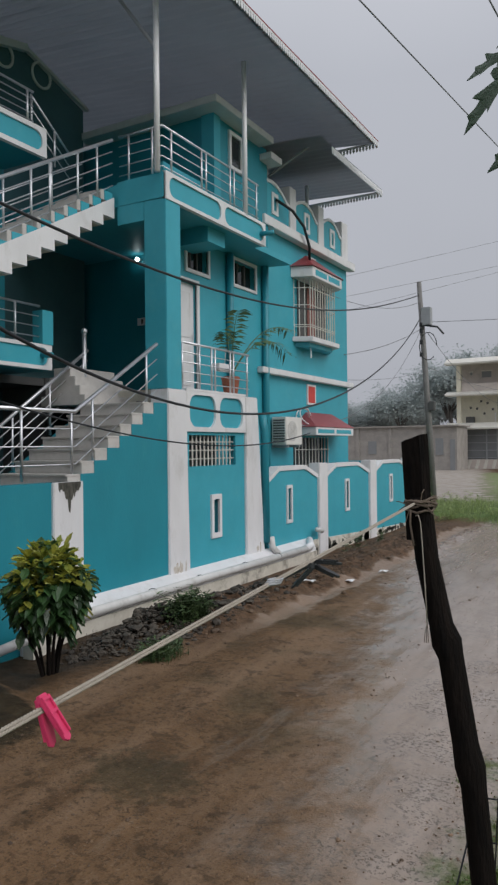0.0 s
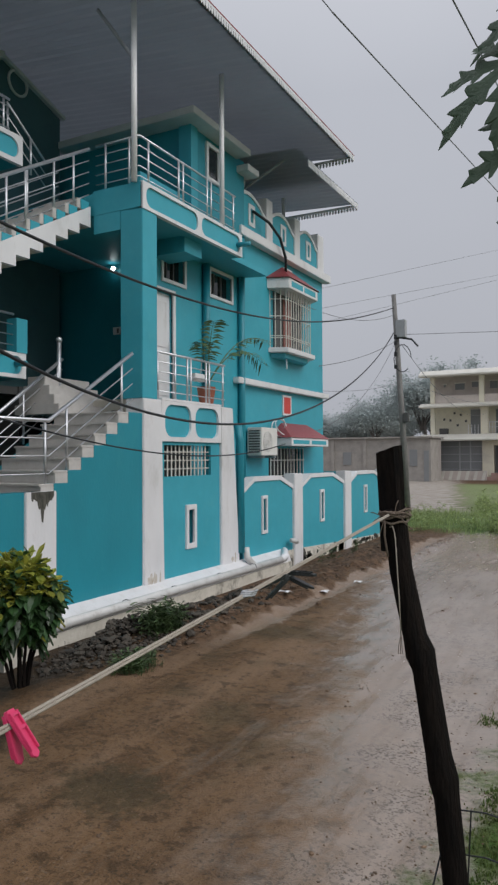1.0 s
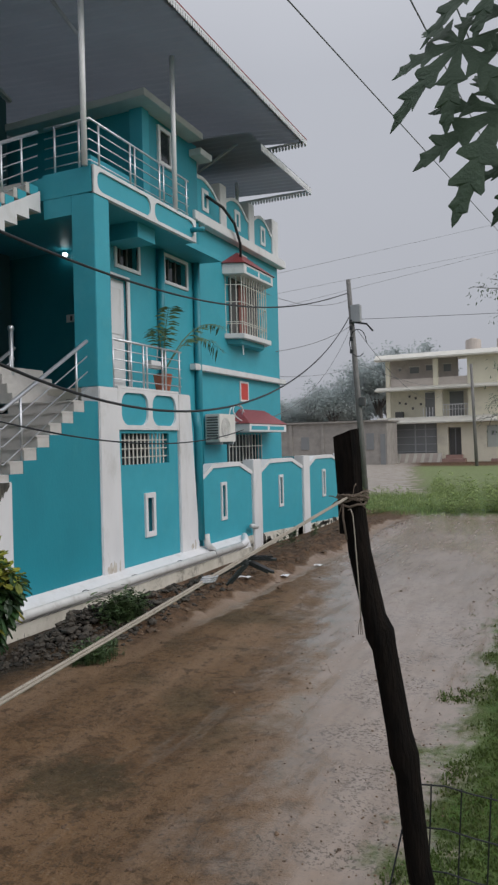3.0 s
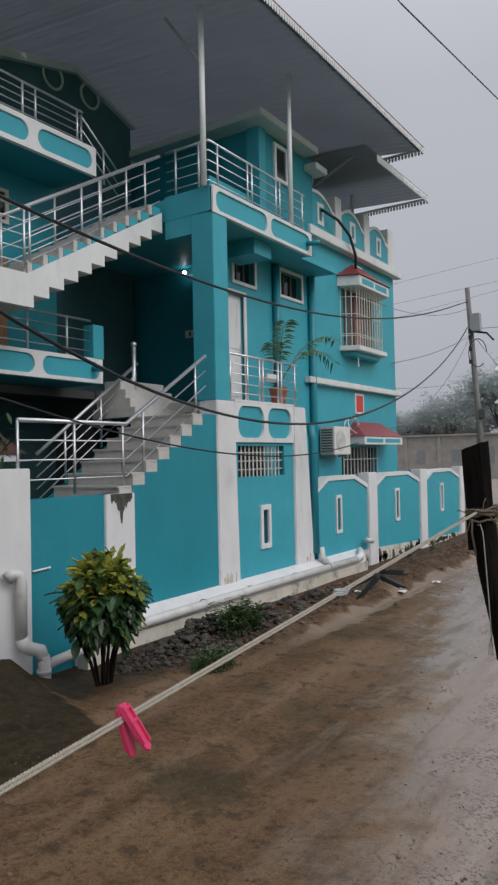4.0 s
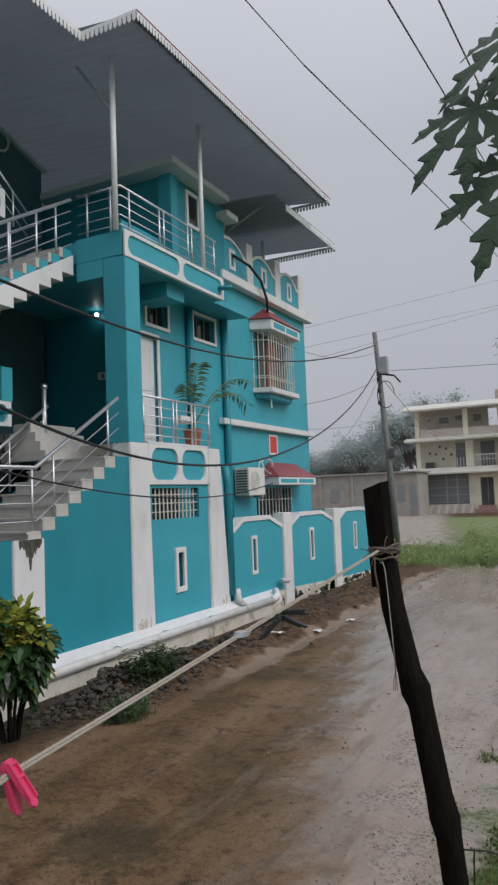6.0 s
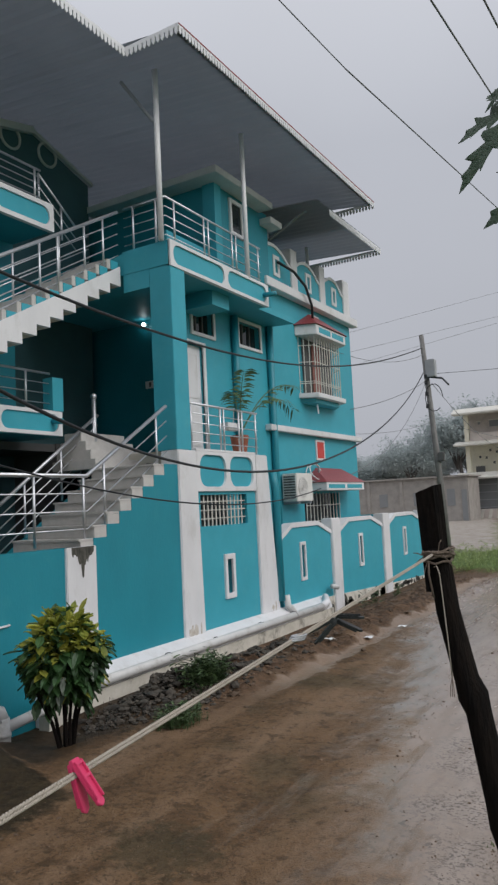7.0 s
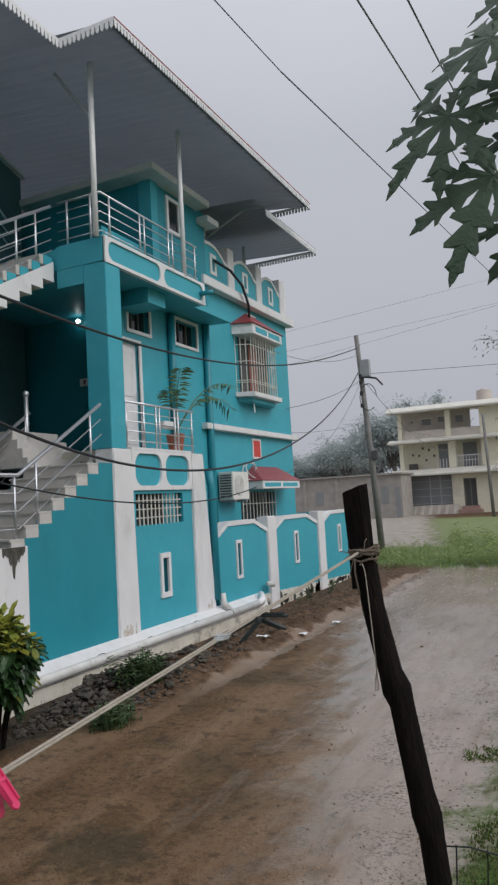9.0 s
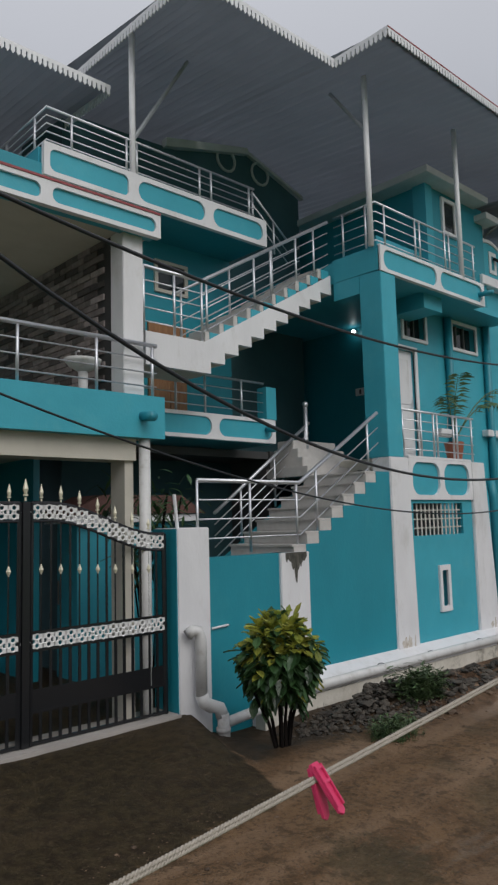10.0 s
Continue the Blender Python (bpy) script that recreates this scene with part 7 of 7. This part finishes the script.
# thin wet tree with drooping branches on the verge
thin = thing("tree", (-0.1, 14.2, 0.0), "thin wet tree with drooping feathery branches on the verge", "tree")
part("trunk", T([(-0.1, 14.2, -0.2), (-0.25, 14.15, 2.0), (-0.1, 14.1, 4.2), (0.1, 14.1, 5.6)], [0.10, 0.08, 0.05, 0.02], 10), TREEBARK, thin, smooth=True)
rt = random.Random(91)
v, f = [], []
for root, tip, leafy_amount in (((-0.1, 14.1, 4.3), (-1.85, 14.0, 4.85), 60), ((-0.1, 14.1, 4.4), (-1.65, 14.1, 5.0), 50), ((-0.1, 14.1, 4.1), (-1.45, 13.9, 4.25), 150), ((-0.15, 14.1, 3.9), (-1.2, 14.0, 4.55), 110), ((-0.2, 14.1, 3.3), (-1.62, 14.0, 3.5), 60), ((-0.2, 14.1, 3.0), (-1.65, 14.0, 2.95), 120), ((-0.2, 14.1, 2.7), (-1.9, 14.0, 2.66), 30),
        ((-0.2, 14.1, 3.4), (-1.1, 14.0, 3.2), 260), ((-0.2, 14.1, 2.9), (-1.05, 14.1, 2.5), 300), ((-0.2, 14.1, 2.2), (-1.1, 14.0, 1.8), 260), ((-0.2, 14.1, 2.0), (-1.0, 14.2, 1.2), 220), ((-0.2, 14.2, 3.4), (0.8, 14.2, 3.9), 200), ((-0.1, 14.2, 4.0), (0.7, 14.3, 4.8), 160)):
    a, b = Vector(root), Vector(tip)
    limb = [a.lerp(b, k / 8) + Vector((0, 0, 0.12 * math.sin(math.pi * k / 8) + rt.uniform(-0.02, 0.02))) for k in range(9)]
    part("limb", T(limb, [0.022 - 0.0022 * k for k in range(9)], 5), TREEBARK, thin)
    for _ in range(6):
        p = a.lerp(b, rt.uniform(0.4, 0.95)) + Vector((0, 0, 0.06))
        part("twig", T([p, p + Vector((rt.uniform(-0.3, -0.05), rt.uniform(-0.1, 0.1), rt.uniform(-0.22, 0.08)))], [0.006, 0.003], 4), TREEBARK, thin)
    for _ in range(leafy_amount * 5 // 2):
        t = rt.uniform(0.3, 1.0)
        p = a.lerp(b, t) + Vector((rt.gauss(0, 0.10), rt.gauss(0, 0.12), 0.04 + rt.gauss(-0.04, 0.11)))
        d = Vector((rt.uniform(-1, 0.4), rt.uniform(-1, 1), rt.uniform(-0.9, 0.1))).normalized()
        blade_leaf(v, f, p, d, Vector((0.1, 0.2, 1)), rt.uniform(0.035, 0.08), rt.uniform(0.012, 0.022), 0.01)
mesh_part("crown", v, f, MISTLEAF, thin)
